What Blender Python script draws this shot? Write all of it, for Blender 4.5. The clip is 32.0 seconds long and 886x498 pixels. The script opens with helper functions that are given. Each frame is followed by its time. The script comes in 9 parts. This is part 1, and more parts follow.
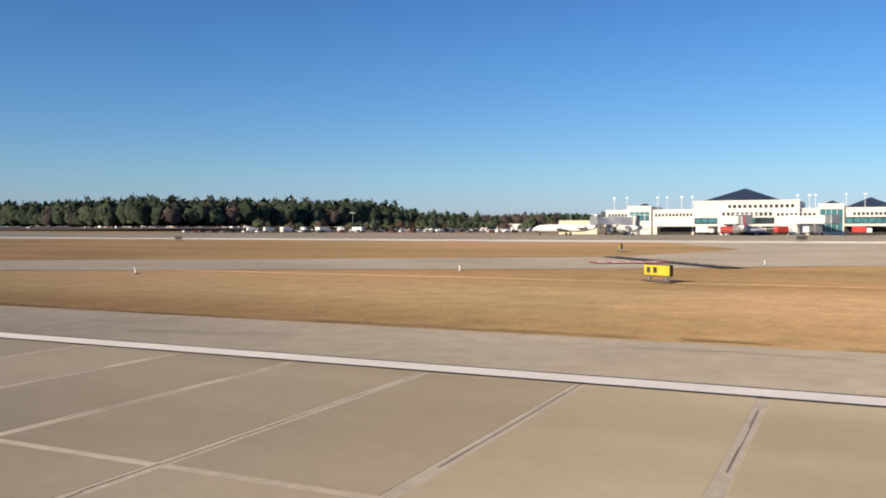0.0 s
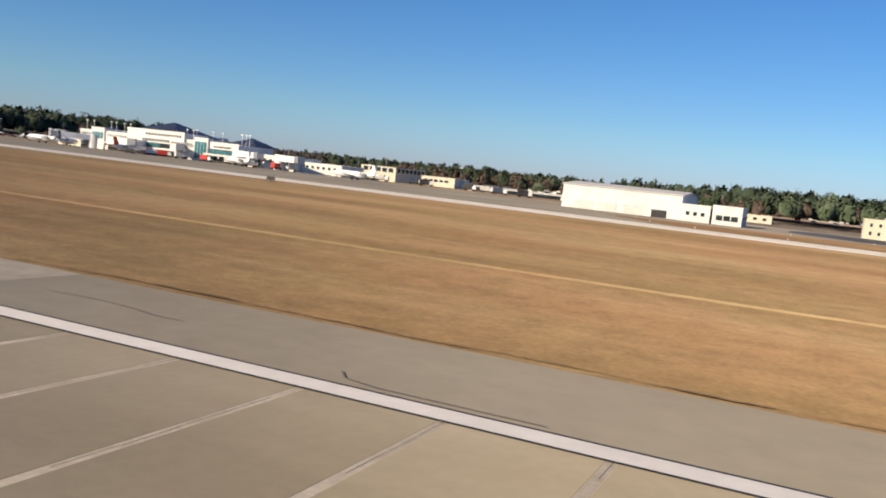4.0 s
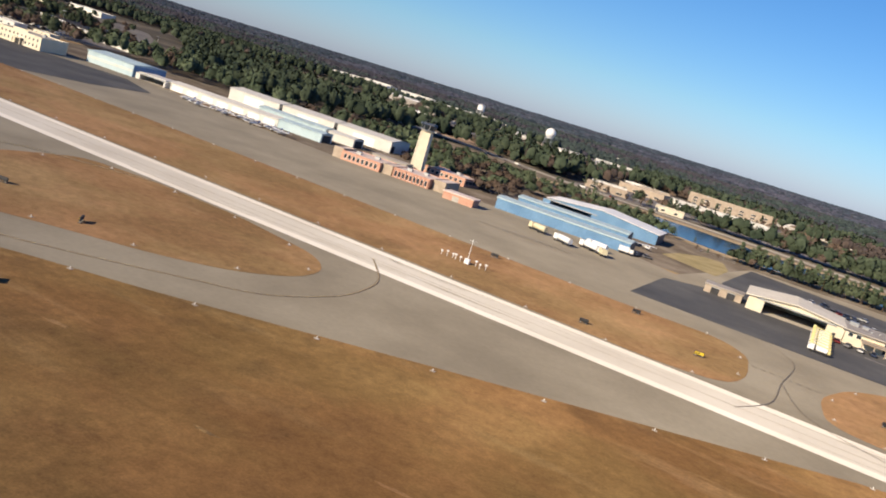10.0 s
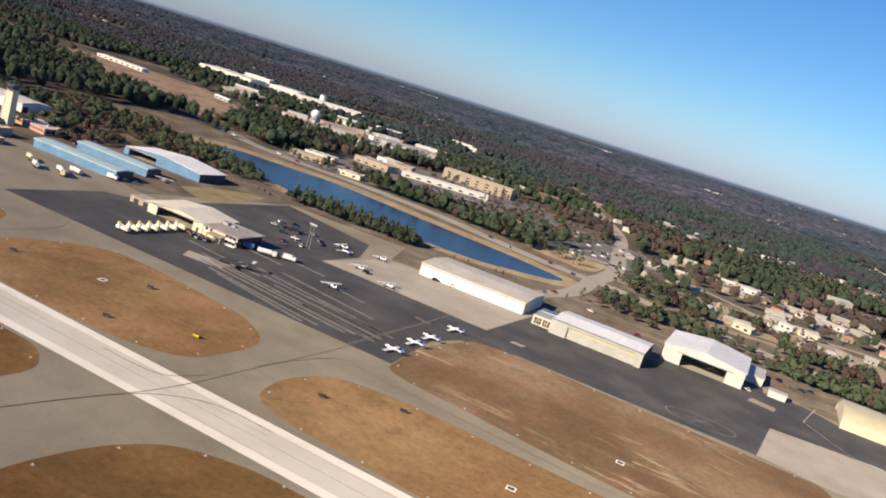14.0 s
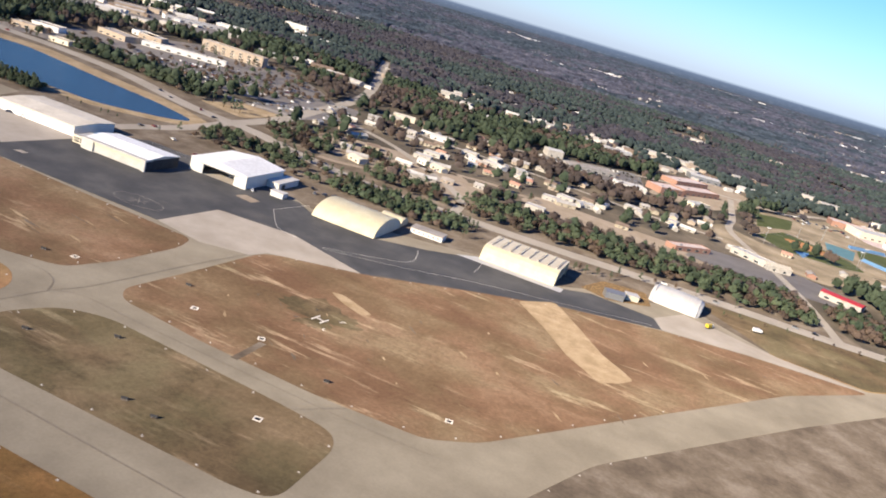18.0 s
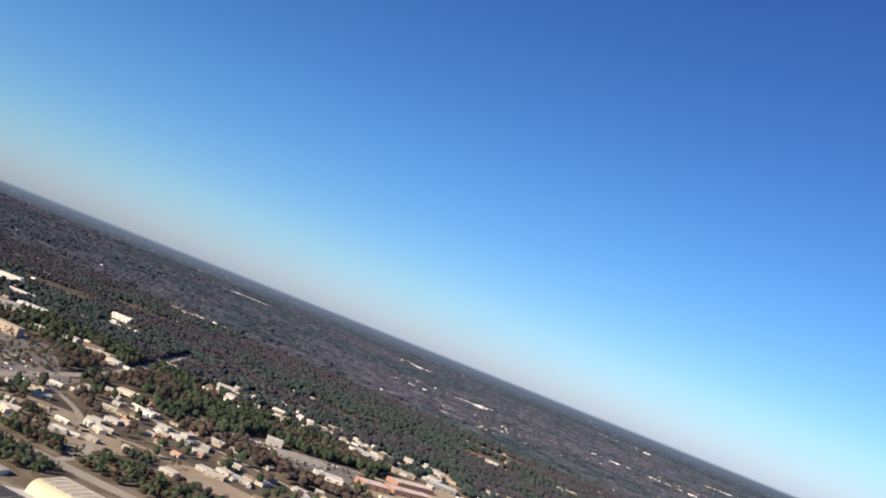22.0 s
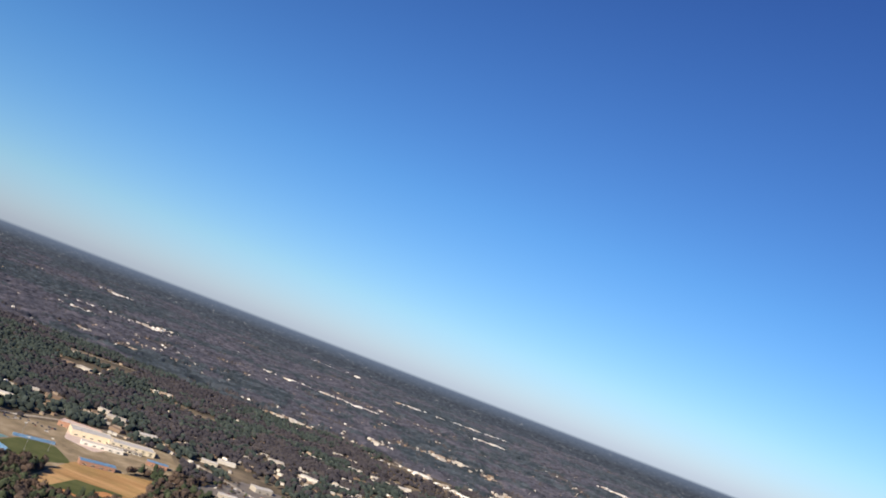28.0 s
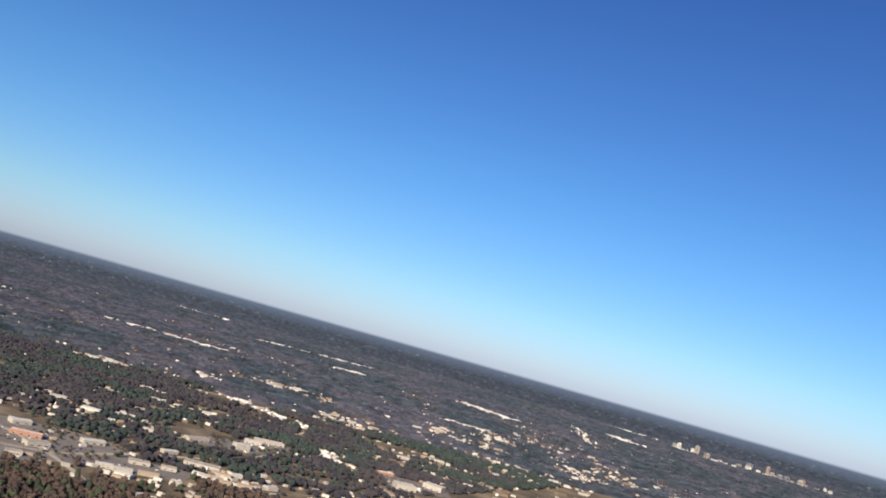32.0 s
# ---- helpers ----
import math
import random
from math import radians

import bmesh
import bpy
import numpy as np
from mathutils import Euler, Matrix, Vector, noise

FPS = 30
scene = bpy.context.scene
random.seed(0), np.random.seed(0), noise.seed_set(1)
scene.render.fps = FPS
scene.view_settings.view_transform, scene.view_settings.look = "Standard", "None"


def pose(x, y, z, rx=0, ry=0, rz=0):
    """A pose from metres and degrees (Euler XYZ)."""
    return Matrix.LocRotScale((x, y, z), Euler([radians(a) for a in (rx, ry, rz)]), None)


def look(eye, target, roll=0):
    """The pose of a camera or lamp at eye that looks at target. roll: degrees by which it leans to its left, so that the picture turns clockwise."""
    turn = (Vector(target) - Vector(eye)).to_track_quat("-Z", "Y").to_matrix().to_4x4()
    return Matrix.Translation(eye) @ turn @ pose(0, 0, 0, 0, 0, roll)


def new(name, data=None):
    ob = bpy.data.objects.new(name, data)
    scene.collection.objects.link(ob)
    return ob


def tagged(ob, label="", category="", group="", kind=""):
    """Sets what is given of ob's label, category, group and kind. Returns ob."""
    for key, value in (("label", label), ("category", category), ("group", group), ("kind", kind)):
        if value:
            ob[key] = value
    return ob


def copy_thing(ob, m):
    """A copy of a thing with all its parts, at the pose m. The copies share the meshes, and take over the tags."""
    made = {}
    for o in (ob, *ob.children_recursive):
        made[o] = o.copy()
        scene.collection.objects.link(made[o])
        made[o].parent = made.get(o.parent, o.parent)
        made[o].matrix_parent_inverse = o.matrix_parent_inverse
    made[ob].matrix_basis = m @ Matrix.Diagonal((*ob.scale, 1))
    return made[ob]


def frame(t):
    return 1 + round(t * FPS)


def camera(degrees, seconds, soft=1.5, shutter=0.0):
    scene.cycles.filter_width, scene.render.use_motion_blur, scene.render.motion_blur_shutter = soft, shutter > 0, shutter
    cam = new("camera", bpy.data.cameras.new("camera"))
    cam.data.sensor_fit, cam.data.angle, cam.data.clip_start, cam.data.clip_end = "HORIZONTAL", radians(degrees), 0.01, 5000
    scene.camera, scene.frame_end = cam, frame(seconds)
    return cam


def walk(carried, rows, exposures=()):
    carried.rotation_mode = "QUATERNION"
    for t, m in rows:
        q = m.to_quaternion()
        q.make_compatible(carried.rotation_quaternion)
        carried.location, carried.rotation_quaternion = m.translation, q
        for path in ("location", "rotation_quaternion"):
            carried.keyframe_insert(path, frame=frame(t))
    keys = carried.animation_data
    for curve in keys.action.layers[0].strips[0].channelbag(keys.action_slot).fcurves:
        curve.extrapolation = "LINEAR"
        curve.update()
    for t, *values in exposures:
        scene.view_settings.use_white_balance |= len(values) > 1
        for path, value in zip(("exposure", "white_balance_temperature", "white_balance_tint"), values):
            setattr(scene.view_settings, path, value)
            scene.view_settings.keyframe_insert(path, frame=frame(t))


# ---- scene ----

SIZE = 0.545                                     # the plan below is drawn larger by this much, and set to size at the end
cam = camera(54.34, 32.0, soft=1.9)
# seconds, place, turn: along the runway (x), away from it (y), height (z)
PATH = [
    (0.0, -164.468, -0.412, 2.358, 88.37, 0.22, 25.57),
    (0.5, -145.892, -0.129, 2.354, 88.31, 0.12, 25.55),
    (1.0, -127.303, -0.010, 2.337, 88.20, 0.13, 25.36),
    (1.5, -108.640, 0.041, 2.357, 88.06, -0.08, 25.13),
    (2.0, -89.993, 0.062, 2.402, 87.96, -0.84, 24.90),
    (2.5, -71.449, 0.058, 2.635, 87.30, -0.66, 24.66),
    (4.5, 4.548, 0.334, 3.888, 84.09, -8.33, 24.55),
    (5.0, 22.827, 0.122, 4.188, 82.99, -9.67, 24.07),
    (5.5, 41.154, 0.021, 4.989, 82.14, -11.18, 23.70),
    (6.0, 59.542, -0.012, 6.129, 81.96, -12.65, 23.61),
    (6.5, 77.978, 0.024, 7.467, 81.90, -13.97, 23.69),
    (7.0, 96.477, 0.061, 9.014, 81.36, -14.83, 23.72),
    (7.5, 115.074, -0.023, 10.830, 80.26, -15.19, 23.54),
    (8.0, 133.821, -0.307, 12.999, 79.25, -15.66, 23.25),
    (8.5, 152.722, -0.782, 15.545, 78.94, -16.04, 23.13),
    (9.0, 171.792, -1.435, 18.460, 79.12, -16.47, 23.14),
    (9.5, 191.030, -2.281, 21.700, 79.20, -16.66, 23.22),
    (10.0, 210.381, -3.238, 25.160, 79.00, -16.74, 23.22),
    (10.5, 229.733, -4.064, 28.755, 78.62, -16.59, 23.28),
    (11.0, 249.058, -4.699, 32.321, 78.20, -16.78, 23.32),
    (11.5, 268.181, -5.041, 35.863, 78.30, -16.95, 23.34),
    (12.0, 286.920, -5.147, 39.449, 78.77, -17.60, 23.37),
    (12.5, 305.278, -5.226, 43.025, 79.51, -18.28, 23.39),
    (13.0, 323.516, -5.364, 46.633, 80.17, -18.36, 23.41),
    (13.5, 341.777, -5.721, 50.434, 80.13, -17.79, 23.31),
    (14.0, 360.158, -6.233, 54.315, 79.38, -16.95, 23.14),
    (14.5, 378.701, -6.849, 58.138, 78.40, -16.04, 22.80),
    (16.5, 453.963, -10.114, 71.056, 75.98, -15.73, 21.67),
    (17.0, 472.648, -10.867, 74.270, 72.64, -15.79, 20.76),
    (17.5, 491.197, -11.677, 77.466, 71.19, -15.98, 20.40),
    (18.0, 509.538, -12.553, 80.574, 73.46, -15.75, 20.23),
    (18.5, 527.555, -13.378, 83.639, 78.04, -15.28, 20.16),
    (19.0, 545.459, -14.077, 86.758, 80.90, -15.20, 20.03),
    (19.5, 563.296, -14.693, 89.943, 85.00, -15.89, 19.94),
    (20.0, 581.212, -15.257, 93.149, 89.63, -17.40, 19.59),
    (20.5, 599.211, -15.852, 96.317, 92.74, -18.94, 18.59),
    (21.0, 617.230, -16.568, 99.392, 94.84, -20.15, 17.67),
    (21.5, 635.136, -17.465, 102.391, 96.11, -20.97, 16.67),
    (22.0, 652.854, -18.564, 105.309, 96.70, -21.59, 15.38),
    (22.5, 670.371, -19.855, 108.140, 96.92, -21.87, 13.94),
    (23.0, 687.697, -21.306, 110.935, 97.51, -21.95, 12.37),
    (23.5, 704.839, -22.892, 113.761, 98.60, -22.11, 10.88),
    (24.0, 721.801, -24.600, 116.648, 100.05, -22.44, 9.44),
    (24.5, 738.603, -26.423, 119.606, 100.96, -22.71, 8.06),
    (25.0, 755.242, -28.371, 122.626, 100.84, -22.72, 6.59),
    (25.5, 771.730, -30.445, 125.699, 100.25, -22.56, 5.14),
    (26.0, 788.083, -32.653, 128.820, 99.76, -22.17, 3.68),
    (26.5, 804.318, -34.993, 131.974, 99.59, -21.81, 2.20),
    (28.5, 866.831, -47.860, 144.545, 98.69, -20.44, -3.12),
    (29.0, 882.229, -52.090, 146.874, 99.08, -20.43, -4.17),
    (29.5, 897.581, -56.489, 149.024, 99.09, -19.83, -5.13),
    (30.0, 912.850, -61.043, 151.028, 98.82, -19.09, -6.09),
    (30.5, 928.012, -65.730, 152.910, 98.41, -18.32, -6.90),
    (31.0, 943.050, -70.523, 154.695, 97.94, -17.32, -7.71),
    (31.5, 957.980, -75.384, 156.414, 97.31, -16.30, -8.50),
    (32.0, 972.855, -80.273, 158.100, 96.61, -15.62, -9.20),
]
walk(cam, [(t, pose(*row)) for t, *row in PATH], exposures=[(0.0, 0.45, 7100, 10), (5.0, 0.38, 7100, 10), (8.0, 0.5, 7100, 10), (16.0, 0.5, 7100, 10), (17.0, 0.55, 7050, 10), (18.1, 0.95, 6700, 10), (18.5, 0.86, 6750, 10), (19.0, 0.60, 7000, 10), (20.0, 0.66, 7100, 10), (20.5, 0.48, 7100, 10), (21.0, 0.60, 7100, 10), (22.0, 0.66, 7100, 10), (25.0, 0.58, 7100, 10), (32.0, 0.52, 7100, 10)])

# ---- sky, distance and sun ----
SUN_AZ, SUN_EL = radians(-115), radians(25)      # the sun stands behind the runway, to the rear
world = bpy.data.worlds.new("world")
scene.world = world
world.use_nodes = True
wn, wl = world.node_tree.nodes, world.node_tree.links
wn.clear()


def wnode(kind, **sets):
    n = wn.new(kind)
    for k, v in sets.items():
        if k == "op":
            n.operation = v
        else:
            n.inputs[k].default_value = v
    return n


sky = wn.new("ShaderNodeTexSky")
sky.sky_type, sky.sun_disc = "NISHITA", False
sky.sun_elevation, sky.sun_rotation = SUN_EL, radians(90) - SUN_AZ
sky.altitude, sky.air_density, sky.dust_density, sky.ozone_density = 100, 1.0, 0.25, 4.0
bg_sky = wnode("ShaderNodeBackground", Strength=0.12)
vivid = wnode("ShaderNodeHueSaturation", Saturation=1.12)
wl.new(sky.outputs[0], vivid.inputs["Color"])
hazy = wn.new("ShaderNodeValToRGB")
for k, (at, tone) in enumerate(((0.0, (0.41, 0.505, 0.88, 1)), (0.06, (0.41, 0.555, 0.76, 1)), (0.2, (0.35, 0.545, 0.76, 1)), (0.5, (0.285, 0.40, 0.68, 1)))):
    q = hazy.color_ramp.elements[k] if k < 2 else hazy.color_ramp.elements.new(at)
    q.position, q.color = at, tone
tinted = wn.new("ShaderNodeMixRGB")
tinted.blend_type, tinted.inputs[0].default_value = "MULTIPLY", 1.0
wl.new(vivid.outputs[0], tinted.inputs[1])
wl.new(hazy.outputs[0], tinted.inputs[2])
wl.new(tinted.outputs[0], bg_sky.inputs[0])
# beyond the far edge of the ground: wooded plain in haze, down from the horizon
tc = wn.new("ShaderNodeTexCoord")
sep = wn.new("ShaderNodeSeparateXYZ")
wl.new(tc.outputs["Generated"], sep.inputs[0])
wl.new(sep.outputs[2], hazy.inputs[0])
down = wnode("ShaderNodeMath", op="MULTIPLY")
down.inputs[1].default_value = -1.0
wl.new(sep.outputs[2], down.inputs[0])
squat = wn.new("ShaderNodeVectorMath")               # far clumps lie flat: broad, and low in the view
squat.operation = "MULTIPLY"
squat.inputs[1].default_value = (1.0, 1.0, 2.6)
wl.new(tc.outputs["Generated"], squat.inputs[0])
spots = wnode("ShaderNodeTexNoise", Scale=190.0, Detail=4.0, Roughness=0.75)
wl.new(squat.outputs[0], spots.inputs["Vector"])
spot_ramp = wn.new("ShaderNodeValToRGB")
spot_ramp.color_ramp.elements[0].position, spot_ramp.color_ramp.elements[0].color = 0.36, (0.034, 0.042, 0.060, 1)
spot_ramp.color_ramp.elements[1].position, spot_ramp.color_ramp.elements[1].color = 0.62, (0.064, 0.077, 0.104, 1)
e = spot_ramp.color_ramp.elements.new(0.74)
e.color = (0.30, 0.30, 0.31, 1)
wl.new(spots.outputs[0], spot_ramp.inputs[0])
# haze painted as colour over the land, full at the horizon
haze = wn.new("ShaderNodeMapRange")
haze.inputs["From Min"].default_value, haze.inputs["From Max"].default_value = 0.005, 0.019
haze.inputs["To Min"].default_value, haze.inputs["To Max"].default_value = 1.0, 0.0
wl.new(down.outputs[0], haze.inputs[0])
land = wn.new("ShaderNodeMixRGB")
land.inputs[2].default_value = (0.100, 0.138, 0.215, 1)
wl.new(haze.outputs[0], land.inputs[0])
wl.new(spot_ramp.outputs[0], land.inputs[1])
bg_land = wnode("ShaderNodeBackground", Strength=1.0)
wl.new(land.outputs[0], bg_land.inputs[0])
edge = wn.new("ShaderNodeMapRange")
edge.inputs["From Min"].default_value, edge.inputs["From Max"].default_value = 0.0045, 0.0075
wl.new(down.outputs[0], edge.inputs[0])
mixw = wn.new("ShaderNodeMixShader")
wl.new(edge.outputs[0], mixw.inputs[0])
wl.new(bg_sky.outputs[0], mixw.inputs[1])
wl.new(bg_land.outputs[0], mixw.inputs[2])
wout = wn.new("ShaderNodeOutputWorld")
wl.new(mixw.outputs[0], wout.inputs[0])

sun = new("sun", bpy.data.lights.new("sun", "SUN"))
sun.data.energy, sun.data.angle, sun.data.color = 5.0, radians(0.53), (1.0, 0.86, 0.66)
sun.matrix_world = look((math.cos(SUN_AZ) * 500 * math.cos(SUN_EL), math.sin(SUN_AZ) * 500 * math.cos(SUN_EL), 500 * math.sin(SUN_EL)), (0, 0, 0))


# ---- materials ----
def material(name, colours, scale=1.0, rough=0.8, metal=0.0, fine=None, streak=0.0, bump=0.0, bump_scale=None, island=0.0, single=0.0, ribs=None, spec=0.5, grit=0.28, matte=0.0):
    """Two or three colours mixed by coarse noise, a finer noise over it, relief, and a spread of tone from piece to piece."""
    scale, fine, bump_scale = scale / SIZE, (fine or scale * 14) / SIZE, bump_scale and bump_scale / SIZE
    m = bpy.data.materials.new(name)
    m.use_nodes = True
    nt = m.node_tree
    n, l = nt.nodes, nt.links
    b = n["Principled BSDF"]
    b.inputs["Roughness"].default_value, b.inputs["Metallic"].default_value = rough, metal
    b.inputs["Specular IOR Level"].default_value, b.inputs["Diffuse Roughness"].default_value = spec, matte
    geo = n.new("ShaderNodeNewGeometry")
    coarse = n.new("ShaderNodeTexNoise")
    coarse.inputs["Scale"].default_value, coarse.inputs["Detail"].default_value = scale, 3.0 if streak else 6.0
    coarse.inputs["Roughness"].default_value = 0.62
    if streak:
        along = n.new("ShaderNodeVectorMath")
        along.operation = "MULTIPLY"
        along.inputs[1].default_value = (streak, 1, 1)
        l.new(geo.outputs["Position"], along.inputs[0])
        l.new(along.outputs[0], coarse.inputs["Vector"])
    else:
        l.new(geo.outputs["Position"], coarse.inputs["Vector"])
    ramp = n.new("ShaderNodeValToRGB")
    r = ramp.color_ramp
    lo, hi = 0.36, 0.64
    r.elements[0].position, r.elements[0].color = lo, (*colours[0], 1)
    r.elements[1].position, r.elements[1].color = hi, (*colours[-1], 1)
    for k, c in enumerate(colours[1:-1]):
        q = r.elements.new(lo + (hi - lo) * (k + 1) / (len(colours) - 1))
        q.color = (*c, 1)
    l.new(coarse.outputs[0], ramp.inputs[0])
    out = ramp.outputs[0]
    fine_noise = n.new("ShaderNodeTexNoise")
    fine_noise.inputs["Scale"].default_value, fine_noise.inputs["Detail"].default_value = fine or scale * 14, 3.0
    l.new(geo.outputs["Position"], fine_noise.inputs["Vector"])
    spread = n.new("ShaderNodeMapRange")
    spread.inputs["To Min"].default_value, spread.inputs["To Max"].default_value = 1 - grit, 1 + grit
    l.new(fine_noise.outputs[0], spread.inputs[0])
    mul = n.new("ShaderNodeVectorMath")
    mul.operation = "SCALE"
    l.new(out, mul.inputs[0])
    l.new(spread.outputs[0], mul.inputs["Scale"])
    out = mul.outputs[0]
    for amount, source in ((island, geo.outputs["Random Per Island"]), (single, None)):
        if amount:
            if source is None:
                source = n.new("ShaderNodeObjectInfo").outputs["Random"]
            sp = n.new("ShaderNodeMapRange")
            sp.inputs["To Min"].default_value, sp.inputs["To Max"].default_value = 1 - amount, 1 + amount
            l.new(source, sp.inputs[0])
            mm = n.new("ShaderNodeVectorMath")
            mm.operation = "SCALE"
            l.new(out, mm.inputs[0])
            l.new(sp.outputs[0], mm.inputs["Scale"])
            out = mm.outputs[0]
    l.new(out, b.inputs["Base Color"])
    height = None
    if ribs:
        co = n.new("ShaderNodeTexCoord")
        wave = n.new("ShaderNodeTexWave")
        wave.bands_direction = ribs[0]
        wave.inputs["Scale"].default_value = ribs[1] / SIZE
        l.new(co.outputs["Object"], wave.inputs["Vector"])
        height, dist = wave.outputs["Fac"], 0.06
    elif bump:
        bn = n.new("ShaderNodeTexNoise")
        bn.inputs["Scale"].default_value, bn.inputs["Detail"].default_value = bump_scale or (fine or scale * 14), 4.0
        l.new(geo.outputs["Position"], bn.inputs["Vector"])
        height, dist = bn.outputs[0], bump
    if height is not None:
        bp = n.new("ShaderNodeBump")
        bp.inputs["Strength"].default_value, bp.inputs["Distance"].default_value = 0.6, dist
        l.new(height, bp.inputs["Height"])
        l.new(bp.outputs[0], b.inputs["Normal"])
    return m


def glass_like(name, colour, rough=0.08, spec=0.6):
    m = material(name, [colour, tuple(c * 1.5 for c in colour)], 0.3, rough, spec=spec)
    return m


def turf(name, colours, pale, dark, wear=0.5, stain=0.5, streak=1.0, lean=0.0, soft=0.02):
    """Winter grass: three tones in drifts, tufts, bare pale soil in drawn-out flecks and dark thin patches."""
    m = bpy.data.materials.new(name)
    m.use_nodes = True
    n, l = m.node_tree.nodes, m.node_tree.links
    b = n["Principled BSDF"]
    for key, value in (("Roughness", 0.95), ("Specular IOR Level", 0.1), ("Diffuse Roughness", 1.0)):
        b.inputs[key].default_value = value
    at = n.new("ShaderNodeNewGeometry").outputs["Position"]

    def drawn(turn, sx, sy):
        q = n.new("ShaderNodeMapping")
        q.inputs["Rotation"].default_value, q.inputs["Scale"].default_value = (0, 0, -turn), (sx, sy, 1)
        l.new(at, q.inputs["Vector"])
        return q.outputs[0]

    def grain(scale, detail, rough, where=None):
        q = n.new("ShaderNodeTexNoise")
        for key, value in (("Scale", scale / SIZE), ("Detail", detail), ("Roughness", rough)):
            q.inputs[key].default_value = value
        l.new(where or at, q.inputs["Vector"])
        return q.outputs[0]

    def spread(source, lo, hi, a=0.3, z=0.7):
        q = n.new("ShaderNodeMapRange")
        for key, value in (("From Min", a), ("From Max", z), ("To Min", lo), ("To Max", hi)):
            q.inputs[key].default_value = value
        l.new(source, q.inputs[0])
        return q.outputs[0]

    def joined(op, p, q):
        k = n.new("ShaderNodeMath")
        k.operation = op
        for slot, v in zip(k.inputs, (p, q)):
            if isinstance(v, float):
                slot.default_value = v
            else:
                l.new(v, slot)
        return k.outputs[0]

    def mixed(fac, p, q):
        k = n.new("ShaderNodeMixRGB")
        l.new(fac, k.inputs[0])
        for slot, v in ((k.inputs[1], p), (k.inputs[2], q)):
            if isinstance(v, tuple):
                slot.default_value = (*v, 1)
            else:
                l.new(v, slot)
        return k.outputs[0]

    ramp = n.new("ShaderNodeValToRGB")
    for k, c in enumerate(colours):
        e = ramp.color_ramp.elements[k] if k < 2 else ramp.color_ramp.elements.new(1.0)
        e.color, e.position = (*c, 1), (0.38, 0.5, 0.62)[k]
    l.new(grain(soft, 8 if streak > 0.5 else 3.5, 0.62 if streak > 0.5 else 0.5, drawn(lean, streak, 1)), ramp.inputs[0])
    flecks = joined("MULTIPLY", spread(grain(0.10, 6, 0.66, drawn(-0.85 if streak > 0.5 else 0.0, 0.22, 1.3)), 0.0, 1.0, 0.55, 0.66), spread(grain(0.018, 3, 0.5), 0.0, wear, 0.42, 0.60))
    thin = joined("MULTIPLY", spread(grain(0.07, 8, 0.68, drawn(lean, min(1.0, streak * 1.5), 1)), 0.0, 1.0, 0.50, 0.64), spread(grain(0.011, 3, 0.5), 0.2, stain, 0.40, 0.60))
    out = mixed(thin, mixed(flecks, ramp.outputs[0], pale), dark)
    tone = joined("MULTIPLY", spread(grain(0.45, 5, 0.7), 0.80, 1.20), spread(grain(3.2, 3, 0.6), 0.86, 1.14))
    k = n.new("ShaderNodeVectorMath")
    k.operation = "SCALE"
    l.new(out, k.inputs[0])
    l.new(tone, k.inputs["Scale"])
    hue = n.new("ShaderNodeMixRGB")                     # rusty drifts beside olive ones
    hue.inputs[1].default_value, hue.inputs[2].default_value = (0.95, 1.0, 0.97, 1), (1.045, 0.99, 1.0, 1)
    l.new(spread(grain(0.028, 5, 0.6, drawn(0.6, 0.8, 1)), 0.0, 1.0, 0.42, 0.58), hue.inputs[0])
    tinted = n.new("ShaderNodeVectorMath")
    tinted.operation = "MULTIPLY"
    l.new(k.outputs[0], tinted.inputs[0])
    l.new(hue.outputs[0], tinted.inputs[1])
    l.new(tinted.outputs[0], b.inputs["Base Color"])
    bp = n.new("ShaderNodeBump")
    bp.inputs["Strength"].default_value, bp.inputs["Distance"].default_value = 0.5, 0.03
    l.new(grain(2.2, 5, 0.7), bp.inputs["Height"])
    l.new(bp.outputs[0], b.inputs["Normal"])
    return m


SOIL, UMBER = (0.368, 0.295, 0.207), (0.092, 0.059, 0.035)
GRASS = turf("dry_grass", [(0.189, 0.123, 0.062), (0.241, 0.159, 0.083), (0.287, 0.199, 0.111)], (0.321, 0.231, 0.139), (0.137, 0.092, 0.050), 0.35, 0.6, streak=0.2, soft=0.035)
TRACK = turf("pale_worn_track", [(0.27, 0.180, 0.088), (0.325, 0.222, 0.115), (0.38, 0.265, 0.142)], (0.42, 0.30, 0.17), (0.22, 0.145, 0.07), 0.5, 0.4, streak=0.2, soft=0.06)
GRASS_DARK = turf("brown_grass", [(0.107, 0.068, 0.043), (0.144, 0.095, 0.061), (0.184, 0.130, 0.088)], SOIL, UMBER, 0.75, 0.5)
GRASS_BROWN = turf("golden_brown_grass", [(0.157, 0.095, 0.048), (0.198, 0.123, 0.064), (0.242, 0.153, 0.084)], (0.294, 0.210, 0.134), (0.108, 0.064, 0.035), 0.30, 0.55)
GRASS_UMBER = turf("dark_umber_grass", [(0.114, 0.066, 0.028), (0.149, 0.088, 0.038), (0.197, 0.120, 0.054)], (0.277, 0.191, 0.108), (0.072, 0.044, 0.022), 0.30, 0.65)
GRASS_OLIVE = turf("olive_winter_grass", [(0.071, 0.055, 0.034), (0.099, 0.077, 0.047), (0.135, 0.106, 0.068)], SOIL, (0.045, 0.036, 0.023), 0.40, 0.65)
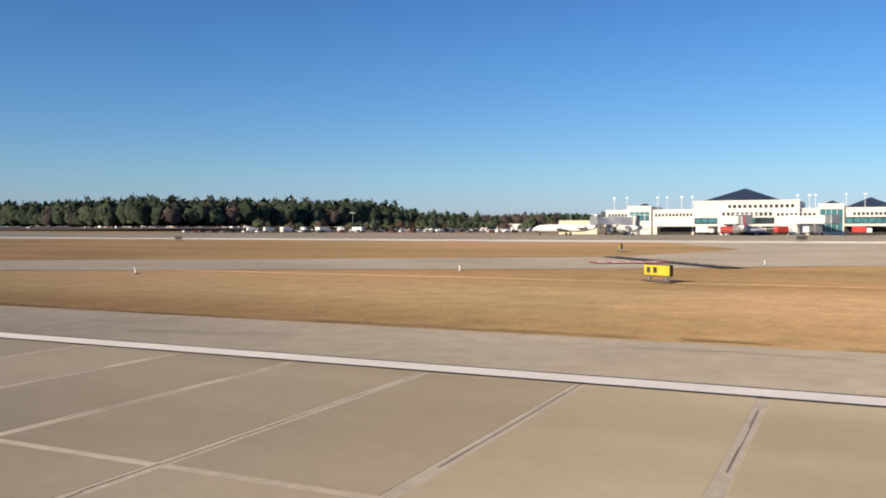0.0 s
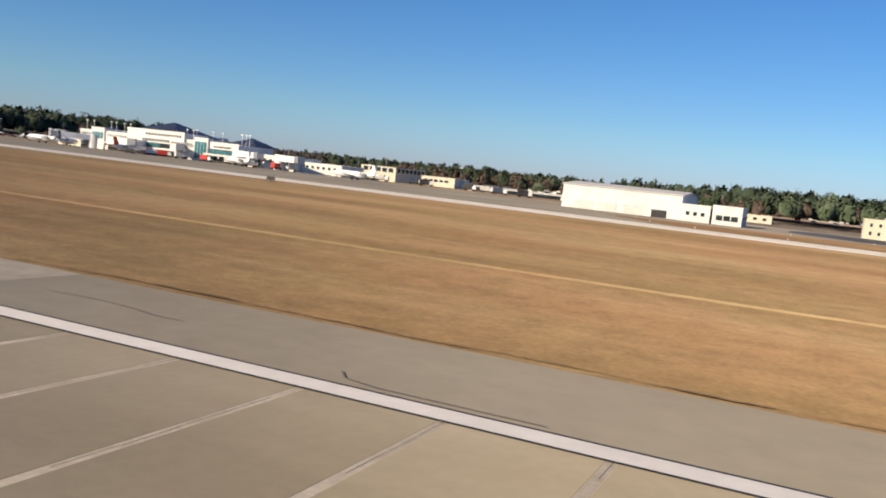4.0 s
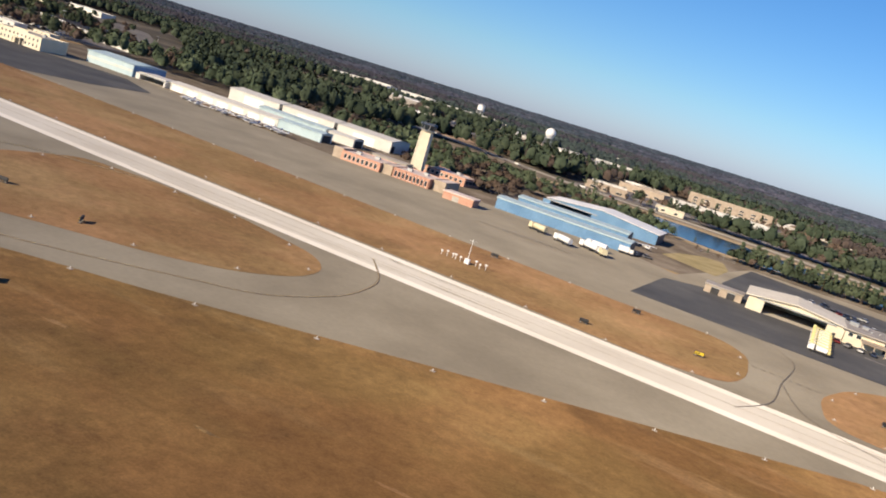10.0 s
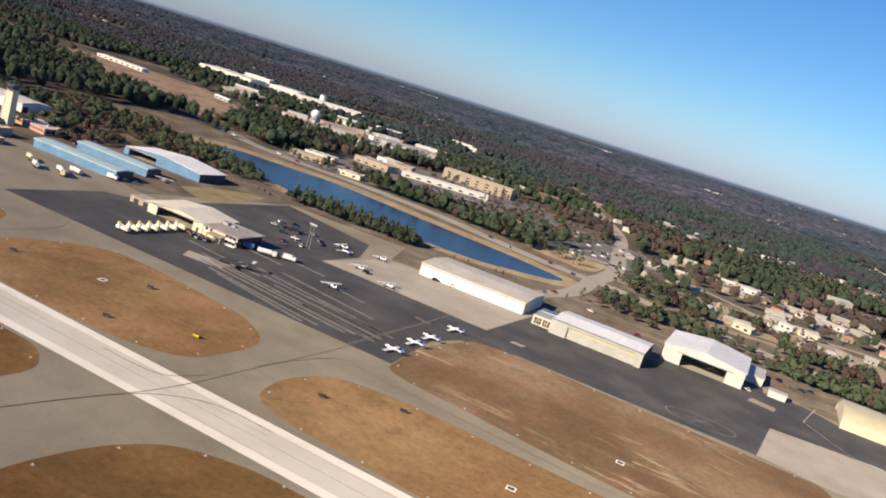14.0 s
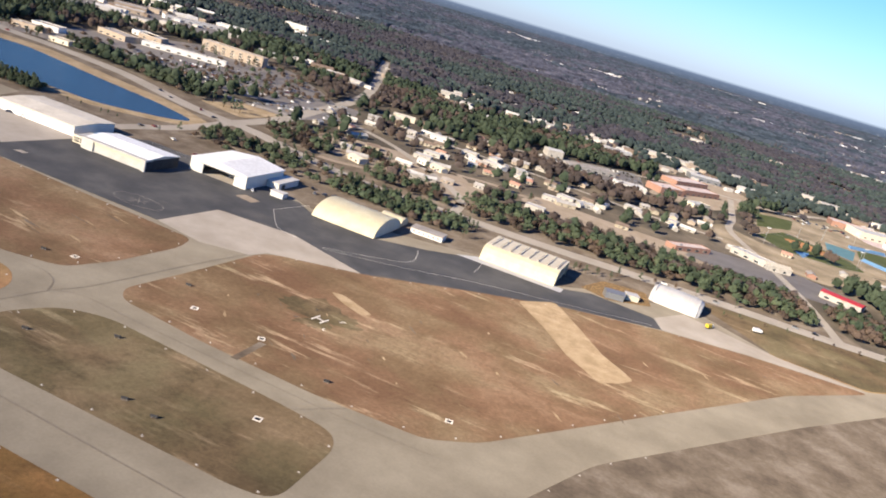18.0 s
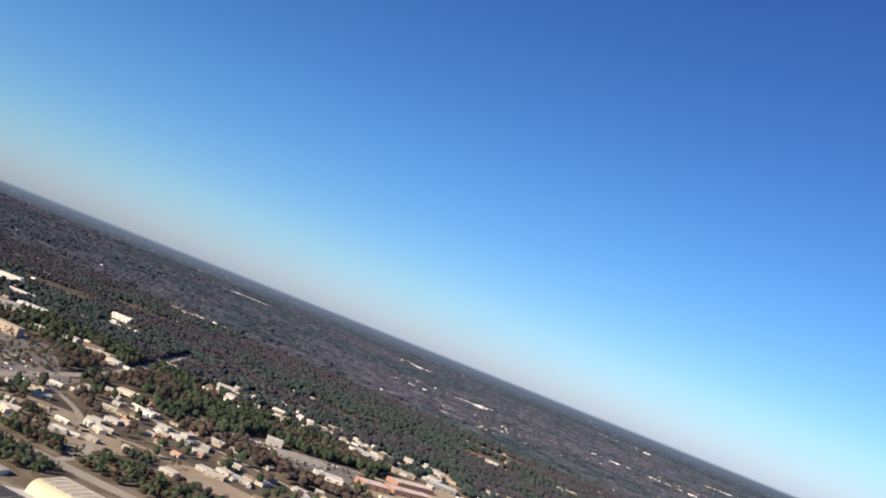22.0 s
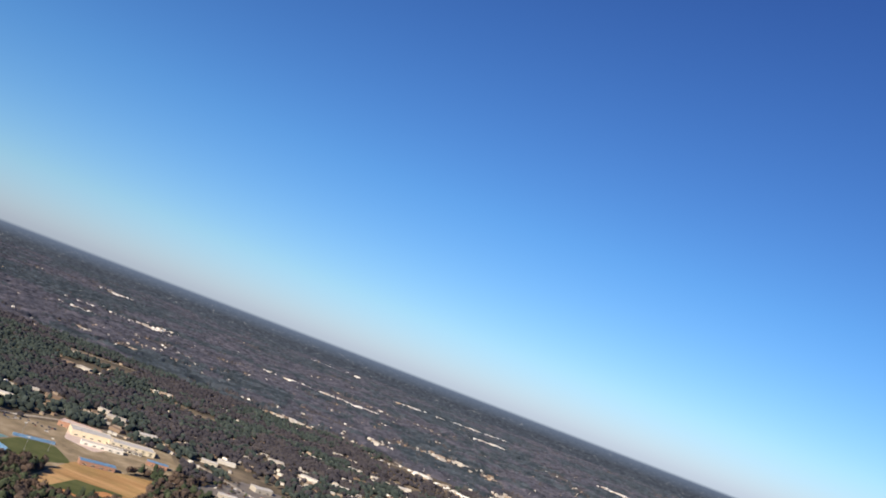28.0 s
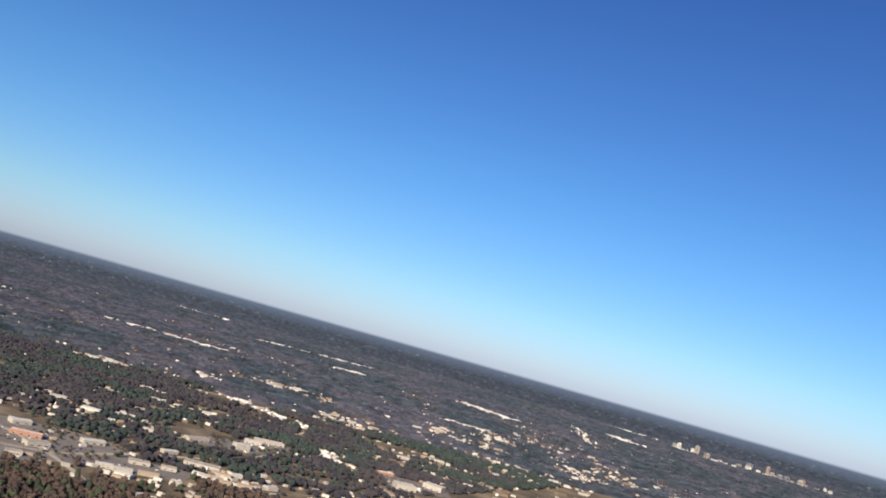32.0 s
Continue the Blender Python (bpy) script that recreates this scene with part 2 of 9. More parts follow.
EARTH_GREY = material("trampled_dry_earth", [(0.077, 0.062, 0.050), (0.112, 0.092, 0.074), (0.155, 0.132, 0.113)], 0.05, 0.95, fine=0.6, bump=0.02, spec=0.1, matte=1.0)
WOODLAND = material("woodland_floor", [(0.044, 0.040, 0.034), (0.074, 0.064, 0.053), (0.130, 0.109, 0.088)], 0.012, 0.95, fine=0.2, bump=0.2, spec=0.1, matte=1.0)
ASPHALT = material("worn_grey_asphalt", [(0.169, 0.148, 0.115), (0.203, 0.179, 0.140), (0.234, 0.209, 0.166)], 0.03, 0.85, fine=0.9, bump=0.01, spec=0.3, grit=0.12, matte=0.7)
PALE_ASPHALT = material("pale_weathered_asphalt", [(0.234, 0.205, 0.162), (0.269, 0.238, 0.189), (0.301, 0.266, 0.216)], 0.05, 0.85, fine=1.0, bump=0.01, spec=0.3, matte=0.7)
TARMAC = material("fresh_dark_asphalt", [(0.040, 0.041, 0.045), (0.055, 0.055, 0.058), (0.075, 0.074, 0.075)], 0.04, 0.8, fine=1.5, bump=0.01, spec=0.3, matte=0.7)
CONCRETE = material("pale_concrete", [(0.449, 0.419, 0.378), (0.493, 0.465, 0.423), (0.524, 0.498, 0.460)], 0.03, 0.8, fine=1.2, bump=0.01, spec=0.3, grit=0.07, matte=0.7)
PALE_CONCRETE = material("bleached_concrete", [(0.585, 0.545, 0.493), (0.642, 0.606, 0.551), (0.682, 0.648, 0.599)], 0.03, 0.8, fine=1.2, bump=0.01, spec=0.3, grit=0.07, matte=0.7)
APRON_GREY = material("apron_concrete", [(0.252, 0.223, 0.194), (0.288, 0.259, 0.228), (0.324, 0.292, 0.262)], 0.04, 0.8, fine=1.2, bump=0.01, spec=0.3, grit=0.1, matte=0.7)
RUNWAY = material("runway_concrete", [(0.234, 0.199, 0.142), (0.272, 0.234, 0.171), (0.306, 0.269, 0.202)], 0.10, 0.8, fine=2.5, streak=0.3, bump=0.01, spec=0.3, single=0.08, grit=0.1, matte=0.7)
WHITE_PAINT = material("white_road_paint", [(0.76, 0.71, 0.62), (0.84, 0.79, 0.70)], 0.6, 0.6, fine=3, grit=0.07)
YELLOW_PAINT = material("yellow_road_paint", [(0.54, 0.45, 0.24), (0.66, 0.56, 0.33)], 0.6, 0.6, fine=8)
BLACK_PAINT = material("black_road_paint", [(0.022, 0.022, 0.022), (0.04, 0.04, 0.04)], 0.6, 0.7, fine=8)
RED_PAINT = material("red_road_paint", [(0.48, 0.04, 0.05), (0.58, 0.06, 0.07)], 0.6, 0.6, fine=8)
SEAM = material("pale_joint_seam", [(0.420, 0.356, 0.262), (0.525, 0.459, 0.351)], 0.5, 0.8, fine=5)
WORN_JOINT = material("weathered_sealant", [(0.17, 0.145, 0.11), (0.25, 0.215, 0.165)], 0.8, 0.8, fine=6)
JOINT = material("joint_sealant", [(0.15, 0.125, 0.095), (0.20, 0.17, 0.13)], 0.8, 0.8, fine=6)
WATER = material("pond_water", [(0.020, 0.030, 0.042), (0.030, 0.042, 0.056)], 0.02, 0.2, fine=0.6, bump=0.03, bump_scale=0.7, spec=0.22)
SAND = material("pale_sand", [(0.204, 0.167, 0.129), (0.253, 0.214, 0.180)], 0.06, 0.95, fine=1.5, spec=0.1, matte=0.7)
ROAD = material("grey_road", [(0.221, 0.201, 0.177), (0.273, 0.250, 0.227)], 0.03, 0.85, fine=1.0, spec=0.3, matte=0.7)
WHITE_METAL = material("white_sheet_metal", [(0.621, 0.612, 0.576), (0.693, 0.684, 0.648)], 0.15, 0.55, fine=2.0, ribs=("X", 1.6))
WHITE_WALL = material("white_render", [(0.630, 0.612, 0.576), (0.720, 0.711, 0.684)], 0.2, 0.8, fine=3.0, bump=0.01)
WHITE_ROOF = material("white_roof", [(0.521, 0.506, 0.477), (0.592, 0.579, 0.552)], 0.12, 0.7, fine=1.5, bump=0.02)
BLUE_METAL = material("blue_sheet_metal", [(0.12, 0.25, 0.43), (0.16, 0.31, 0.50)], 0.15, 0.5, fine=2.0, ribs=("X", 1.6))
PALE_BLUE = material("pale_blue_sheet_metal", [(0.42, 0.55, 0.60), (0.50, 0.63, 0.68)], 0.15, 0.5, fine=2.0, ribs=("X", 1.6))
CREAM = material("cream_render", [(0.594, 0.534, 0.414), (0.666, 0.605, 0.484)], 0.2, 0.8, fine=3.0, bump=0.01)
CREAM_METAL = material("cream_sheet_metal", [(0.598, 0.532, 0.356), (0.674, 0.608, 0.427)], 0.15, 0.55, fine=2.0, ribs=("X", 1.2))
TAN = material("tan_masonry", [(0.323, 0.260, 0.205), (0.408, 0.338, 0.270)], 0.3, 0.85, fine=3.0, bump=0.02)
BRICK = material("orange_brick", [(0.44, 0.235, 0.170), (0.54, 0.305, 0.230)], 0.5, 0.85, fine=6.0, bump=0.02)
GREY_ROOF = material("grey_flat_roof", [(0.30, 0.27, 0.24), (0.42, 0.38, 0.34)], 0.12, 0.9, fine=1.5, bump=0.03)
DARK_ROOF = material("dark_blue_roof", [(0.028, 0.042, 0.075), (0.042, 0.060, 0.10)], 0.2, 0.45, fine=2.0, ribs=("X", 2.0))
DARK = material("dark_interior", [(0.022, 0.022, 0.025), (0.04, 0.04, 0.044)], 0.5, 0.8)
STEEL = material("galvanised_steel", [(0.36, 0.37, 0.38), (0.46, 0.47, 0.48)], 1.0, 0.45, metal=0.7)
GLASS = glass_like("dark_window_glass", (0.020, 0.028, 0.036))
TEAL_GLASS = glass_like("teal_curtain_glass", (0.035, 0.13, 0.16))
CAR_GLASS = glass_like("car_glass", (0.012, 0.014, 0.018))
YELLOW_METAL = material("yellow_enamel", [(0.62, 0.44, 0.03), (0.70, 0.50, 0.05)], 0.8, 0.4)
RED_METAL = material("red_enamel", [(0.45, 0.035, 0.03), (0.52, 0.05, 0.04)], 0.8, 0.4)
WHITE_ENAMEL = material("white_enamel", [(0.74, 0.74, 0.74), (0.80, 0.80, 0.80)], 0.8, 0.35)
RUBBER = material("black_rubber", [(0.015, 0.015, 0.015), (0.03, 0.03, 0.03)], 3.0, 0.85)
BARK = material("bark", [(0.08, 0.055, 0.035), (0.14, 0.10, 0.07)], 2.0, 0.95, spec=0.1)
PINE = material("pine_needles", [(0.038, 0.057, 0.039), (0.056, 0.078, 0.051), (0.079, 0.103, 0.067)], 0.05, 0.9, fine=0.8, bump=0.12, bump_scale=0.9, island=0.14, single=0.2, spec=0.15, matte=1.0)
BARE = material("bare_winter_twigs", [(0.057, 0.048, 0.047), (0.075, 0.060, 0.056), (0.103, 0.076, 0.063)], 0.02, 0.95, fine=0.8, bump=0.12, bump_scale=0.9, island=0.14, single=0.2, spec=0.1, matte=1.0)

YARD_PINE = material("olive_pine_needles", [(0.047, 0.065, 0.041), (0.067, 0.091, 0.056), (0.097, 0.121, 0.075)], 0.05, 0.9, fine=0.8, bump=0.12, bump_scale=0.9, island=0.14, single=0.25, spec=0.15, matte=1.0)
YARD_BARE = material("brown_winter_twigs", [(0.075, 0.058, 0.048), (0.101, 0.075, 0.062), (0.134, 0.099, 0.077)], 0.02, 0.95, fine=0.8, bump=0.12, bump_scale=0.9, island=0.14, single=0.2, spec=0.1, matte=1.0)
# darker, bluer copies for the mid woods: distance haze sits in the colour
HAZED_PINE = material("hazed_pine_needles", [(0.019, 0.029, 0.030), (0.029, 0.041, 0.042), (0.043, 0.058, 0.055)], 0.05, 0.9, fine=0.8, bump=0.12, bump_scale=0.9, island=0.14, single=0.2, spec=0.15, matte=1.0)
HAZED_TWIGS = material("hazed_winter_twigs", [(0.030, 0.030, 0.040), (0.041, 0.040, 0.052), (0.055, 0.051, 0.057)], 0.02, 0.95, fine=0.8, bump=0.12, bump_scale=0.9, island=0.14, single=0.2, spec=0.1, matte=1.0)
# far canopy: the blue of distance haze is mixed into the base colours
FAR_PINE = material("hazed_far_pine_canopy", [(0.017, 0.024, 0.034), (0.031, 0.043, 0.059), (0.056, 0.070, 0.094)], 0.013, 0.95, fine=0.05, spec=0.05, grit=0.55, matte=1.0)
FAR_HARDWOOD = material("hazed_far_bare_canopy", [(0.023, 0.028, 0.042), (0.047, 0.051, 0.074), (0.085, 0.085, 0.116)], 0.013, 0.95, fine=0.05, spec=0.05, grit=0.55, matte=1.0)
DUSTY_ROOF = material("dusty_cream_roof", [(0.50, 0.46, 0.39), (0.62, 0.575, 0.50)], 0.08, 0.8, fine=1.2, bump=0.02)
PINK_ROOF = material("pale_pink_roof", [(0.62, 0.50, 0.44), (0.72, 0.60, 0.54)], 0.1, 0.85, fine=1.5)
GREY_METAL = material("grey_white_sheet_metal", [(0.44, 0.43, 0.40), (0.54, 0.53, 0.50)], 0.15, 0.6, fine=2.0, ribs=("X", 1.4))
CREAM_ROOF = material("sunlit_cream_roof", [(0.66, 0.605, 0.50), (0.76, 0.70, 0.585)], 0.08, 0.8, fine=1.2, bump=0.02)
SHADED_BROWN = material("shaded_end_brown", [(0.060, 0.045, 0.036), (0.090, 0.068, 0.054)], 0.4, 0.7, fine=3.0, ribs=("X", 0.8))
PALE_WALL = material("dull_white_siding", [(0.34, 0.32, 0.29), (0.46, 0.435, 0.40)], 0.3, 0.85, fine=3.0)
BRIGHT_ROOF = material("bright_white_membrane_roof", [(0.76, 0.76, 0.75), (0.86, 0.86, 0.85)], 0.05, 0.6, fine=0.5)
BANK = material("bleached_bank_grass", [(0.184, 0.141, 0.092), (0.230, 0.180, 0.122), (0.276, 0.221, 0.155)], 0.08, 0.95, fine=0.9, bump=0.02, spec=0.1, matte=1.0)
YELLOWED = material("yellowed_short_grass", [(0.150, 0.124, 0.069), (0.189, 0.158, 0.090), (0.224, 0.184, 0.113)], 0.10, 0.95, fine=1.0, bump=0.02, spec=0.1, matte=1.0)
SCHOOL_GROUND = material("trodden_school_ground", [(0.120, 0.100, 0.074), (0.165, 0.138, 0.104), (0.225, 0.190, 0.148)], 0.03, 0.95, fine=0.4, bump=0.02, spec=0.1, matte=1.0)
# cooled toward haze blue, like the far canopy
FAR_FLOOR = material("hazed_far_floor", [(0.031, 0.032, 0.039), (0.053, 0.051, 0.059), (0.087, 0.083, 0.094)], 0.02, 0.95, fine=0.08, spec=0.05, matte=1.0)

# ---- building helpers ----
def mesh_from(name, verts, faces):
    me = bpy.data.meshes.new(name)
    me.from_pydata([tuple(v) for v in verts], [], [tuple(f) for f in faces])
    me.update()
    return me


def piece(name, verts, faces, mat, parent=None, label="", smooth=False):
    me = mesh_from(name, verts, faces)
    me.materials.append(mat)
    if smooth:
        me.polygons.foreach_set("use_smooth", [True] * len(me.polygons))
    ob = new(name, me)
    ob.parent = parent
    if label:
        ob["label"] = label
    return ob


def part(name, bm, mat, parent=None, label=""):
    me = bpy.data.meshes.new(name)
    bmesh.ops.recalc_face_normals(bm, faces=bm.faces)
    bm.to_mesh(me)
    bm.free()
    me.materials.append(mat)
    ob = new(name, me)
    ob.parent = parent
    if label:
        ob["label"] = label
    return ob


def thing(name, label, category, x, y, z=0.0, turn=0.0, group="", kind=""):
    ob = new(name)
    ob.matrix_basis = pose(x, y, z, 0, 0, turn)
    return tagged(ob, label, category, group, kind)


def add_box(bm, x0, y0, z0, x1, y1, z1, bevel=0.0):
    m = Matrix.LocRotScale(((x0 + x1) / 2, (y0 + y1) / 2, (z0 + z1) / 2), None, (x1 - x0, y1 - y0, z1 - z0))
    made = bmesh.ops.create_cube(bm, size=1.0, matrix=m)
    if bevel:
        edges = {ed for v in made["verts"] for ed in v.link_edges}
        bmesh.ops.bevel(bm, geom=list(edges), offset=bevel, segments=1, affect="EDGES")
    return bm


def boxes(*rows, bevel=0.0):
    bm = bmesh.new()
    for row in rows:
        add_box(bm, *row, bevel=bevel)
    return bm


def add_tube(bm, p0, p1, r0, r1=None, sides=8):
    p0, p1 = Vector(p0), Vector(p1)
    r1 = r0 if r1 is None else r1
    turn = (p1 - p0).to_track_quat("Z", "Y").to_matrix().to_4x4()
    m = Matrix.Translation((p0 + p1) / 2) @ turn
    bmesh.ops.create_cone(bm, cap_ends=True, segments=sides, radius1=max(r0, 1e-4), radius2=max(r1, 1e-4), depth=(p1 - p0).length, matrix=m)
    return bm


def tube(p0, p1, r0, r1=None, sides=8):
    return add_tube(bmesh.new(), p0, p1, r0, r1, sides)


def add_prism(bm, outline, axis, a0, a1):
    """Extrudes an outline of (u, z) along x or y."""
    def at(a, u, z):
        return (a, u, z) if axis == "x" else (u, a, z)
    lo = [bm.verts.new(at(a0, u, z)) for u, z in outline]
    hi = [bm.verts.new(at(a1, u, z)) for u, z in outline]
    bm.faces.new(lo)
    bm.faces.new(hi[::-1])
    for k in range(len(lo)):
        j = (k + 1) % len(lo)
        bm.faces.new((lo[k], lo[j], hi[j], hi[k]))
    return bm


def prism(outline, axis, a0, a1):
    return add_prism(bmesh.new(), outline, axis, a0, a1)


def rounded(pts, r):
    """The outline with its corners rounded off."""
    if r <= 0:
        return [tuple(p) for p in pts]
    out = []
    n = len(pts)
    for k in range(n):
        p, a, b = Vector(pts[k]), Vector(pts[k - 1]), Vector(pts[(k + 1) % n])
        ra, rb = min(r, (a - p).length * 0.45), min(r, (b - p).length * 0.45)
        s, t = p + (a - p).normalized() * ra, p + (b - p).normalized() * rb
        for i in range(6):
            u = i / 5
            q = s * (1 - u) ** 2 + p * 2 * u * (1 - u) + t * u ** 2
            out.append((q.x, q.y))
    return out


def sheet(name, pts, z, mat, label, category="ground", r=0.0, parent=None):
    pts = rounded(pts, r)
    bm = bmesh.new()
    f = bm.faces.new([bm.verts.new((x, y, z)) for x, y in pts])
    if sum(pts[k - 1][0] * p[1] - p[0] * pts[k - 1][1] for k, p in enumerate(pts)) < 0:
        f.normal_flip()
    me = bpy.data.meshes.new(name)
    bm.to_mesh(me)
    bm.free()
    me.materials.append(mat)
    ob = new(name, me)
    ob.parent = parent
    if parent is None:
        tagged(ob, label, category, kind="structure")
    return ob


def strip_points(pts, width):
    """The outline of a band of that width along a line."""
    left, right = [], []
    n = len(pts)
    for k in range(n):
        a, b = Vector(pts[max(k - 1, 0)]), Vector(pts[min(k + 1, n - 1)])
        d = (b - a).normalized()
        s = Vector((-d.y, d.x)) * width / 2
        left.append(tuple(Vector(pts[k]) + s))
        right.append(tuple(Vector(pts[k]) - s))
    return left + right[::-1]


def smooth_line(pts, steps=6):
    """A line through the points with soft bends (Catmull-Rom)."""
    out = []
    p = [Vector(q) for q in (pts[0], *pts, pts[-1])]
    for k in range(1, len(p) - 2):
        for i in range(steps):
            u = i / steps
            q = 0.5 * ((2 * p[k]) + (p[k + 1] - p[k - 1]) * u + (2 * p[k - 1] - 5 * p[k] + 4 * p[k + 1] - p[k + 2]) * u ** 2 + (3 * p[k] - p[k - 1] - 3 * p[k + 1] + p[k + 2]) * u ** 3)
            out.append((q.x, q.y))
    out.append(tuple(pts[-1]))
    return out


def band(name, pts, width, z, mat, label, category="marking", curved=True, parent=None):
    line = smooth_line(pts) if curved and len(pts) > 2 else pts
    out = strip_points(line, width)
    n = len(line)
    verts = [(x, y, z) for x, y in out]
    faces = [(k + 1, k, 2 * n - 1 - k, 2 * n - 2 - k) for k in range(n - 1)]
    ob = piece(name, verts, faces, mat, parent)
    if parent is None:
        tagged(ob, label, category, kind="structure")
    return ob


def strip_low(x):
    return 184.2 - 0.036 * x


# ---- ground and pavements ----
ground = piece("ground", [(-9000, -4000, 0), (9200, -4000, 0), (9200, 9200, 0), (-9000, 9200, 0)], [(0, 1, 2, 3)], WOODLAND)
tagged(ground, "brown winter woodland floor reaching the horizon", "ground", kind="structure")
sheet("grass_field", [(-2500, -400), (1700, -400), (1700, 480), (1180, 560), (1090, 575), (960, 560), (780, 545), (560, 560), (480, 505), (330, 515), (140, 560), (-100, 440), (-420, 420), (-1200, 560), (-2500, 560)],
      0.05, GRASS, "dry golden winter grass of the airfield", "grass", r=30)
sheet("runway", [(-2400, -30.5), (-58, -30.5), (-58, 30.5), (-2400, 30.5)], 0.09, PALE_ASPHALT, "weathered pale asphalt runway shoulders", "runway")
sheet("runway_east", [(-58, -30.5), (1500, -30.5), (1500, 30.5), (-58, 30.5)], 0.09, ASPHALT, "weathered grey asphalt runway shoulders", "runway")
sheet("taxiway", [(-1000, 216), (169, 178), (193, 134), (208, 113), (219, 99), (220, 90), (208, 79), (185, 68.5), (166, 60), (150, 54), (133, 47), (118, 41), (100, 35.6), (80, 31.6), (60, 30.4), (1500, 30.4), (1500, 800), (1140, 586), (1057, 510), (1004, 512), (954, 545),
                  (889, 512), (870, 490), (818, 492), (762, 470), (715, 455), (680, 470), (625, 455), (560, 448), (474, 425), (462, 470), (380, 466), (355, 350), (335, 362), (270, 362), (200, 340),
                  (120, 352), (60, 372), (-20, 352), (-60, 345), (-120, 345), (-420, 350), (-1000, 430)], 0.08, ASPHALT, "weathered grey asphalt taxiways and apron", "taxiway", r=3)
WEST_TAXI = [(-450, 30.4), (-430, 31), (-362, 62), (-318, 82), (-300, 95), (-268, 106), (-219, 66), (-167, 33), (-167, 30.4), (-70, 30.4), (-100, 37), (-129, 45), (-151, 55), (-180, 69), (-263, 128), (-300, 190), (-330, 215), (-350, 215),
                       (-318, 146), (-330, 108), (-420, 60), (-480, 30.4)]
sheet("taxiway_west", WEST_TAXI, 0.085, PALE_ASPHALT, "weathered pale asphalt exit taxiway", "taxiway", r=4)
low, high = (lambda x: strip_low(x)), (lambda x: strip_low(x) + 21.5)
sheet("taxiway_concrete", [(-1000, low(-1000)), (741, low(741)), (741, high(741) - 3), (-1000, high(-1000))], 0.10, CONCRETE, "pale worn concrete parallel taxiway", "taxiway")
for off in (2.0, 19.3):
    band("taxiway_edge_strip", [(x, strip_low(x) + off) for x in (-1000, -300, 200, 741)], 3.6, 0.104, PALE_CONCRETE, "bleached edge of the concrete taxiway", "taxiway", curved=False)
ISLANDS = [
    ("grass_island", GRASS_UMBER, 5, [(172, 31), (217, 60), (230, 66), (240, 65), (250, 52), (262, 31)]),
    ("grass_island", GRASS_UMBER, 6, [(285, 31), (280, 43), (271, 55), (260, 71), (259, 78), (265, 90), (276, 97), (298, 106), (339, 126), (396, 153), (417, 163), (450, 166), (492, 165), (503, 155), (500, 100), (497, 31)]),
    ("grass_island", GRASS_BROWN, 6, [(230, 114), (217, 134), (214, 147), (218, 170), (237, 174), (267, 173), (294, 166), (302, 157), (303, 145), (296, 132), (284, 123), (267, 115), (252, 107), (245, 103), (236, 107)]),
    ("grass_island", GRASS_BROWN, 8, [(-90, 250), (-60, 214), (100, 203), (338, 195), (372, 193), (387, 197), (391, 212), (390, 238), (381, 249), (353, 247), (287, 251), (208, 257), (109, 263), (20, 263)]),
    ("grass_island", GRASS_BROWN, 8, [(409, 196), (408, 220), (416, 243), (430, 258), (460, 257), (501, 250), (517, 238), (520, 226), (517, 199), (500, 191), (468, 189), (433, 191)]),
    ("grass_island", GRASS_BROWN, 8, [(543, 196), (540, 216), (547, 234), (568, 240), (632, 237), (693, 237), (705, 226), (707, 211), (700, 186), (690, 181), (642, 182), (595, 186), (556, 190)]),
    ("grass_island", GRASS_OLIVE, 8, [(722, 184), (719, 203), (728, 225), (745, 233), (818, 228), (846, 225), (852, 216), (852, 178), (840, 175), (741, 177)]),
    ("grass_island", GRASS_DARK, 6, [(554, 262), (551, 300), (560, 338), (580, 341), (645, 338), (708, 336), (712, 320), (709, 280), (702, 255), (677, 247), (645, 247), (594, 254), (563, 258)]),
    ("grass_island", GRASS_DARK, 6, [(730, 259), (733, 290), (738, 352), (745, 360), (783, 379), (835, 420), (880, 452), (937, 479), (990, 494), (1057, 506), (1008, 448), (944, 347), (890, 260), (873, 246), (829, 243), (778, 245), (737, 250)]),
    ("grass_island", GRASS_UMBER, 8, [(537, 31), (537, 120), (541, 140), (550, 154), (569, 160), (640, 159), (720, 155), (741, 148), (1300, 128), (1300, 31)]),
    ("grass_island", EARTH_GREY, 8, [(1300, 560), (1160, 575), (1080, 500), (1015, 410), (930, 280), (900, 200), (1300, 190)]),
]
for nm, mt, r, pts in ISLANDS:
    sheet(nm, pts, 0.12, mt, "dry brown grass island between taxiways", "grass", r=r)
sheet("dark_apron", [(350, 272), (353, 329), (372, 345), (372, 376), (380, 462), (452, 440), (466, 402), (463, 366), (557, 362), (563, 445), (575, 470), (680, 470), (686, 391), (682, 342), (580, 342), (556, 330), (550, 312), (553, 268)],
      0.11, TARMAC, "fresh dark asphalt apron", "apron")
sheet("dark_apron_east", [(686, 391), (680, 455), (700, 460), (718, 446), (762, 446), (790, 462), (818, 486), (868, 484), (889, 500), (929, 498), (936, 480), (880, 452), (835, 420), (783, 379), (732, 398)],
      0.115, TARMAC, "fresh dark asphalt apron", "apron")
sheet("grass_verge", [(960, 560), (1003, 513), (1057, 512), (1140, 588), (1300, 676), (1300, 690), (1144, 622), (1043, 598), (926, 572)], 0.06, GRASS_OLIVE, "thin olive grass verge beside the road", "grass", r=6)
sheet("concrete_apron", [(464, 366), (472, 420), (562, 444), (557, 362)], 0.125, APRON_GREY, "grey concrete apron before a hangar", "apron")
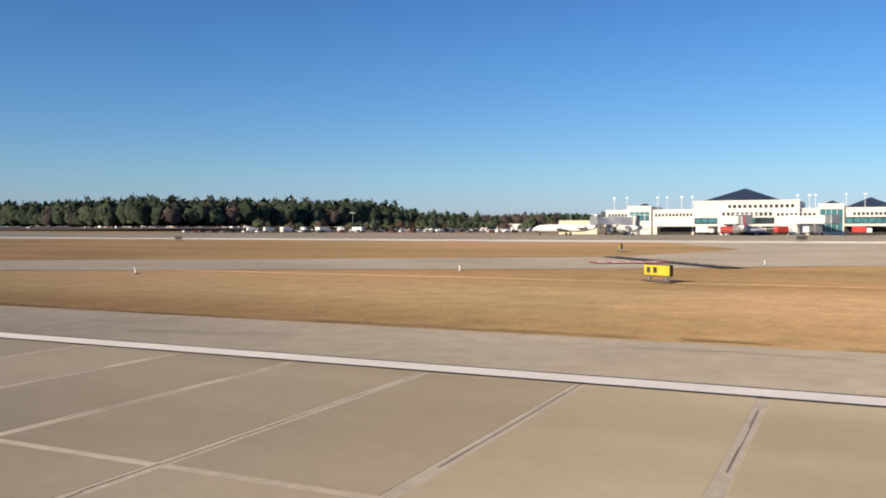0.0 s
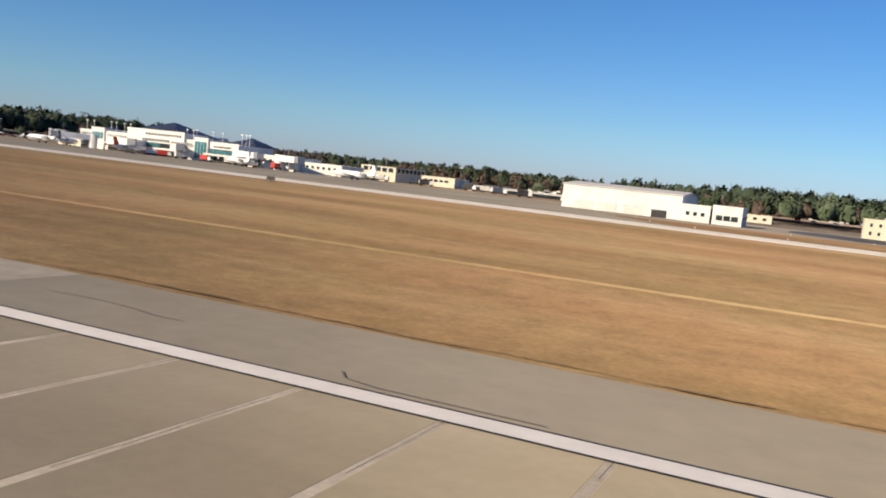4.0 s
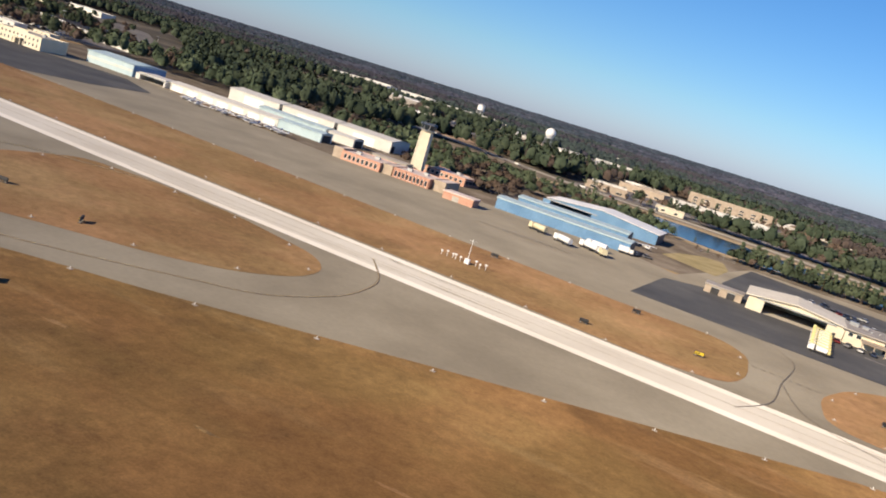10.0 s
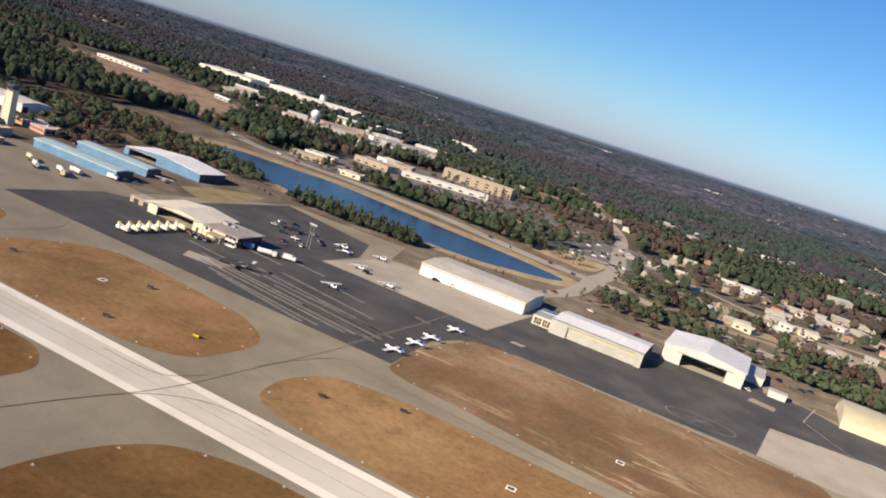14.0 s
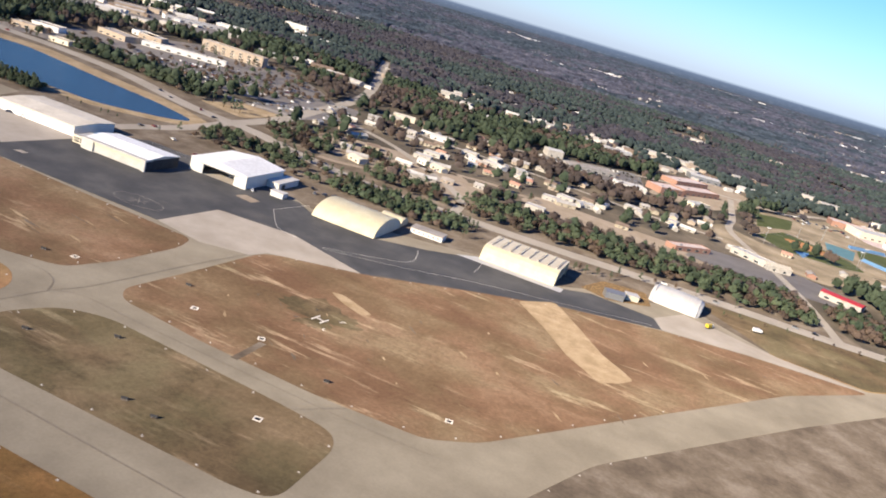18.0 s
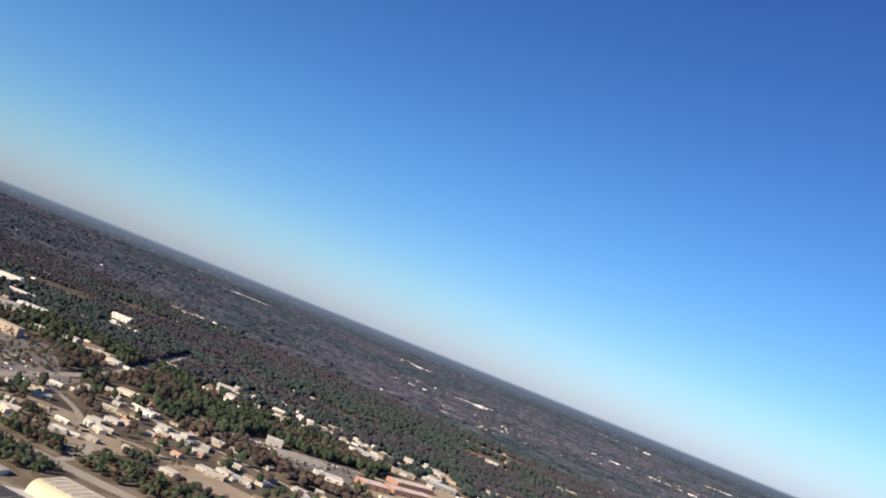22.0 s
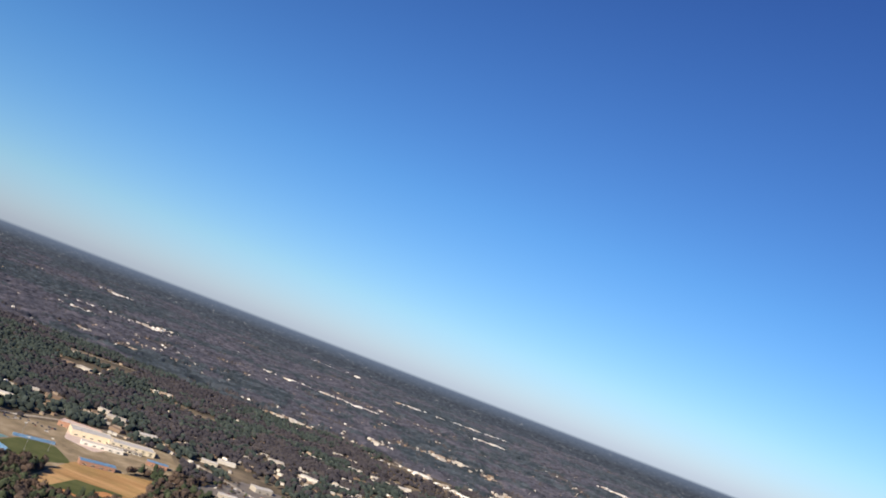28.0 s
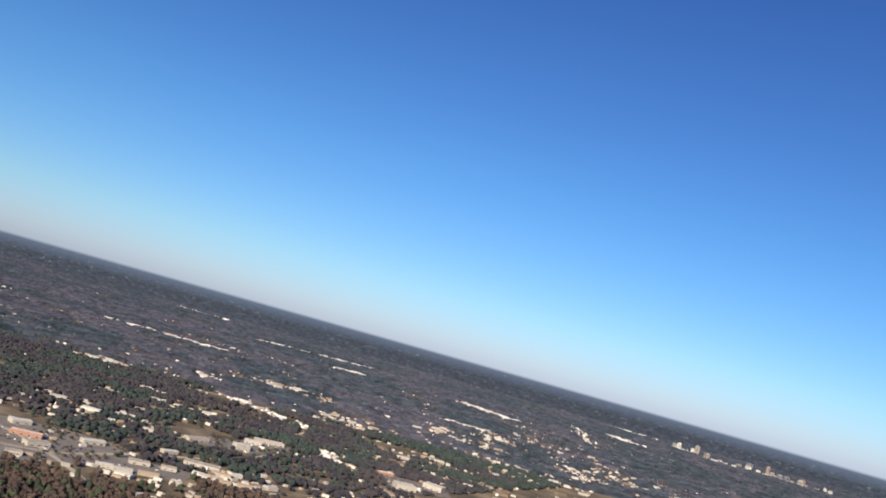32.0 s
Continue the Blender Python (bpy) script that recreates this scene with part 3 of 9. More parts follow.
sheet("concrete_apron_east", [(682, 342), (686, 391), (732, 398), (783, 380), (740, 357), (736, 345), (712, 336)], 0.125, APRON_GREY, "grey concrete apron", "apron")
sheet("concrete_apron_end", [(936, 480), (929, 498), (945, 530), (1003, 512), (1057, 507), (990, 495)], 0.125, APRON_GREY, "grey concrete apron at the field's end", "apron")

sheet("dry_ground", [(90, 470), (330, 468), (470, 440), (560, 425), (700, 440), (880, 480), (1000, 515), (1090, 572), (1050, 640), (760, 600), (560, 660), (350, 664), (190, 660), (110, 672)], 0.055, EARTH_GREY, "pale trampled earth and thin grass behind the hangars", "ground", r=14)
sheet("dry_ground_mid", [(336, 355), (640, 355), (640, 482), (336, 482)], 0.0535, EARTH_GREY, "trampled earth and thin grass round the hangars", "ground")
sheet("dry_ground_west", [(-62, 340), (60, 372), (200, 338), (270, 362), (340, 364), (350, 470), (182, 474), (60, 500), (-62, 530)], 0.053, EARTH_GREY, "trampled earth behind the western hangars", "ground", r=8)

# ---- pond and roads ----
sheet("pond", [(220, 560), (283, 537), (358, 506), (442, 512), (492, 514), (538, 545), (545, 564), (497, 580), (425, 592), (328, 612), (234, 595)], 0.12, WATER, "still blue retention pond", "water", r=14)
sheet("pond_bank", [(190, 560), (280, 525), (358, 492), (442, 498), (500, 502), (550, 535), (562, 570), (500, 598), (425, 612), (328, 634), (220, 615)], 0.09, BANK, "bleached grass bank round the pond", "bank", r=20)
MAIN_ROAD = [(-200, 800), (-58, 760), (60, 728), (124, 703), (202, 662), (262, 651), (311, 652), (365, 648), (415, 640), (466, 622), (517, 606), (576, 600), (634, 579), (703, 564), (781, 570), (826, 573), (892, 582), (956, 592), (1043, 599), (1144, 618), (1300, 660), (1500, 730)]
band("road", MAIN_ROAD, 17, 0.13, ROAD, "grey two-lane perimeter road", "road")

# ---- woods ----
def lump_template(rng, lumps, flat=0.8):
    """A rough core with many small tufts round it: one crown of unit height and width."""
    g = (1 + 5 ** 0.5) / 2
    ico = np.array([(-1, g, 0), (1, g, 0), (-1, -g, 0), (1, -g, 0), (0, -1, g), (0, 1, g), (0, -1, -g), (0, 1, -g), (g, 0, -1), (g, 0, 1), (-g, 0, -1), (-g, 0, 1)]) / (1 + g * g) ** 0.5
    tri = np.array([(0, 11, 5), (0, 5, 1), (0, 1, 7), (0, 7, 10), (0, 10, 11), (1, 5, 9), (5, 11, 4), (11, 10, 2), (10, 7, 6), (7, 1, 8), (3, 9, 4), (3, 4, 2), (3, 2, 6), (3, 6, 8), (3, 8, 9), (4, 9, 5), (2, 4, 11), (6, 2, 10), (8, 6, 7), (9, 8, 1)])
    size = 0.5 if lumps == 1 else 0.42 if lumps < 4 else 0.32
    core = ico * size * rng.uniform(0.75, 1.25, (12, 1)) * [1, 1, flat] + [0, 0, 0.55]
    if lumps == 1:
        return core, tri
    tufts = lumps * 15
    d = rng.normal(size=(tufts, 3))
    d /= np.linalg.norm(d, axis=1)[:, None]
    d[:, 2] = np.abs(d[:, 2]) * 1.25 - 0.35
    reach = 0.44
    if lumps > 3:                                    # a crown of uneven limbs
        limb = rng.normal(size=(5, 3))
        limb /= np.linalg.norm(limb, axis=1)[:, None]
        reach = 0.27 + 0.27 * np.clip((d @ limb.T).max(1), 0, 1)[:, None] ** 2
    c = d * reach * rng.uniform(0.7, 1.15, (tufts, 1)) + [0, 0, 0.55]
    c[:, :2] *= (1.06 - 0.16 * np.clip(c[:, 2:3], 0, 1.1))
    corner = rng.normal(size=(tufts, 3, 3))
    corner -= corner.mean(1)[:, None]
    corner -= d[:, None] * (corner * d[:, None]).sum(-1)[..., None] * 0.7
    corner *= (rng.uniform(0.11, 0.185, (tufts, 1)) / np.linalg.norm(corner, axis=2).max(1)[:, None])[..., None]
    turned = (np.cross(corner[:, 1] - corner[:, 0], corner[:, 2] - corner[:, 0]) * d).sum(1) < 0
    corner[turned] = corner[turned][:, ::-1]
    v = (c[:, None] + corner).reshape(-1, 3)
    return np.concatenate([core, v]), np.concatenate([tri, np.arange(tufts * 3).reshape(-1, 3) + 12])


def woods(name, places, sizes, heights, mat, label, lumps, variants=6, seed=1):
    """Many crowns in one mesh."""
    if not len(places):
        return None
    rng = np.random.default_rng(seed)
    temps = [lump_template(rng, lumps) for _ in range(variants)]
    pick = rng.integers(0, variants, len(places))
    V, F, N, base = [], [], [], 0
    for k, (tv, tf) in enumerate(temps):
        tn = (tv - [0, 0, 0.42]) * [1, 1, 0.9]                  # a crown shades as a rounded whole, its tufts a little askew
        tn /= np.linalg.norm(tn, axis=1)[:, None] + 1e-9
        askew = rng.normal(size=((len(tv) + 2) // 3, 3)).repeat(3, 0)[:len(tv)] * 0.30
        tn = tn + askew
        idx = np.where(pick == k)[0]
        if not len(idx):
            continue
        ang = rng.uniform(0, 2 * np.pi, len(idx))
        c, s = np.cos(ang), np.sin(ang)
        x = tv[None, :, 0] * c[:, None] - tv[None, :, 1] * s[:, None]
        y = tv[None, :, 0] * s[:, None] + tv[None, :, 1] * c[:, None]
        P = np.stack([x * sizes[idx, None] + places[idx, 0, None], y * sizes[idx, None] + places[idx, 1, None], tv[None, :, 2] * heights[idx, None]], -1)
        V.append(P.reshape(-1, 3))
        N.append(np.stack([tn[None, :, 0] * c[:, None] - tn[None, :, 1] * s[:, None], tn[None, :, 0] * s[:, None] + tn[None, :, 1] * c[:, None], np.repeat(tn[None, :, 2], len(idx), 0)], -1).reshape(-1, 3))
        F.append((tf[None] + (np.arange(len(idx)) * len(tv))[:, None, None]).reshape(-1, 3) + base)
        base += len(idx) * len(tv)
    V, F, N = np.concatenate(V), np.concatenate(F), np.concatenate(N)
    me = bpy.data.meshes.new(name)
    me.vertices.add(len(V))
    me.vertices.foreach_set("co", V.ravel())
    me.loops.add(len(F) * 3)
    me.loops.foreach_set("vertex_index", F.ravel().astype(np.int32))
    me.polygons.add(len(F))
    me.polygons.foreach_set("loop_start", np.arange(0, len(F) * 3, 3, dtype=np.int32))
    me.update(calc_edges=True)
    me.normals_split_custom_set_from_vertices(N / np.linalg.norm(N, axis=1)[:, None])
    me.materials.append(mat)
    ob = new(name, me)
    return tagged(ob, label, "woods", kind="stuff")


def canopy(name, y0, y1, columns, growth, seed, label):
    """The closed roof of far woods, crown beside crown, with gaps at clearings, roads and roofs."""
    rng = np.random.default_rng(seed)
    ys = [y0]
    while ys[-1] < y1:
        ys.append(ys[-1] * (1 + growth))
    ys, u = np.array(ys), np.linspace(0, 1, columns)
    left, right = 300 - 1.26 * ys, 1900 + 0.80 * ys
    X = left[:, None] + (right - left)[:, None] * u[None]
    Y = np.repeat(ys[:, None], columns, 1)
    step = ((right - left) / columns)[:, None]
    X = X + rng.uniform(-0.45, 0.45, X.shape) * step
    Y = Y + rng.uniform(-0.45, 0.45, X.shape) * ys[:, None] * growth
    P = np.stack([X.ravel(), Y.ravel()], -1)
    bare = field_noise(P, 420, 9) + 0.5 * field_noise(P, 90, 13) + rng.uniform(-0.05, 0.05, len(P)) < 0.71
    h = 3 + 6 * field_noise(P, 300, 3) + 9 * field_noise(P, 55, 17) + rng.uniform(-1, 1, len(P)) * np.minimum(5.5, 2.5 + P[:, 1] / 1800) - 2.5 * bare
    gap = built_over(P) | (field_noise(P, 240, 5) + rng.uniform(-0.05, 0.05, len(P)) < 0.315)
    for line, wd, _ in ROADS:
        gap |= near_line(P, line, wd / 2 + 5)
    h[gap] = 0.04
    h[:columns] = 0.04                               # the near rim comes down to the ground
    r, c = len(ys), columns
    a = (np.arange(r - 1)[:, None] * c + np.arange(c - 1)[None]).ravel()
    F = np.stack([a, a + 1, a + c + 1, a + c], -1)
    me = bpy.data.meshes.new(name)
    me.vertices.add(len(P))
    me.vertices.foreach_set("co", np.column_stack([P, h]).ravel())
    me.loops.add(len(F) * 4)
    me.loops.foreach_set("vertex_index", F.ravel().astype(np.int32))
    me.polygons.add(len(F))
    me.polygons.foreach_set("loop_start", np.arange(0, len(F) * 4, 4, dtype=np.int32))
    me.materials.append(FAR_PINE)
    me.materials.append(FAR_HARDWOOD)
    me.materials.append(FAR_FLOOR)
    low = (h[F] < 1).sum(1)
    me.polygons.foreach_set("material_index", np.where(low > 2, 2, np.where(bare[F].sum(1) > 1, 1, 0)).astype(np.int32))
    me.update(calc_edges=True)
    return tagged(new(name, me), label, "woods", kind="stuff")


def field_noise(P, size, seed):
    """Smooth noise of 0 to 1 over the plan."""
    rng = np.random.default_rng(seed)
    total = np.zeros(len(P))
    for octave, weight in ((1, 0.55), (2.3, 0.3), (5.1, 0.15)):
        grid = rng.random((64, 64))
        q = P * octave / size + 31.7
        i = np.floor(q).astype(int)
        f = q - i
        f = f * f * (3 - 2 * f)
        a = grid[i[:, 0] % 64, i[:, 1] % 64] * (1 - f[:, 0]) + grid[(i[:, 0] + 1) % 64, i[:, 1] % 64] * f[:, 0]
        b = grid[i[:, 0] % 64, (i[:, 1] + 1) % 64] * (1 - f[:, 0]) + grid[(i[:, 0] + 1) % 64, (i[:, 1] + 1) % 64] * f[:, 0]
        total += weight * (a * (1 - f[:, 1]) + b * f[:, 1])
    return total


def scatter(x0, x1, y0, y1, step, seed):
    rng = np.random.default_rng(seed)
    gx, gy = np.meshgrid(np.arange(x0, x1, step), np.arange(y0, y1, step))
    P = np.stack([gx.ravel(), gy.ravel()], -1)
    return P + rng.uniform(-0.48, 0.48, P.shape) * step, rng


def near_line(P, line, width):
    keep = np.zeros(len(P), bool)
    for a, b in zip(line[:-1], line[1:]):
        a, b = np.array(a, float), np.array(b, float)
        d = b - a
        u = np.clip(((P - a) @ d) / (d @ d), 0, 1)
        keep |= np.linalg.norm(P - a - u[:, None] * d, axis=1) < width
    return keep


def inside(P, poly):
    hit = np.zeros(len(P), bool)
    for (x0, y0), (x1, y1) in zip(poly, poly[1:] + poly[:1]):
        cross = ((y0 > P[:, 1]) != (y1 > P[:, 1]))
        xs = (x1 - x0) * (P[:, 1] - y0) / (y1 - y0 + 1e-9) + x0
        hit ^= cross & (P[:, 0] < xs)
    return hit


FIELD_EDGE = [(-3000, 620), (-1200, 600), (-760, 470), (-700, 640), (-640, 850), (-420, 860), (-300, 810), (-180, 690), (-95, 590), (-50, 520), (60, 462), (84, 556), (92, 640), (120, 672), (180, 652), (345, 662), (560, 655), (700, 590), (1000, 640), (1150, 640), (1500, 780), (1900, 900), (2600, 700), (5000, 300), (5000, -100), (-3000, -100)]
CLEAR = [
    [(225, 655), (300, 672), (420, 690), (500, 740), (522, 860), (480, 905), (395, 985), (275, 985), (235, 800)],
    [(-420, 1290), (-180, 1270), (-60, 1440), (-80, 1510), (-220, 1480), (-420, 1580)],
    [(-300, 920), (-200, 985), (-70, 985), (20, 900), (110, 790), (120, 730), (50, 720), (-5, 697), (-145, 800)],
    [(715, 990), (840, 1110), (870, 980), (760, 925)],
    [(868, 985), (875, 1100), (905, 1275), (960, 1290), (1000, 1170), (940, 1005)],
    [(985, 925), (985, 1120), (1045, 1180), (1110, 1285), (1245, 1335), (1300, 1210), (1215, 1000), (1100, 915)],
    [(1200, 885), (1195, 1060), (1290, 1115), (1315, 960), (1265, 885)],
    [(1325, 1150), (1365, 1335), (1470, 1345), (1560, 1335), (1600, 1255), (1690, 1265), (1680, 1190), (1520, 1125), (1460, 1050), (1400, 1125)],
    [(1635, 1520), (1655, 1605), (1775, 1745), (1845, 1745), (1785, 1600), (1745, 1535)],
    [(2030, 1560), (2030, 1735), (2175, 1735), (2175, 1640)],
    [(785, 700), (790, 740), (925, 742), (1000, 720), (985, 690), (905, 674), (850, 670)],
    [(930, 700), (940, 770), (1030, 800), (1090, 760), (1060, 715)],
    [(505, 690), (556, 700), (575, 790), (548, 870), (508, 850)],
    [(-40, 960), (60, 1130), (190, 1150), (240, 1010), (150, 905), (40, 900)],
    [(560, 640), (600, 700), (690, 740), (740, 700), (735, 640), (660, 620)],
    [(708, 622), (712, 670), (725, 690), (757, 704), (765, 660), (757, 628), (738, 620)],
    [(930, 880), (975, 815), (1050, 792), (1135, 850), (1140, 930), (1090, 915), (1000, 900), (955, 940)],
    [(488, 645), (545, 632), (548, 700), (505, 696)],
]
ROADS = [
    ([(554, 604), (556, 640), (553, 694), (538, 785), (517, 906), (490, 1010), (420, 1200), (300, 1500)], 14, ROAD),
    ([(768, 576), (753, 630), (700, 690), (640, 745), (560, 790)], 8, ROAD),
    ([(230, 722), (338, 716), (424, 692), (466, 701), (508, 703), (550, 716)], 9, ROAD),
    ([(545, 470), (547, 489), (556, 528), (556, 574), (553, 600)], 12, ROAD),
    ([(960, 1160), (966, 1000), (966, 911), (1002, 798), (1030, 700), (1050, 600)], 8, ROAD),
    ([(700, 960), (860, 1110), (956, 1175), (1034, 1190), (1097, 1290), (1240, 1350), (1400, 1250), (1513, 1135), (1600, 1010)], 9, ROAD),
    ([(1300, 1150), (1480, 1160), (1597, 1304), (1730, 1450), (1800, 1620)], 10, ROAD),
    ([(1600, 2420), (1651, 2348), (1859, 2126), (1850, 1981), (1896, 1841), (1950, 1700), (2040, 1500)], 10, ROAD),
    ([(-179, 725), (-100, 722), (110, 708)], 10, ROAD),
    ([(640, 598), (655, 600), (673, 611), (697, 616), (721, 619), (742, 619), (759, 606), (800, 612)], 8, SAND),
    ([(721, 619), (708, 660), (706, 684), (722, 712)], 7, SAND),
    ([(560, 650), (640, 670), (740, 720), (782, 722), (916, 712), (1030, 690)], 9, SAND),
    ([(590, 880), (650, 850), (760, 850), (880, 840), (960, 850)], 7, ROAD),
    ([(300, 1500), (600, 1420), (900, 1600), (1300, 1700), (1640, 1560)], 8, ROAD),
    ([(200, 2000), (700, 2200), (1300, 2300), (1651, 2348)], 9, ROAD),
    ([(860, 4200), (1470, 4110), (2300, 3900), (3200, 4000)], 16, ROAD),
]
HOMES = [(640, 760, 100, 110, 46), (810, 770, 80, 55, 20), (700, 830, 120, 50, 22), (860, 820, 120, 60, 20), (960, 900, 60, 90, 12), (640, 940, 120, 50, 6), (1180, 760, 80, 40, 8), (1100, 830, 80, 50, 14)]


THIN = [(80, 560, 110, 90), (160, 960, 260, 200), (400, 900, 160, 160), (640, 720, 140, 90), (860, 760, 130, 80), (980, 920, 130, 120), (-300, 1350, 200, 160), (1450, 1200, 260, 170), (1700, 1500, 200, 180)]
BUILT = np.zeros((2600, 1500), bool)                # cells of 4 m from (-4000, 400): kept free round and before houses


def keep_free(x, y, rx, ry):
    i, j = int((x + 4000) / 4), int((y - 400) / 4)
    a, b = int(rx / 4) + 1, int(ry / 4) + 1
    BUILT[max(i - a, 0):max(i + a + 1, 0), max(j - b - int(ry * 0.5 / 4) - 3, 0):max(j + b + 1, 0)] = True


def built_over(P):
    i, j = ((P[:, 0] + 4000) / 4).astype(int), ((P[:, 1] - 400) / 4).astype(int)
    ok = (i >= 0) & (j >= 0) & (i < 2600) & (j < 1500)
    return ok & BUILT[np.clip(i, 0, 2599), np.clip(j, 0, 1499)]


def wood_tier(name, x0, x1, y0, y1, step, lumps, size, height, seed, dense):
    P, rng = scatter(x0, x1, y0, y1, step, seed)
    ok = ~inside(P, FIELD_EDGE) & ~built_over(P) & ~near_line(P, MAIN_ROAD, 16)
    for c in CLEAR:
        ok &= ~inside(P, c)
    for line, wd, _ in ROADS:
        ok &= ~near_line(P, line, wd / 2 + 6)
    for hx, hy, rx, ry, _ in HOMES:
        near = ((P[:, 0] - hx) / rx) ** 2 + ((P[:, 1] - hy) / ry) ** 2 < 1.1
        ok &= ~(near & (rng.random(len(P)) < 0.42))
    for hx, hy, rx, ry in THIN:
        near = ((P[:, 0] - hx) / rx) ** 2 + ((P[:, 1] - hy) / ry) ** 2 < 1
        ok &= ~(near & (rng.random(len(P)) < 0.5))
    n = field_noise(P, 260, 5)
    ok &= (n + rng.uniform(-0.12, 0.12, len(P))) > 0.5 - dense
    ok &= (P[:, 0] > -1120 - 1.1 * np.maximum(P[:, 1] - 1200, 0)) & (P[:, 0] < 1800 + 0.72 * np.maximum(P[:, 1] - 1150, 0))
    P = P[ok]
    kind = 0.5 * field_noise(P, 330, 9) + 0.5 * field_noise(P, 120, 31) + rng.uniform(-0.07, 0.07, len(P)) > (0.46 if y1 <= 1200 else 0.50)
    kind |= ((P[:, 0] < 200) & (P[:, 0] > -300) & (P[:, 1] < 900) | (P[:, 0] > 0) & (P[:, 0] < 620) & (P[:, 1] < 760) | (P[:, 0] < -690) & (P[:, 1] < 760)) & (rng.random(len(P)) < 0.85)
    tall = (P[:, 0] < -690) & (P[:, 1] < 760)           # the high old stand west of the terminal
    belt = (P[:, 0] > 760) & (P[:, 1] < 700)           # the lower mixed belt along the perimeter road
    kind &= ~(belt & (rng.random(len(P)) < 0.45))
    east = (P[:, 0] > 1120) & (P[:, 1] < 1300)          # brown hardwoods round the commercial lots
    kind &= ~(east & (rng.random(len(P)) < 0.75))
    s = rng.uniform(*size, len(P)) * np.where(belt, 0.85, np.where(tall, 1.5, 1.0))
    h = rng.uniform(*height, len(P)) * np.where(tall, 1.55, np.where((P[:, 0] < 230) & (P[:, 1] < 800), 1.12, np.where(belt, 0.66, 1.0)))
    woods(name + "_pines", P[kind], s[kind], h[kind], PINE if y0 < 1000 else HAZED_PINE, "dark green pine woods", lumps, seed=seed)
    woods(name + "_bare_trees", P[~kind], s[~kind] * 1.05, h[~kind] * 0.85, BARE if y0 < 1000 else HAZED_TWIGS, "leafless brown winter woods", lumps, seed=seed + 1)
    return len(P)



# ---- runway and taxiway surfaces ----
runway_slabs = thing("runway_concrete", "buff concrete runway slabs with sealed joints", "runway", 0, 0, kind="structure")
sheet("joint_bed", [(-2400, -21.6), (1500, -21.6), (1500, 21.6), (-2400, 21.6)], 0.104, SEAM, "", parent=runway_slabs)
SLAB_X, SLAB_Y, SLAB_AT = 4.558, 10.8, 1.81       # pitch of the joints along and across, and where they begin
lx, ly, g = SLAB_X - 0.30, SLAB_Y - 0.22, 0.03
slab_mesh = mesh_from("slab", [(g, g, 0.112), (lx - g, g, 0.112), (lx - g, ly - g, 0.112), (g, ly - g, 0.112), (0, 0, 0.1045), (lx, 0, 0.1045), (lx, ly, 0.104), (0, ly, 0.1045)],
                      [(0, 1, 2, 3), (4, 5, 1, 0), (5, 6, 2, 1), (6, 7, 3, 2), (7, 4, 0, 3)])
slab_mesh.materials.append(RUNWAY)
sv, sf = [], []
for i in range(-80, 240):
    for j in range(-2, 2):
        x, y = i * SLAB_X + SLAB_AT, j * SLAB_Y
        if -83 <= i < 14 and j >= 0:
            ob = new("slab", slab_mesh)
            ob.location, ob.parent = (x, y, 0), runway_slabs
        else:
            b = len(sv)
            sv += [(x, y, 0.111), (x + lx, y, 0.111), (x + lx, y + ly, 0.111), (x, y + ly, 0.111)]
            sf.append((b, b + 1, b + 2, b + 3))
rest = piece("slabs_far", sv, sf, RUNWAY, runway_slabs)
rest["kind"] = "stuff"
jv, jf = [], []
joint_rng = random.Random(8)
for i in range(-80, 60):                           # the sealant runs a little crooked down the middle of each joint
    x = i * SLAB_X + SLAB_AT - 0.15
    for q in range(12):
        y0, y1 = q * 1.8, q * 1.8 + 1.8
        if joint_rng.random() < 0.75:
            w0, o = joint_rng.uniform(0.010, 0.026), joint_rng.uniform(-0.03, 0.03)
            jf.append(tuple(len(jv) + k for k in range(4)))
            jv += [(x + o - w0, y0, 0.108), (x + o + w0, y0, 0.108), (x + o + w0, y1, 0.108), (x + o - w0, y1, 0.108)]
sealant = piece("joint_sealant", jv, jf, WORN_JOINT, runway_slabs, "dark crooked joint sealant")
sealant["kind"] = "stuff"
for side in (-1, 1):
    for off, wd, mt, nm in ((21.82, 1.02, WHITE_PAINT, "runway_edge_line"), (21.23, 0.13, BLACK_PAINT, "runway_edge_border"), (22.41, 0.13, BLACK_PAINT, "runway_edge_border")):
        band(nm, [(-2400, side * off), (1500, side * off)], wd, 0.140, mt, "continuous white runway edge line" if mt is WHITE_PAINT else "thin black border of the edge line", "marking")
for off, wd in ((22.62, 0.16), (23.05, 0.14), (23.40, 0.20), (23.62, 0.10)):
    band("shoulder_crack", [(-14, off - 0.2), (10, off + 0.05), (25, off + 0.15), (40, off + 0.5), (58, off + 0.9)], wd, 0.135, JOINT, "dark sealed crack along the shoulder", "marking")
crack_rng = random.Random(17)
for k in range(34):
    x, y = -420 + k * 16 + crack_rng.uniform(-6, 6), crack_rng.uniform(23.2, 29)
    lead = crack_rng.uniform(-0.3, 0.3) if k % 3 else crack_rng.uniform(-1.0, 1.0)
    pts = [(x, y)]
    for q in range(7):
        pts.append((pts[-1][0] + crack_rng.uniform(0.5, 1.6), min(30.2, max(22.9, pts[-1][1] + lead * 0.6 + crack_rng.uniform(-0.25, 0.25)))))
    band("shoulder_crack", pts, crack_rng.uniform(0.03, 0.07), 0.136, JOINT, "fine dark crack in the shoulder asphalt", "marking", curved=False)
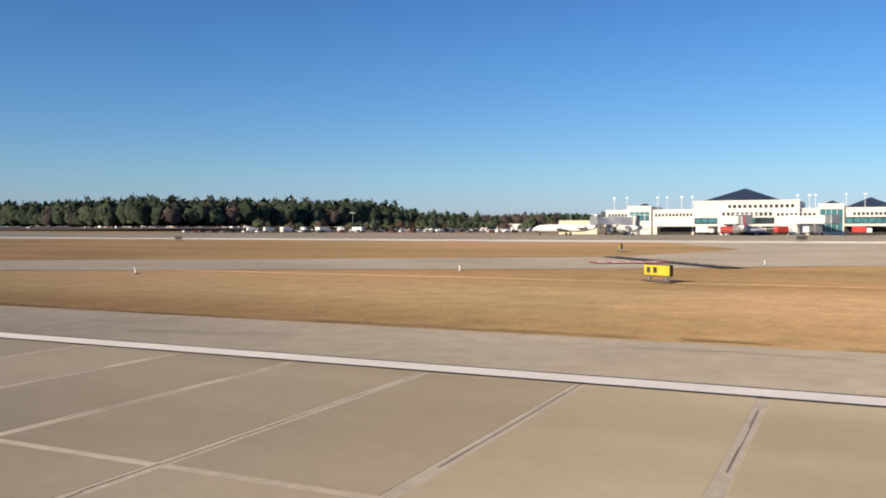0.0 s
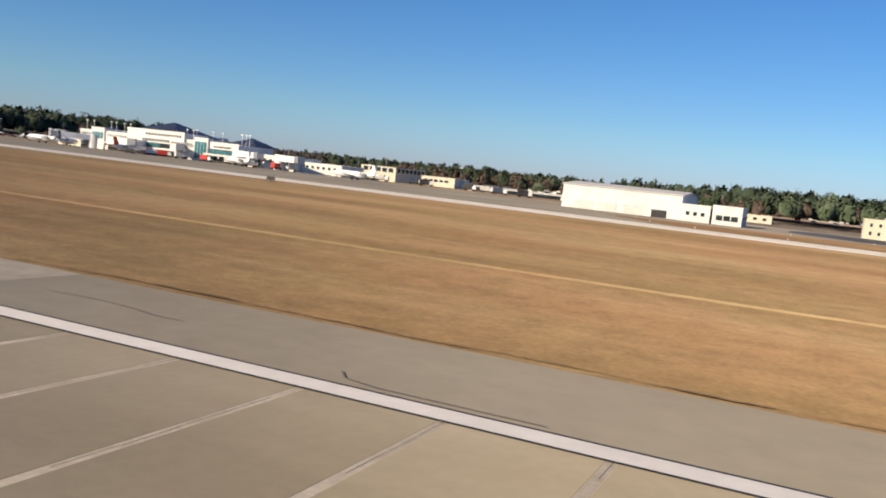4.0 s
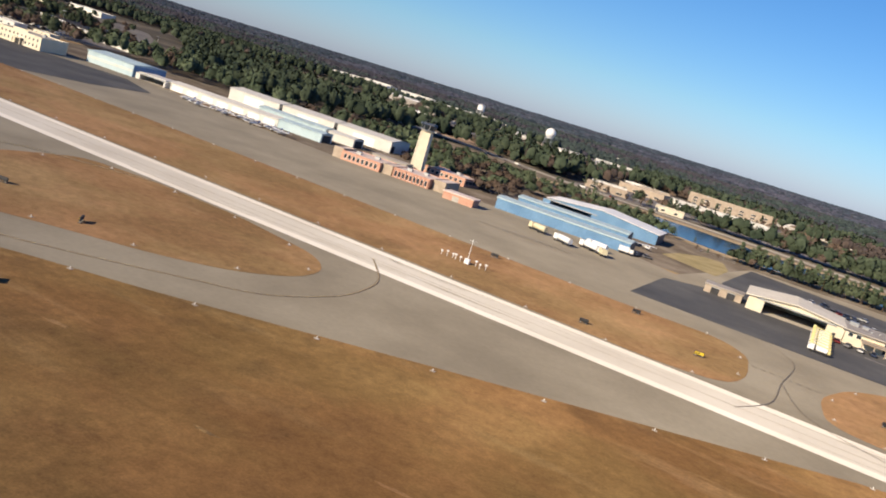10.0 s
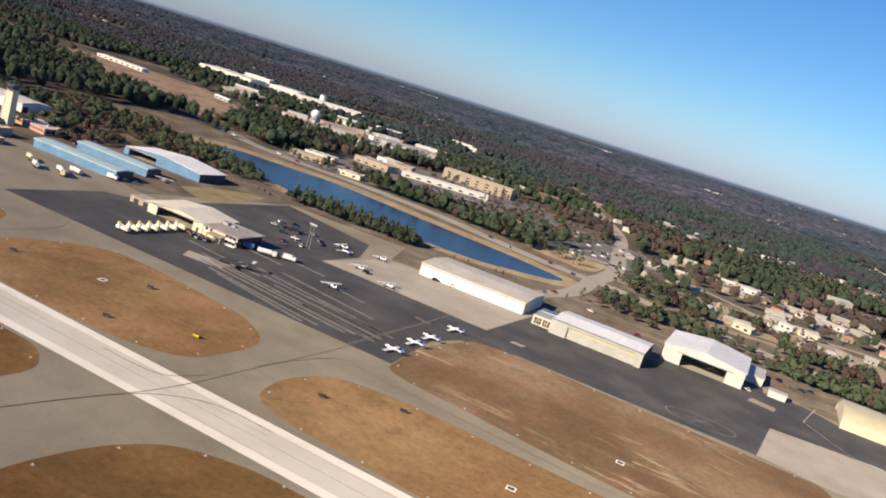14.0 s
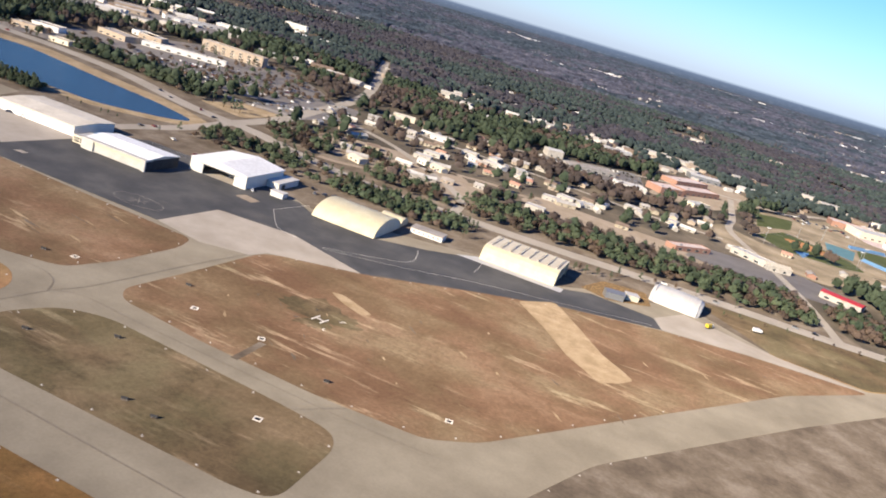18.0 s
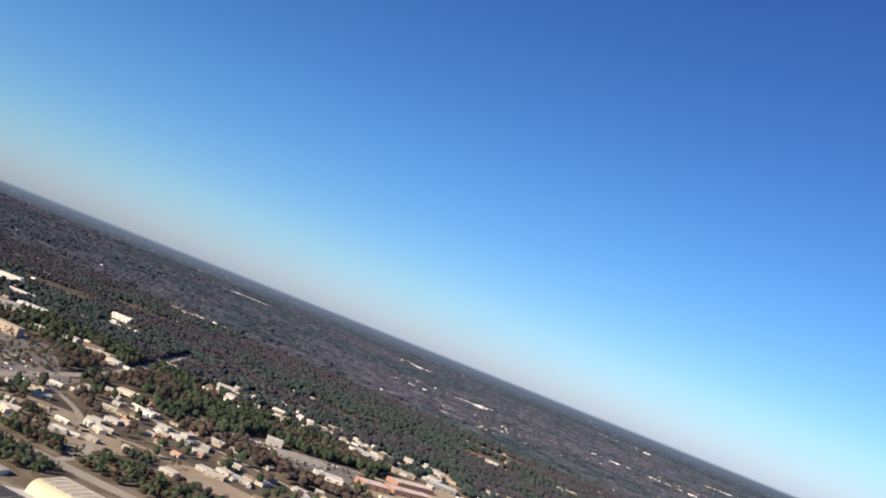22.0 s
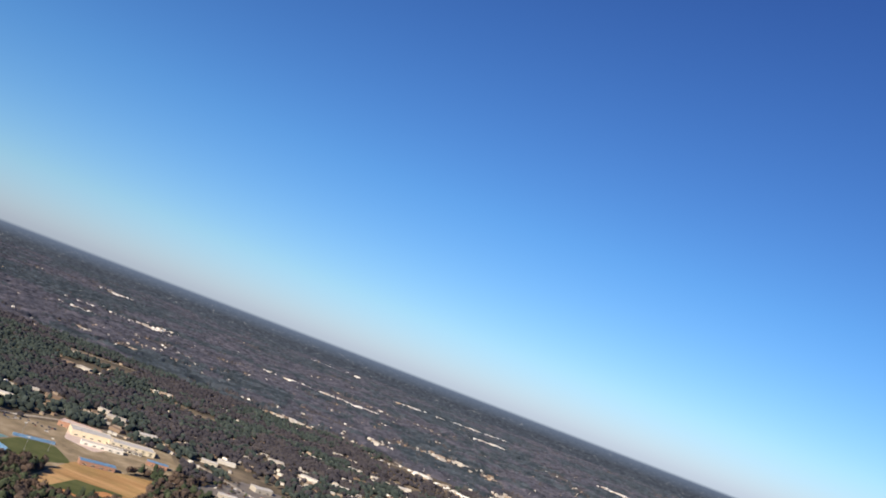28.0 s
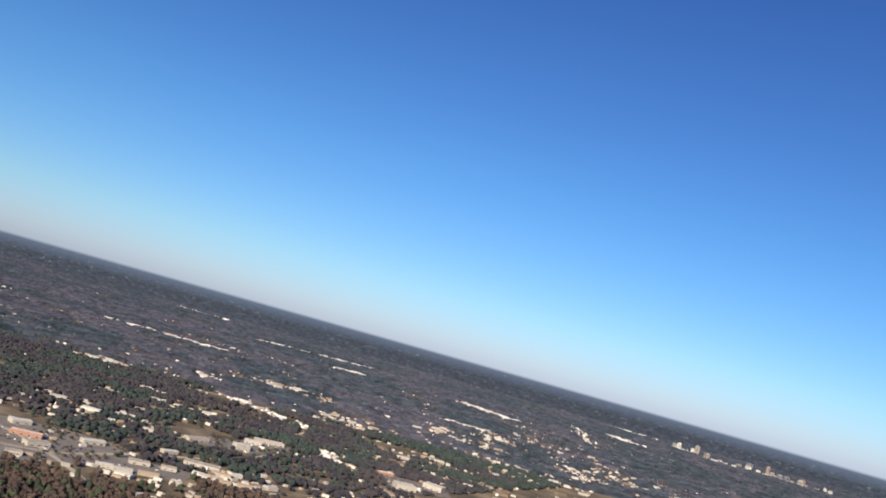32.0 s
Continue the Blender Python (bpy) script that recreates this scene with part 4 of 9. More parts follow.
for k in range(14):
    x = 60 + k * 9 + crack_rng.uniform(-3, 3)
    pts = [(x, 32.5 + max(0, x - 90) * 0.25)]
    for q in range(8):
        pts.append((pts[-1][0] + crack_rng.uniform(0.4, 1.5), pts[-1][1] + crack_rng.uniform(-0.2, 0.45) - (0.4 if x < 90 else 0)))
    if x > 92:
        band("taxiway_crack", pts, crack_rng.uniform(0.03, 0.07), 0.137, JOINT, "fine dark crack in the taxiway asphalt", "marking", curved=False)
band("centre_line", [(-2400, 0), (1500, 0)], 0.9, 0.145, WHITE_PAINT, "white runway centre line", "marking")


RUST_PAINT = material("worn_dark_red_border", [(0.10, 0.05, 0.035), (0.15, 0.08, 0.055)], 0.6, 0.8, fine=6)


def taxi_line(pts, wide=0.28, border=BLACK_PAINT):
    band("taxi_line_border", pts, wide * 2.6, 0.150, border, "black border under a taxi line", "marking")
    band("taxi_line", pts, wide, 0.160, YELLOW_PAINT, "yellow taxiway guide line", "marking")


taxi_line([(80, 18.5), (100, 23.2), (115.5, 28), (125.4, 31.2), (137, 35.3), (154.7, 42.8), (172.6, 52), (200, 66), (224, 77), (262, 97), (278, 106), (297, 119), (307, 127), (313, 143), (313, 156), (310, 168), (300, 184)], 0.17, RUST_PAINT)
taxi_line([(283, 20), (264, 48), (245, 77), (228, 104), (214, 123.5), (205, 136), (196, 148), (176, 175)], 0.3)
taxi_line([(208, 131), (204.8, 140), (204.6, 149), (214, 160), (240, 174)], 0.2)
for run in ([(224, 109), (214, 123.5), (205, 136)], [(207, 134), (204.8, 140), (204.2, 146), (204.6, 150)]):      # dashes on both sides of the guide line
    for p, q in zip(run[:-1], run[1:]):
        d = Vector(q) - Vector(p)
        n = int(d.length / 2.2)
        side = Vector((-d.y, d.x)).normalized() * 0.62
        for k in range(n):
            for s in (-1, 1):
                band("line_dash", [tuple(Vector(p) + d * k / n + side * s), tuple(Vector(p) + d * (k + 0.62) / n + side * s)], 0.34, 0.155, BLACK_PAINT, "black dash beside the guide line", "marking", curved=False)
ring = [(125.8 + 0.62 * math.cos(k * math.pi / 9), 24.8 + 0.62 * math.sin(k * math.pi / 9)) for k in range(19)]
band("survey_ring", ring, 0.36, 0.142, WHITE_PAINT, "small white painted ring on the asphalt", "marking", curved=False)
for pts in ([(505, 60), (515, 130), (527, 175), (531, 215), (535, 262), (538, 360)], [(515, 130), (525, 165), (540, 180), (560, 181)], [(527, 195), (520, 182), (500, 181)], [(530, 215), (540, 250), (560, 249), (640, 242)],
            [(690, 172), (703, 182), (711, 205), (716, 232), (722, 252), (728, 300), (735, 345)], [(711, 205), (700, 185), (680, 171)], [(716, 232), (708, 243), (690, 246), (640, 243)], [(718, 235), (728, 240), (760, 238), (850, 236), (880, 238)],
            [(390, 180), (397, 196), (399, 220), (402, 250), (395, 268)], [(399, 220), (405, 195), (420, 183)], [(712, 174), (716, 190), (714, 210)]):
    band("tyre_worn_line", pts, 0.32, 0.152, JOINT, "dark tyre-worn taxi line", "marking")
STAIN = material("rubber_stained_concrete", [(0.30, 0.27, 0.225), (0.40, 0.36, 0.30)], 0.2, 0.85, fine=1.5, spec=0.3, matte=0.7)
stain_rng = random.Random(23)
for k in range(60):                                # long rubber and dirt smears along the strip
    x, L, off = stain_rng.uniform(-380, 690), stain_rng.uniform(14, 60), stain_rng.choice((4, 6.5, 8, 13, 15, 17.5)) + stain_rng.uniform(-1, 1)
    band("tyre_smear", [(x, strip_low(x) + off), (x + L * 0.3, strip_low(x + L * 0.3) + off + stain_rng.uniform(-0.2, 0.2)), (x + L, strip_low(x + L) + off)], stain_rng.uniform(0.15, 0.5), 0.151 + 0.00002 * k, STAIN, "faint tyre smear along the concrete", "marking", curved=False)
RUN = [(x, strip_low(x) + 10.5) for x in (-900, -300, 100, 400, 741)]
band("taxi_centre_line", RUN, 0.34, 0.153, STAIN, "dark worn centre line on the concrete taxiway", "marking", curved=False)
band("taxi_centre_line", [(741, 166), (900, 158), (1300, 140)], 0.4, 0.153, JOINT, "dark worn centre line", "marking")


def hold_bar(p0, p1, rows, label):
    """A hold-short marking across a taxiway: black ground, yellow bars; rows of (offset, dashed)."""
    a, b = Vector(p0), Vector(p1)
    d = (b - a).normalized()
    nrm = Vector((-d.y, d.x))
    top = thing("hold_marking", label, "marking", 0, 0, kind="structure")
    wide = max(abs(o) for o, _ in rows) * 2 + 0.9
    band("marking_ground", [tuple(a), tuple(b)], wide, 0.17, BLACK_PAINT, "", curved=False, parent=top)
    for off, dashed in rows:
        length, step = (b - a).length, 1.0
        if not dashed:
            band("bar", [tuple(a + nrm * off), tuple(b + nrm * off)], 0.38, 0.18, YELLOW_PAINT, "", curved=False, parent=top)
            continue
        k = 0.2
        while k < length - 0.6:
            band("dash", [tuple(a + d * k + nrm * off), tuple(a + d * (k + 0.8) + nrm * off)], 0.45, 0.18, YELLOW_PAINT, "", curved=False, parent=top)
            k += 1.75
    return top


hold_bar((218, 99), (235, 110.5), [(0, True)], "dashed yellow and black hold line")
hold_bar((254.5, 106), (264.5, 88.5), [(-1.35, True), (-0.45, True), (0.5, False), (1.4, False)], "ladder of yellow bars on black hold marking")
hold_bar((-330, 108), (-312, 84), [(0, True), (1.0, False)], "dashed yellow and black hold line")
for a, b in (((703, 209), (724, 208)), ((829, 227), (843, 244)), ((391, 228), (409, 226)), ((521, 212), (540, 212))):
    d = (Vector(b) - Vector(a))
    for k in range(8):
        band("dash", [tuple(Vector(a) + d * (k + 0.15) / 8), tuple(Vector(a) + d * (k + 0.7) / 8)], 0.5, 0.16, JOINT, "worn dashed hold line", "marking", curved=False)


def text_mesh(text, size):
    cu = bpy.data.curves.new("writing", "FONT")
    cu.body, cu.size, cu.align_x, cu.align_y = text, size, "CENTER", "CENTER"
    tmp = new("writing", cu)
    me = bpy.data.meshes.new_from_object(tmp)
    bpy.data.objects.remove(tmp)
    return me


def painted_sign(x, y, turn, w, h, rows, label, size=3.0):
    top = thing("painted_sign", label, "marking", x, y, 0.18, turn, kind="structure")
    part("red_ground", boxes((-w / 2, -h / 2, 0, w / 2, h / 2, 0.01)), RED_PAINT, top)
    for k, text in enumerate(rows):
        y0 = (len(rows) - 1) * 0.5 * 1.6 - k * 1.6
        if text:
            me = text_mesh(text, size)
            me.materials.clear()
            me.materials.append(WHITE_PAINT)
            ob = new("lettering", me)
            ob.parent, ob.location = top, (0, y0, 0.02)
        else:
            for q in range(5):
                part("bar", boxes((-w * 0.42 + q * w * 0.18, y0 - 0.5, 0.01, -w * 0.42 + q * w * 0.18 + w * 0.12, y0 + 0.5, 0.02)), WHITE_PAINT, top)
    return top


painted_sign(228.2, 108.2, 204, 6.9, 4.0, ["29-11"], "red painted ground sign with white runway numbers", 2.7)
painted_sign(266.0, 95.0, 115, 8.4, 4.5, ["29-11"], "red painted ground sign with large white runway numbers", 3.3)
painted_sign(-324, 92, 30, 8, 4, ["", ""], "red painted ground sign with white rows")

# worn earth and pale scars in the grass
rng = random.Random(7)


def ragged(cx, cy, rx, ry, n=14, turn=0.0):
    """A frayed patch: lobes of several sizes and a torn edge."""
    n, out = n * 3, []
    lobes = [(k, rng.uniform(0, 6.28), rng.uniform(0.5, 1.0) * 0.42 / k ** 0.7) for k in (1, 2, 3, 5, 8, 13)]
    for k in range(n):
        a = 2 * math.pi * k / n
        q = max(0.25, 0.85 + sum(w * math.sin(f * a + p) for f, p, w in lobes) + rng.uniform(-0.13, 0.13))
        u, v = math.cos(a) * rx * q, math.sin(a) * ry * q
        out.append((cx + u * math.cos(turn) - v * math.sin(turn), cy + u * math.sin(turn) + v * math.cos(turn)))
    return out


SMEAR = material("damp_brown_earth", [(0.090, 0.057, 0.035), (0.114, 0.074, 0.045), (0.153, 0.100, 0.058)], 0.35, 0.95, fine=2.5, spec=0.1, matte=1.0, grit=0.15)
EARTH = material("dark_bare_earth", [(0.085, 0.058, 0.034), (0.125, 0.084, 0.046), (0.235, 0.156, 0.076)], 0.5, 0.95, fine=3.0, spec=0.1, matte=1.0, grit=0.4)
SCAR = material("pale_scraped_soil", [(0.215, 0.158, 0.100), (0.265, 0.200, 0.132), (0.310, 0.240, 0.163)], 0.10, 0.95, fine=1.6, spec=0.1, matte=1.0)
for k in range(64):
    x = rng.choice((18, 27, 33, 41, 47, 58)) + rng.gauss(0, 2.2)
    sheet("bare_earth", ragged(x, 31.5 + abs(rng.gauss(0, 0.8)) + (1.6 if k % 7 == 0 else 0), rng.uniform(0.3, 1.2), rng.uniform(0.10, 0.34), 16), 0.13 + 0.0007 * (k % 9), SMEAR, "dark worn earth beside the runway", "soil")
for x, y, rx, ry in ((2.5, 34.6, 4.0, 0.9), (9.5, 34.8, 3.6, 0.8), (5.5, 36.2, 5.0, 0.6), (12.5, 36.0, 2.4, 0.5)):
    sheet("worn_grass", ragged(x, y, rx, ry, 22), 0.125, GRASS_BROWN, "dark worn grass round the signs", "soil")
for k in range(64):                               # a long dark smear of worn earth where the taxiway leaves the runway
    f = rng.random()
    x, base = 60 + 33 * f, 31.0 + max(0, 60 + 33 * f - 78) * 0.25
    y = base + (0.4 + rng.random() * (5.6 - 3.6 * f)) + (1.2 if f < 0.3 else 0)
    sheet("bare_earth", ragged(x, y, rng.uniform(1.6, 5.2) * (1.1 - 0.4 * f), rng.uniform(0.35, 0.95) * (1.15 - 0.5 * f), 26, rng.uniform(-0.02, 0.10)), 0.128 + 0.0005 * k, SMEAR, "dark smear of worn earth beside the runway", "soil")
for k in range(30):
    f = rng.random()
    sheet("bare_earth", ragged(132 + 20 * f, 50.6 + 4.4 * f + rng.uniform(-1.1, 1.5) * (1 - 0.6 * f), rng.uniform(1.2, 3.6), rng.uniform(0.25, 0.7), 24, rng.uniform(0.1, 0.35)), 0.175 + 0.0005 * k, SMEAR, "dark smear of worn earth beside the taxiway", "soil")
for x, y in ((94.6, 38.0), (98.5, 38.7), (102.5, 39.7), (106.6, 38.9), (111.4, 40.3), (91.5, 36.3)):
    for q in range(3):
        sheet("bare_earth", ragged(x + rng.uniform(-1.6, 1.6), y + rng.uniform(-0.5, 0.5), rng.uniform(0.5, 1.4), rng.uniform(0.12, 0.3), 20, 0.2), 0.164 + 0.001 * q, SMEAR, "dark worn spot beside the taxiway", "soil")
EDGE = smooth_line([(70, 31.5), (100, 36.2), (118, 41.6), (133, 47.6), (150, 54.4), (166, 60.5), (185, 69), (208, 79.5)], 8)
for k in range(0, len(EDGE) - 1):                 # along the upper edge of the exit taxiway
    x, y = EDGE[k]
    thick = 1.6 if 112 < x < 130 else 1.3 if x < 158 else 0.35
    turn = math.atan2(EDGE[k + 1][1] - y, EDGE[k + 1][0] - x)
    for q in range(5 if thick > 1.5 else 3 if thick > 1 else 1):
        off = rng.uniform(0.1, 0.9) * thick + 0.2
        sheet("bare_earth", ragged(x - math.sin(turn) * off + rng.uniform(-1, 1), y + math.cos(turn) * off, rng.uniform(1.2, 3.0), thick * rng.uniform(0.12, 0.42), 24, turn), 0.130 + 0.0006 * (k % 8) + 0.004 * q, EARTH if q < 4 or rng.random() < 0.5 else GRASS, "dark worn earth beside the taxiway", "soil")
for x in range(-395, 16, 6):
    if not -170 < x < -60:
        sheet("bare_earth", ragged(x, 31.2 + rng.uniform(-0.3, 0.2), rng.uniform(2.5, 5), rng.uniform(0.06, 0.16), 20), 0.13, EARTH, "dark worn earth beside the runway", "soil")
sheet("manhole_pad", [(133.6, 48.5), (135.6, 48.3), (136.2, 49.6), (134.2, 49.9)], 0.17, APRON_GREY, "pale concrete pad in the grass edge", "path")
for x, y, rx, ry in ((-216, 49.5, 8, 1.2), (-222, 51, 4, 0.8), (-175, 38.8, 4.5, 0.9), (-190, 45, 3, 0.4), (-205, 53, 3, 0.4), (223.5, 132, 5, 0.7)):
    sheet("bare_earth", ragged(x, y, rx, ry, 24, -0.35 if y < 42 else 0), 0.13, EARTH, "dark worn patch in dry grass", "soil")
band("pale_track", [(-420, 63), (-200, 62), (-60, 61), (0, 63), (30, 65), (60, 69.5), (80, 69), (117, 69), (137, 73), (160, 82), (185, 92)], 1.7, 0.06, TRACK, "pale worn track in the dry grass", "soil")
band("pale_track", [(-300, 42), (-245, 44), (-205, 41)], 0.5, 0.06, TRACK, "pale worn track in the dry grass", "soil")
for pts in ([(858, 433), (868, 447), (875, 455), (884, 443), (897, 424), (913, 400), (924, 390), (932, 381), (926, 370), (917, 362), (908, 371), (898, 380), (880, 406)], [(785, 341), (792, 343), (812, 333), (808, 328), (796, 333)], [(505, 93), (530, 100), (533, 108), (508, 106)]):
    sheet("scraped_soil", pts, 0.16, SCAR, "pale scraped strip of bare soil", "soil", r=3)
sheet("scraped_soil", [(452.4, 104.2), (453.4, 106.4), (455.0, 103.6), (455.3, 108), (454.9, 113), (455.3, 118), (454.7, 126), (455.0, 136), (454.7, 147.5), (454.3, 147.5), (454.2, 136), (453.7, 128), (453.5, 119), (452.8, 113)], 0.16, GRASS, "pale tapering scar in the umber grass", "soil")
for k in range(18):
    f = rng.random()
    sheet("scraped_soil", ragged(454.2 + rng.uniform(-1.6, 1.3) * (1 - 0.7 * f), 103 + 42 * f, rng.uniform(0.15, 0.4), rng.uniform(0.8, 3.0), 18), 0.162 + 0.0004 * k, GRASS_BROWN if k % 2 else GRASS, "pale streak beside the scar", "soil")
for k in range(26):
    x = rng.uniform(745, 1010)
    y = rng.uniform(262 + max(0, x - 880) * 1.3, 300 + (x - 745) * 0.66)
    sheet("scraped_soil", ragged(x, y, rng.uniform(1.0, 4), rng.uniform(0.2, 0.8), 24, turn=rng.uniform(-1.1, -0.6)), 0.15, SCAR if k % 2 else EARTH_GREY, "pale scraped patch in brown grass", "soil")
for k in range(12):
    sheet("scraped_soil", ragged(rng.uniform(620, 690), rng.uniform(275, 325), rng.uniform(2, 8), rng.uniform(0.3, 0.9), 26, turn=-0.25), 0.15, SCAR if k % 2 == 0 else EARTH_GREY, "pale scraped patch in brown grass", "soil")
for k in range(16):
    sheet("worn_grass", ragged(rng.uniform(300, 480), rng.uniform(45, 95), rng.uniform(1.0, 3.5), rng.uniform(0.3, 0.8), 22), 0.14, GRASS_BROWN if k % 2 else EARTH, "worn patch in the grass", "soil")
sheet("service_path", [(726, 131), (730, 131), (731, 156), (727, 157)], 0.15, APRON_GREY, "short concrete service path", "path")
sheet("service_path", [(793, 243), (796, 243), (796, 264), (793, 264)], 0.15, EARTH_GREY, "short concrete service path", "path")

# markings of the aprons
WORN_SEAM = material("worn_pale_asphalt_seam", [(0.17, 0.155, 0.14), (0.27, 0.245, 0.215)], 0.25, 0.85, fine=1.5, spec=0.3)
for x0, y0, x1, y1 in ((440, 300, 534, 285), (446, 292, 527, 279), (455, 286, 517, 274), (470, 320, 524, 309), (488, 331, 510, 326), (470, 305, 540, 296), (500, 303, 535, 297), (425, 310, 470, 302), (432, 335, 462, 331), (450, 345, 480, 341), (531, 337, 539, 335), (448, 296, 530, 282), (462, 283, 512, 271), (462, 312, 520, 301), (480, 299, 538, 289), (500, 290, 538, 283)):
    band("apron_seam", [(x0, y0), (x1, y1)], 1.9, 0.135, WORN_SEAM, "pale worn seam strip in dark asphalt", "marking", curved=False)
sheet("apron_patch", [(436, 296), (456, 300), (458, 290), (440, 287)], 0.134, APRON_GREY, "pale repair patch in dark asphalt", "marking")
sheet("apron_patch", [(570, 358), (576, 358), (577, 362), (571, 362)], 0.134, APRON_GREY, "pale repair patch in dark asphalt", "marking")
sheet("apron_patch", [(674, 426), (687, 424), (688, 432), (676, 435)], 0.134, SAND, "sandy repair patch in dark asphalt", "marking")
band("apron_cross_line", [(534, 268), (538, 362)], 0.7, 0.137, JOINT, "dark line across the apron", "marking", curved=False)
ring = [(658 + 15 * math.cos(k * math.pi / 12), 357 + 8.5 * math.sin(k * math.pi / 12)) for k in range(25)]
band("compass_ring", ring, 0.22, 0.137, APRON_GREY, "thin white painted compass ring", "marking", curved=False)
for k in range(6):
    a = k * math.pi / 3
    band("compass_ray", [(658, 357), (658 + 6 * math.cos(a), 357 + 5 * math.sin(a))], 0.25, 0.138, APRON_GREY, "thin white painted compass ray", "marking", curved=False)
for pts in ([(752, 394), (792, 413), (832, 437), (876, 457), (930, 482)], [(751, 396), (785, 419), (792, 430), (790, 445), (786, 456)], [(701, 427), (703, 440), (707, 462)], [(701, 427), (720, 400), (735, 396)], [(824, 454), (822, 478)]):
    band("apron_guide_line", pts, 0.22, 0.137, WHITE_PAINT, "thin pale guide line on dark asphalt", "marking")

# helipad letter and corner marks
sheet("helipad_turf", ragged(798, 306, 19, 15, 20), 0.142, GRASS_OLIVE, "round patch of olive grass round the helipad", "grass")
heli = thing("helipad", "white letter H helipad with corner marks", "helipad", 798, 306, 0.15, -8, kind="structure")
for nm, row in (("letter_stroke", (-3.4, -4.2, 0, -2.4, 4.2, 0.05)), ("letter_stroke", (2.4, -4.2, 0, 3.4, 4.2, 0.05)), ("letter_stroke", (-2.4, -0.5, 0, 2.4, 0.5, 0.05))):
    part(nm, boxes(tuple(v * 0.8 if q % 3 != 2 else v for q, v in enumerate(row))), WHITE_PAINT, heli)
# white ticks on one side; the dark pair paints in the corner shadows
for sx in (-1, 1):
    for sy in (-1, 1):
        part("corner_mark", boxes((sx * 7 - 0.2, sy * 7 - 1.2, 0, sx * 7 + 0.2, sy * 7 + 1.2, 0.04), (sx * 7.9 - 0.7, sy * 8.2 - 0.2, 0, sx * 7.9 + 0.7, sy * 8.2 + 0.2, 0.04)), DARK if sx < 0 else WHITE_PAINT, heli)



# ---- airfield lights and signs ----
def make_light(x, y, s=1.0):
    top = thing("taxiway_light", "small white edge light on a concrete pad", "edge light", x, y, 0.12, group="taxiway edge lights")
    part("pad", prism([(-0.72 * s, 0), (0.72 * s, 0), (0.66 * s, 0.05), (-0.66 * s, 0.05)], "y", -0.6 * s, 0.6 * s), APRON_GREY, top)
    part("lamp", add_tube(tube((0, 0, 0.05), (0, 0, 0.42 * s), 0.06, 0.05, 6), (0, 0, 0.42 * s), (0, 0, 0.62 * s), 0.09, 0.06, 8), WHITE_ENAMEL, top)
    return top


def make_drain(x, y, turn):
    top = thing("drain_inlet", "square concrete drain inlet with a dark grate", "drain", x, y, 0.12, turn, group="drain inlets in the grass")
    for row in ((-1.5, -1.5, 0, 1.5, -0.95, 0.14), (-1.5, 0.95, 0, 1.5, 1.5, 0.14), (-1.5, -0.95, 0, -0.95, 0.95, 0.14), (0.95, -0.95, 0, 1.5, 0.95, 0.14)):
        part("kerb", boxes(row, bevel=0.03), PALE_CONCRETE, top)
    part("grate", boxes((-0.95, -0.95, 0, 0.95, 0.95, 0.06)), DARK, top, "dark iron grate")
    return top


first_drain = make_drain(824.2, 212.6, 10)
for x, y, a in ((792, 266.7, 25), (758.8, 268, 20), (697, 267.6, 0), (875.3, 266, 15), (682, 212.7, 5), (619, 214, 5), (455, 226, 10), (640, 270, 0)):
    copy_thing(first_drain, pose(x, y, 0.12, 0, 0, a))
light_at = []
for nm, mt, r, pts in ISLANDS:
    ring_pts = pts + pts[:1]
    c = Vector((sum(p[0] for p in pts) / len(pts), sum(p[1] for p in pts) / len(pts)))
    carry = 6.0
    for a, b in zip(ring_pts[:-1], ring_pts[1:]):
        a, b = Vector(a), Vector(b)
        L = (b - a).length
        while carry < L:
            p = a + (b - a) * carry / L
            q = p + (c - p).normalized() * 2.2
            if q.y > 40 and q.x < 950:
                light_at.append(tuple(q))
            carry += 21.0
        carry -= L
light_at += [(93, 37.1), (215, 97)]
first = make_light(*light_at[0], 0.68)
for p in light_at[1:]:
    copy_thing(first, pose(p[0], p[1], 0.12))
post = thing("edge_marker", "slim white edge marker on a small grey base", "edge light", -202.5, 53.4, 0.12, group="edge markers beside the exit taxiway")
part("base", prism([(-0.34, 0), (0.34, 0), (0.30, 0.05), (-0.30, 0.05)], "y", -0.3, 0.3), APRON_GREY, post)
part("lamp", add_tube(tube((0, 0, 0.05), (0, 0, 0.36), 0.055, 0.05, 6), (0, 0, 0.36), (0, 0, 0.5), 0.08, 0.06, 8), WHITE_ENAMEL, post)
for x, y in ((-177.1, 38.0), (-164.8, 31.6), (-242.7, 77.8), (-225, 67), (-334, 70), (-359, 56), (-310, 91), (-240.5, 24.8), (26.1, 25.1)):
    copy_thing(post, pose(x, y, 0.12))


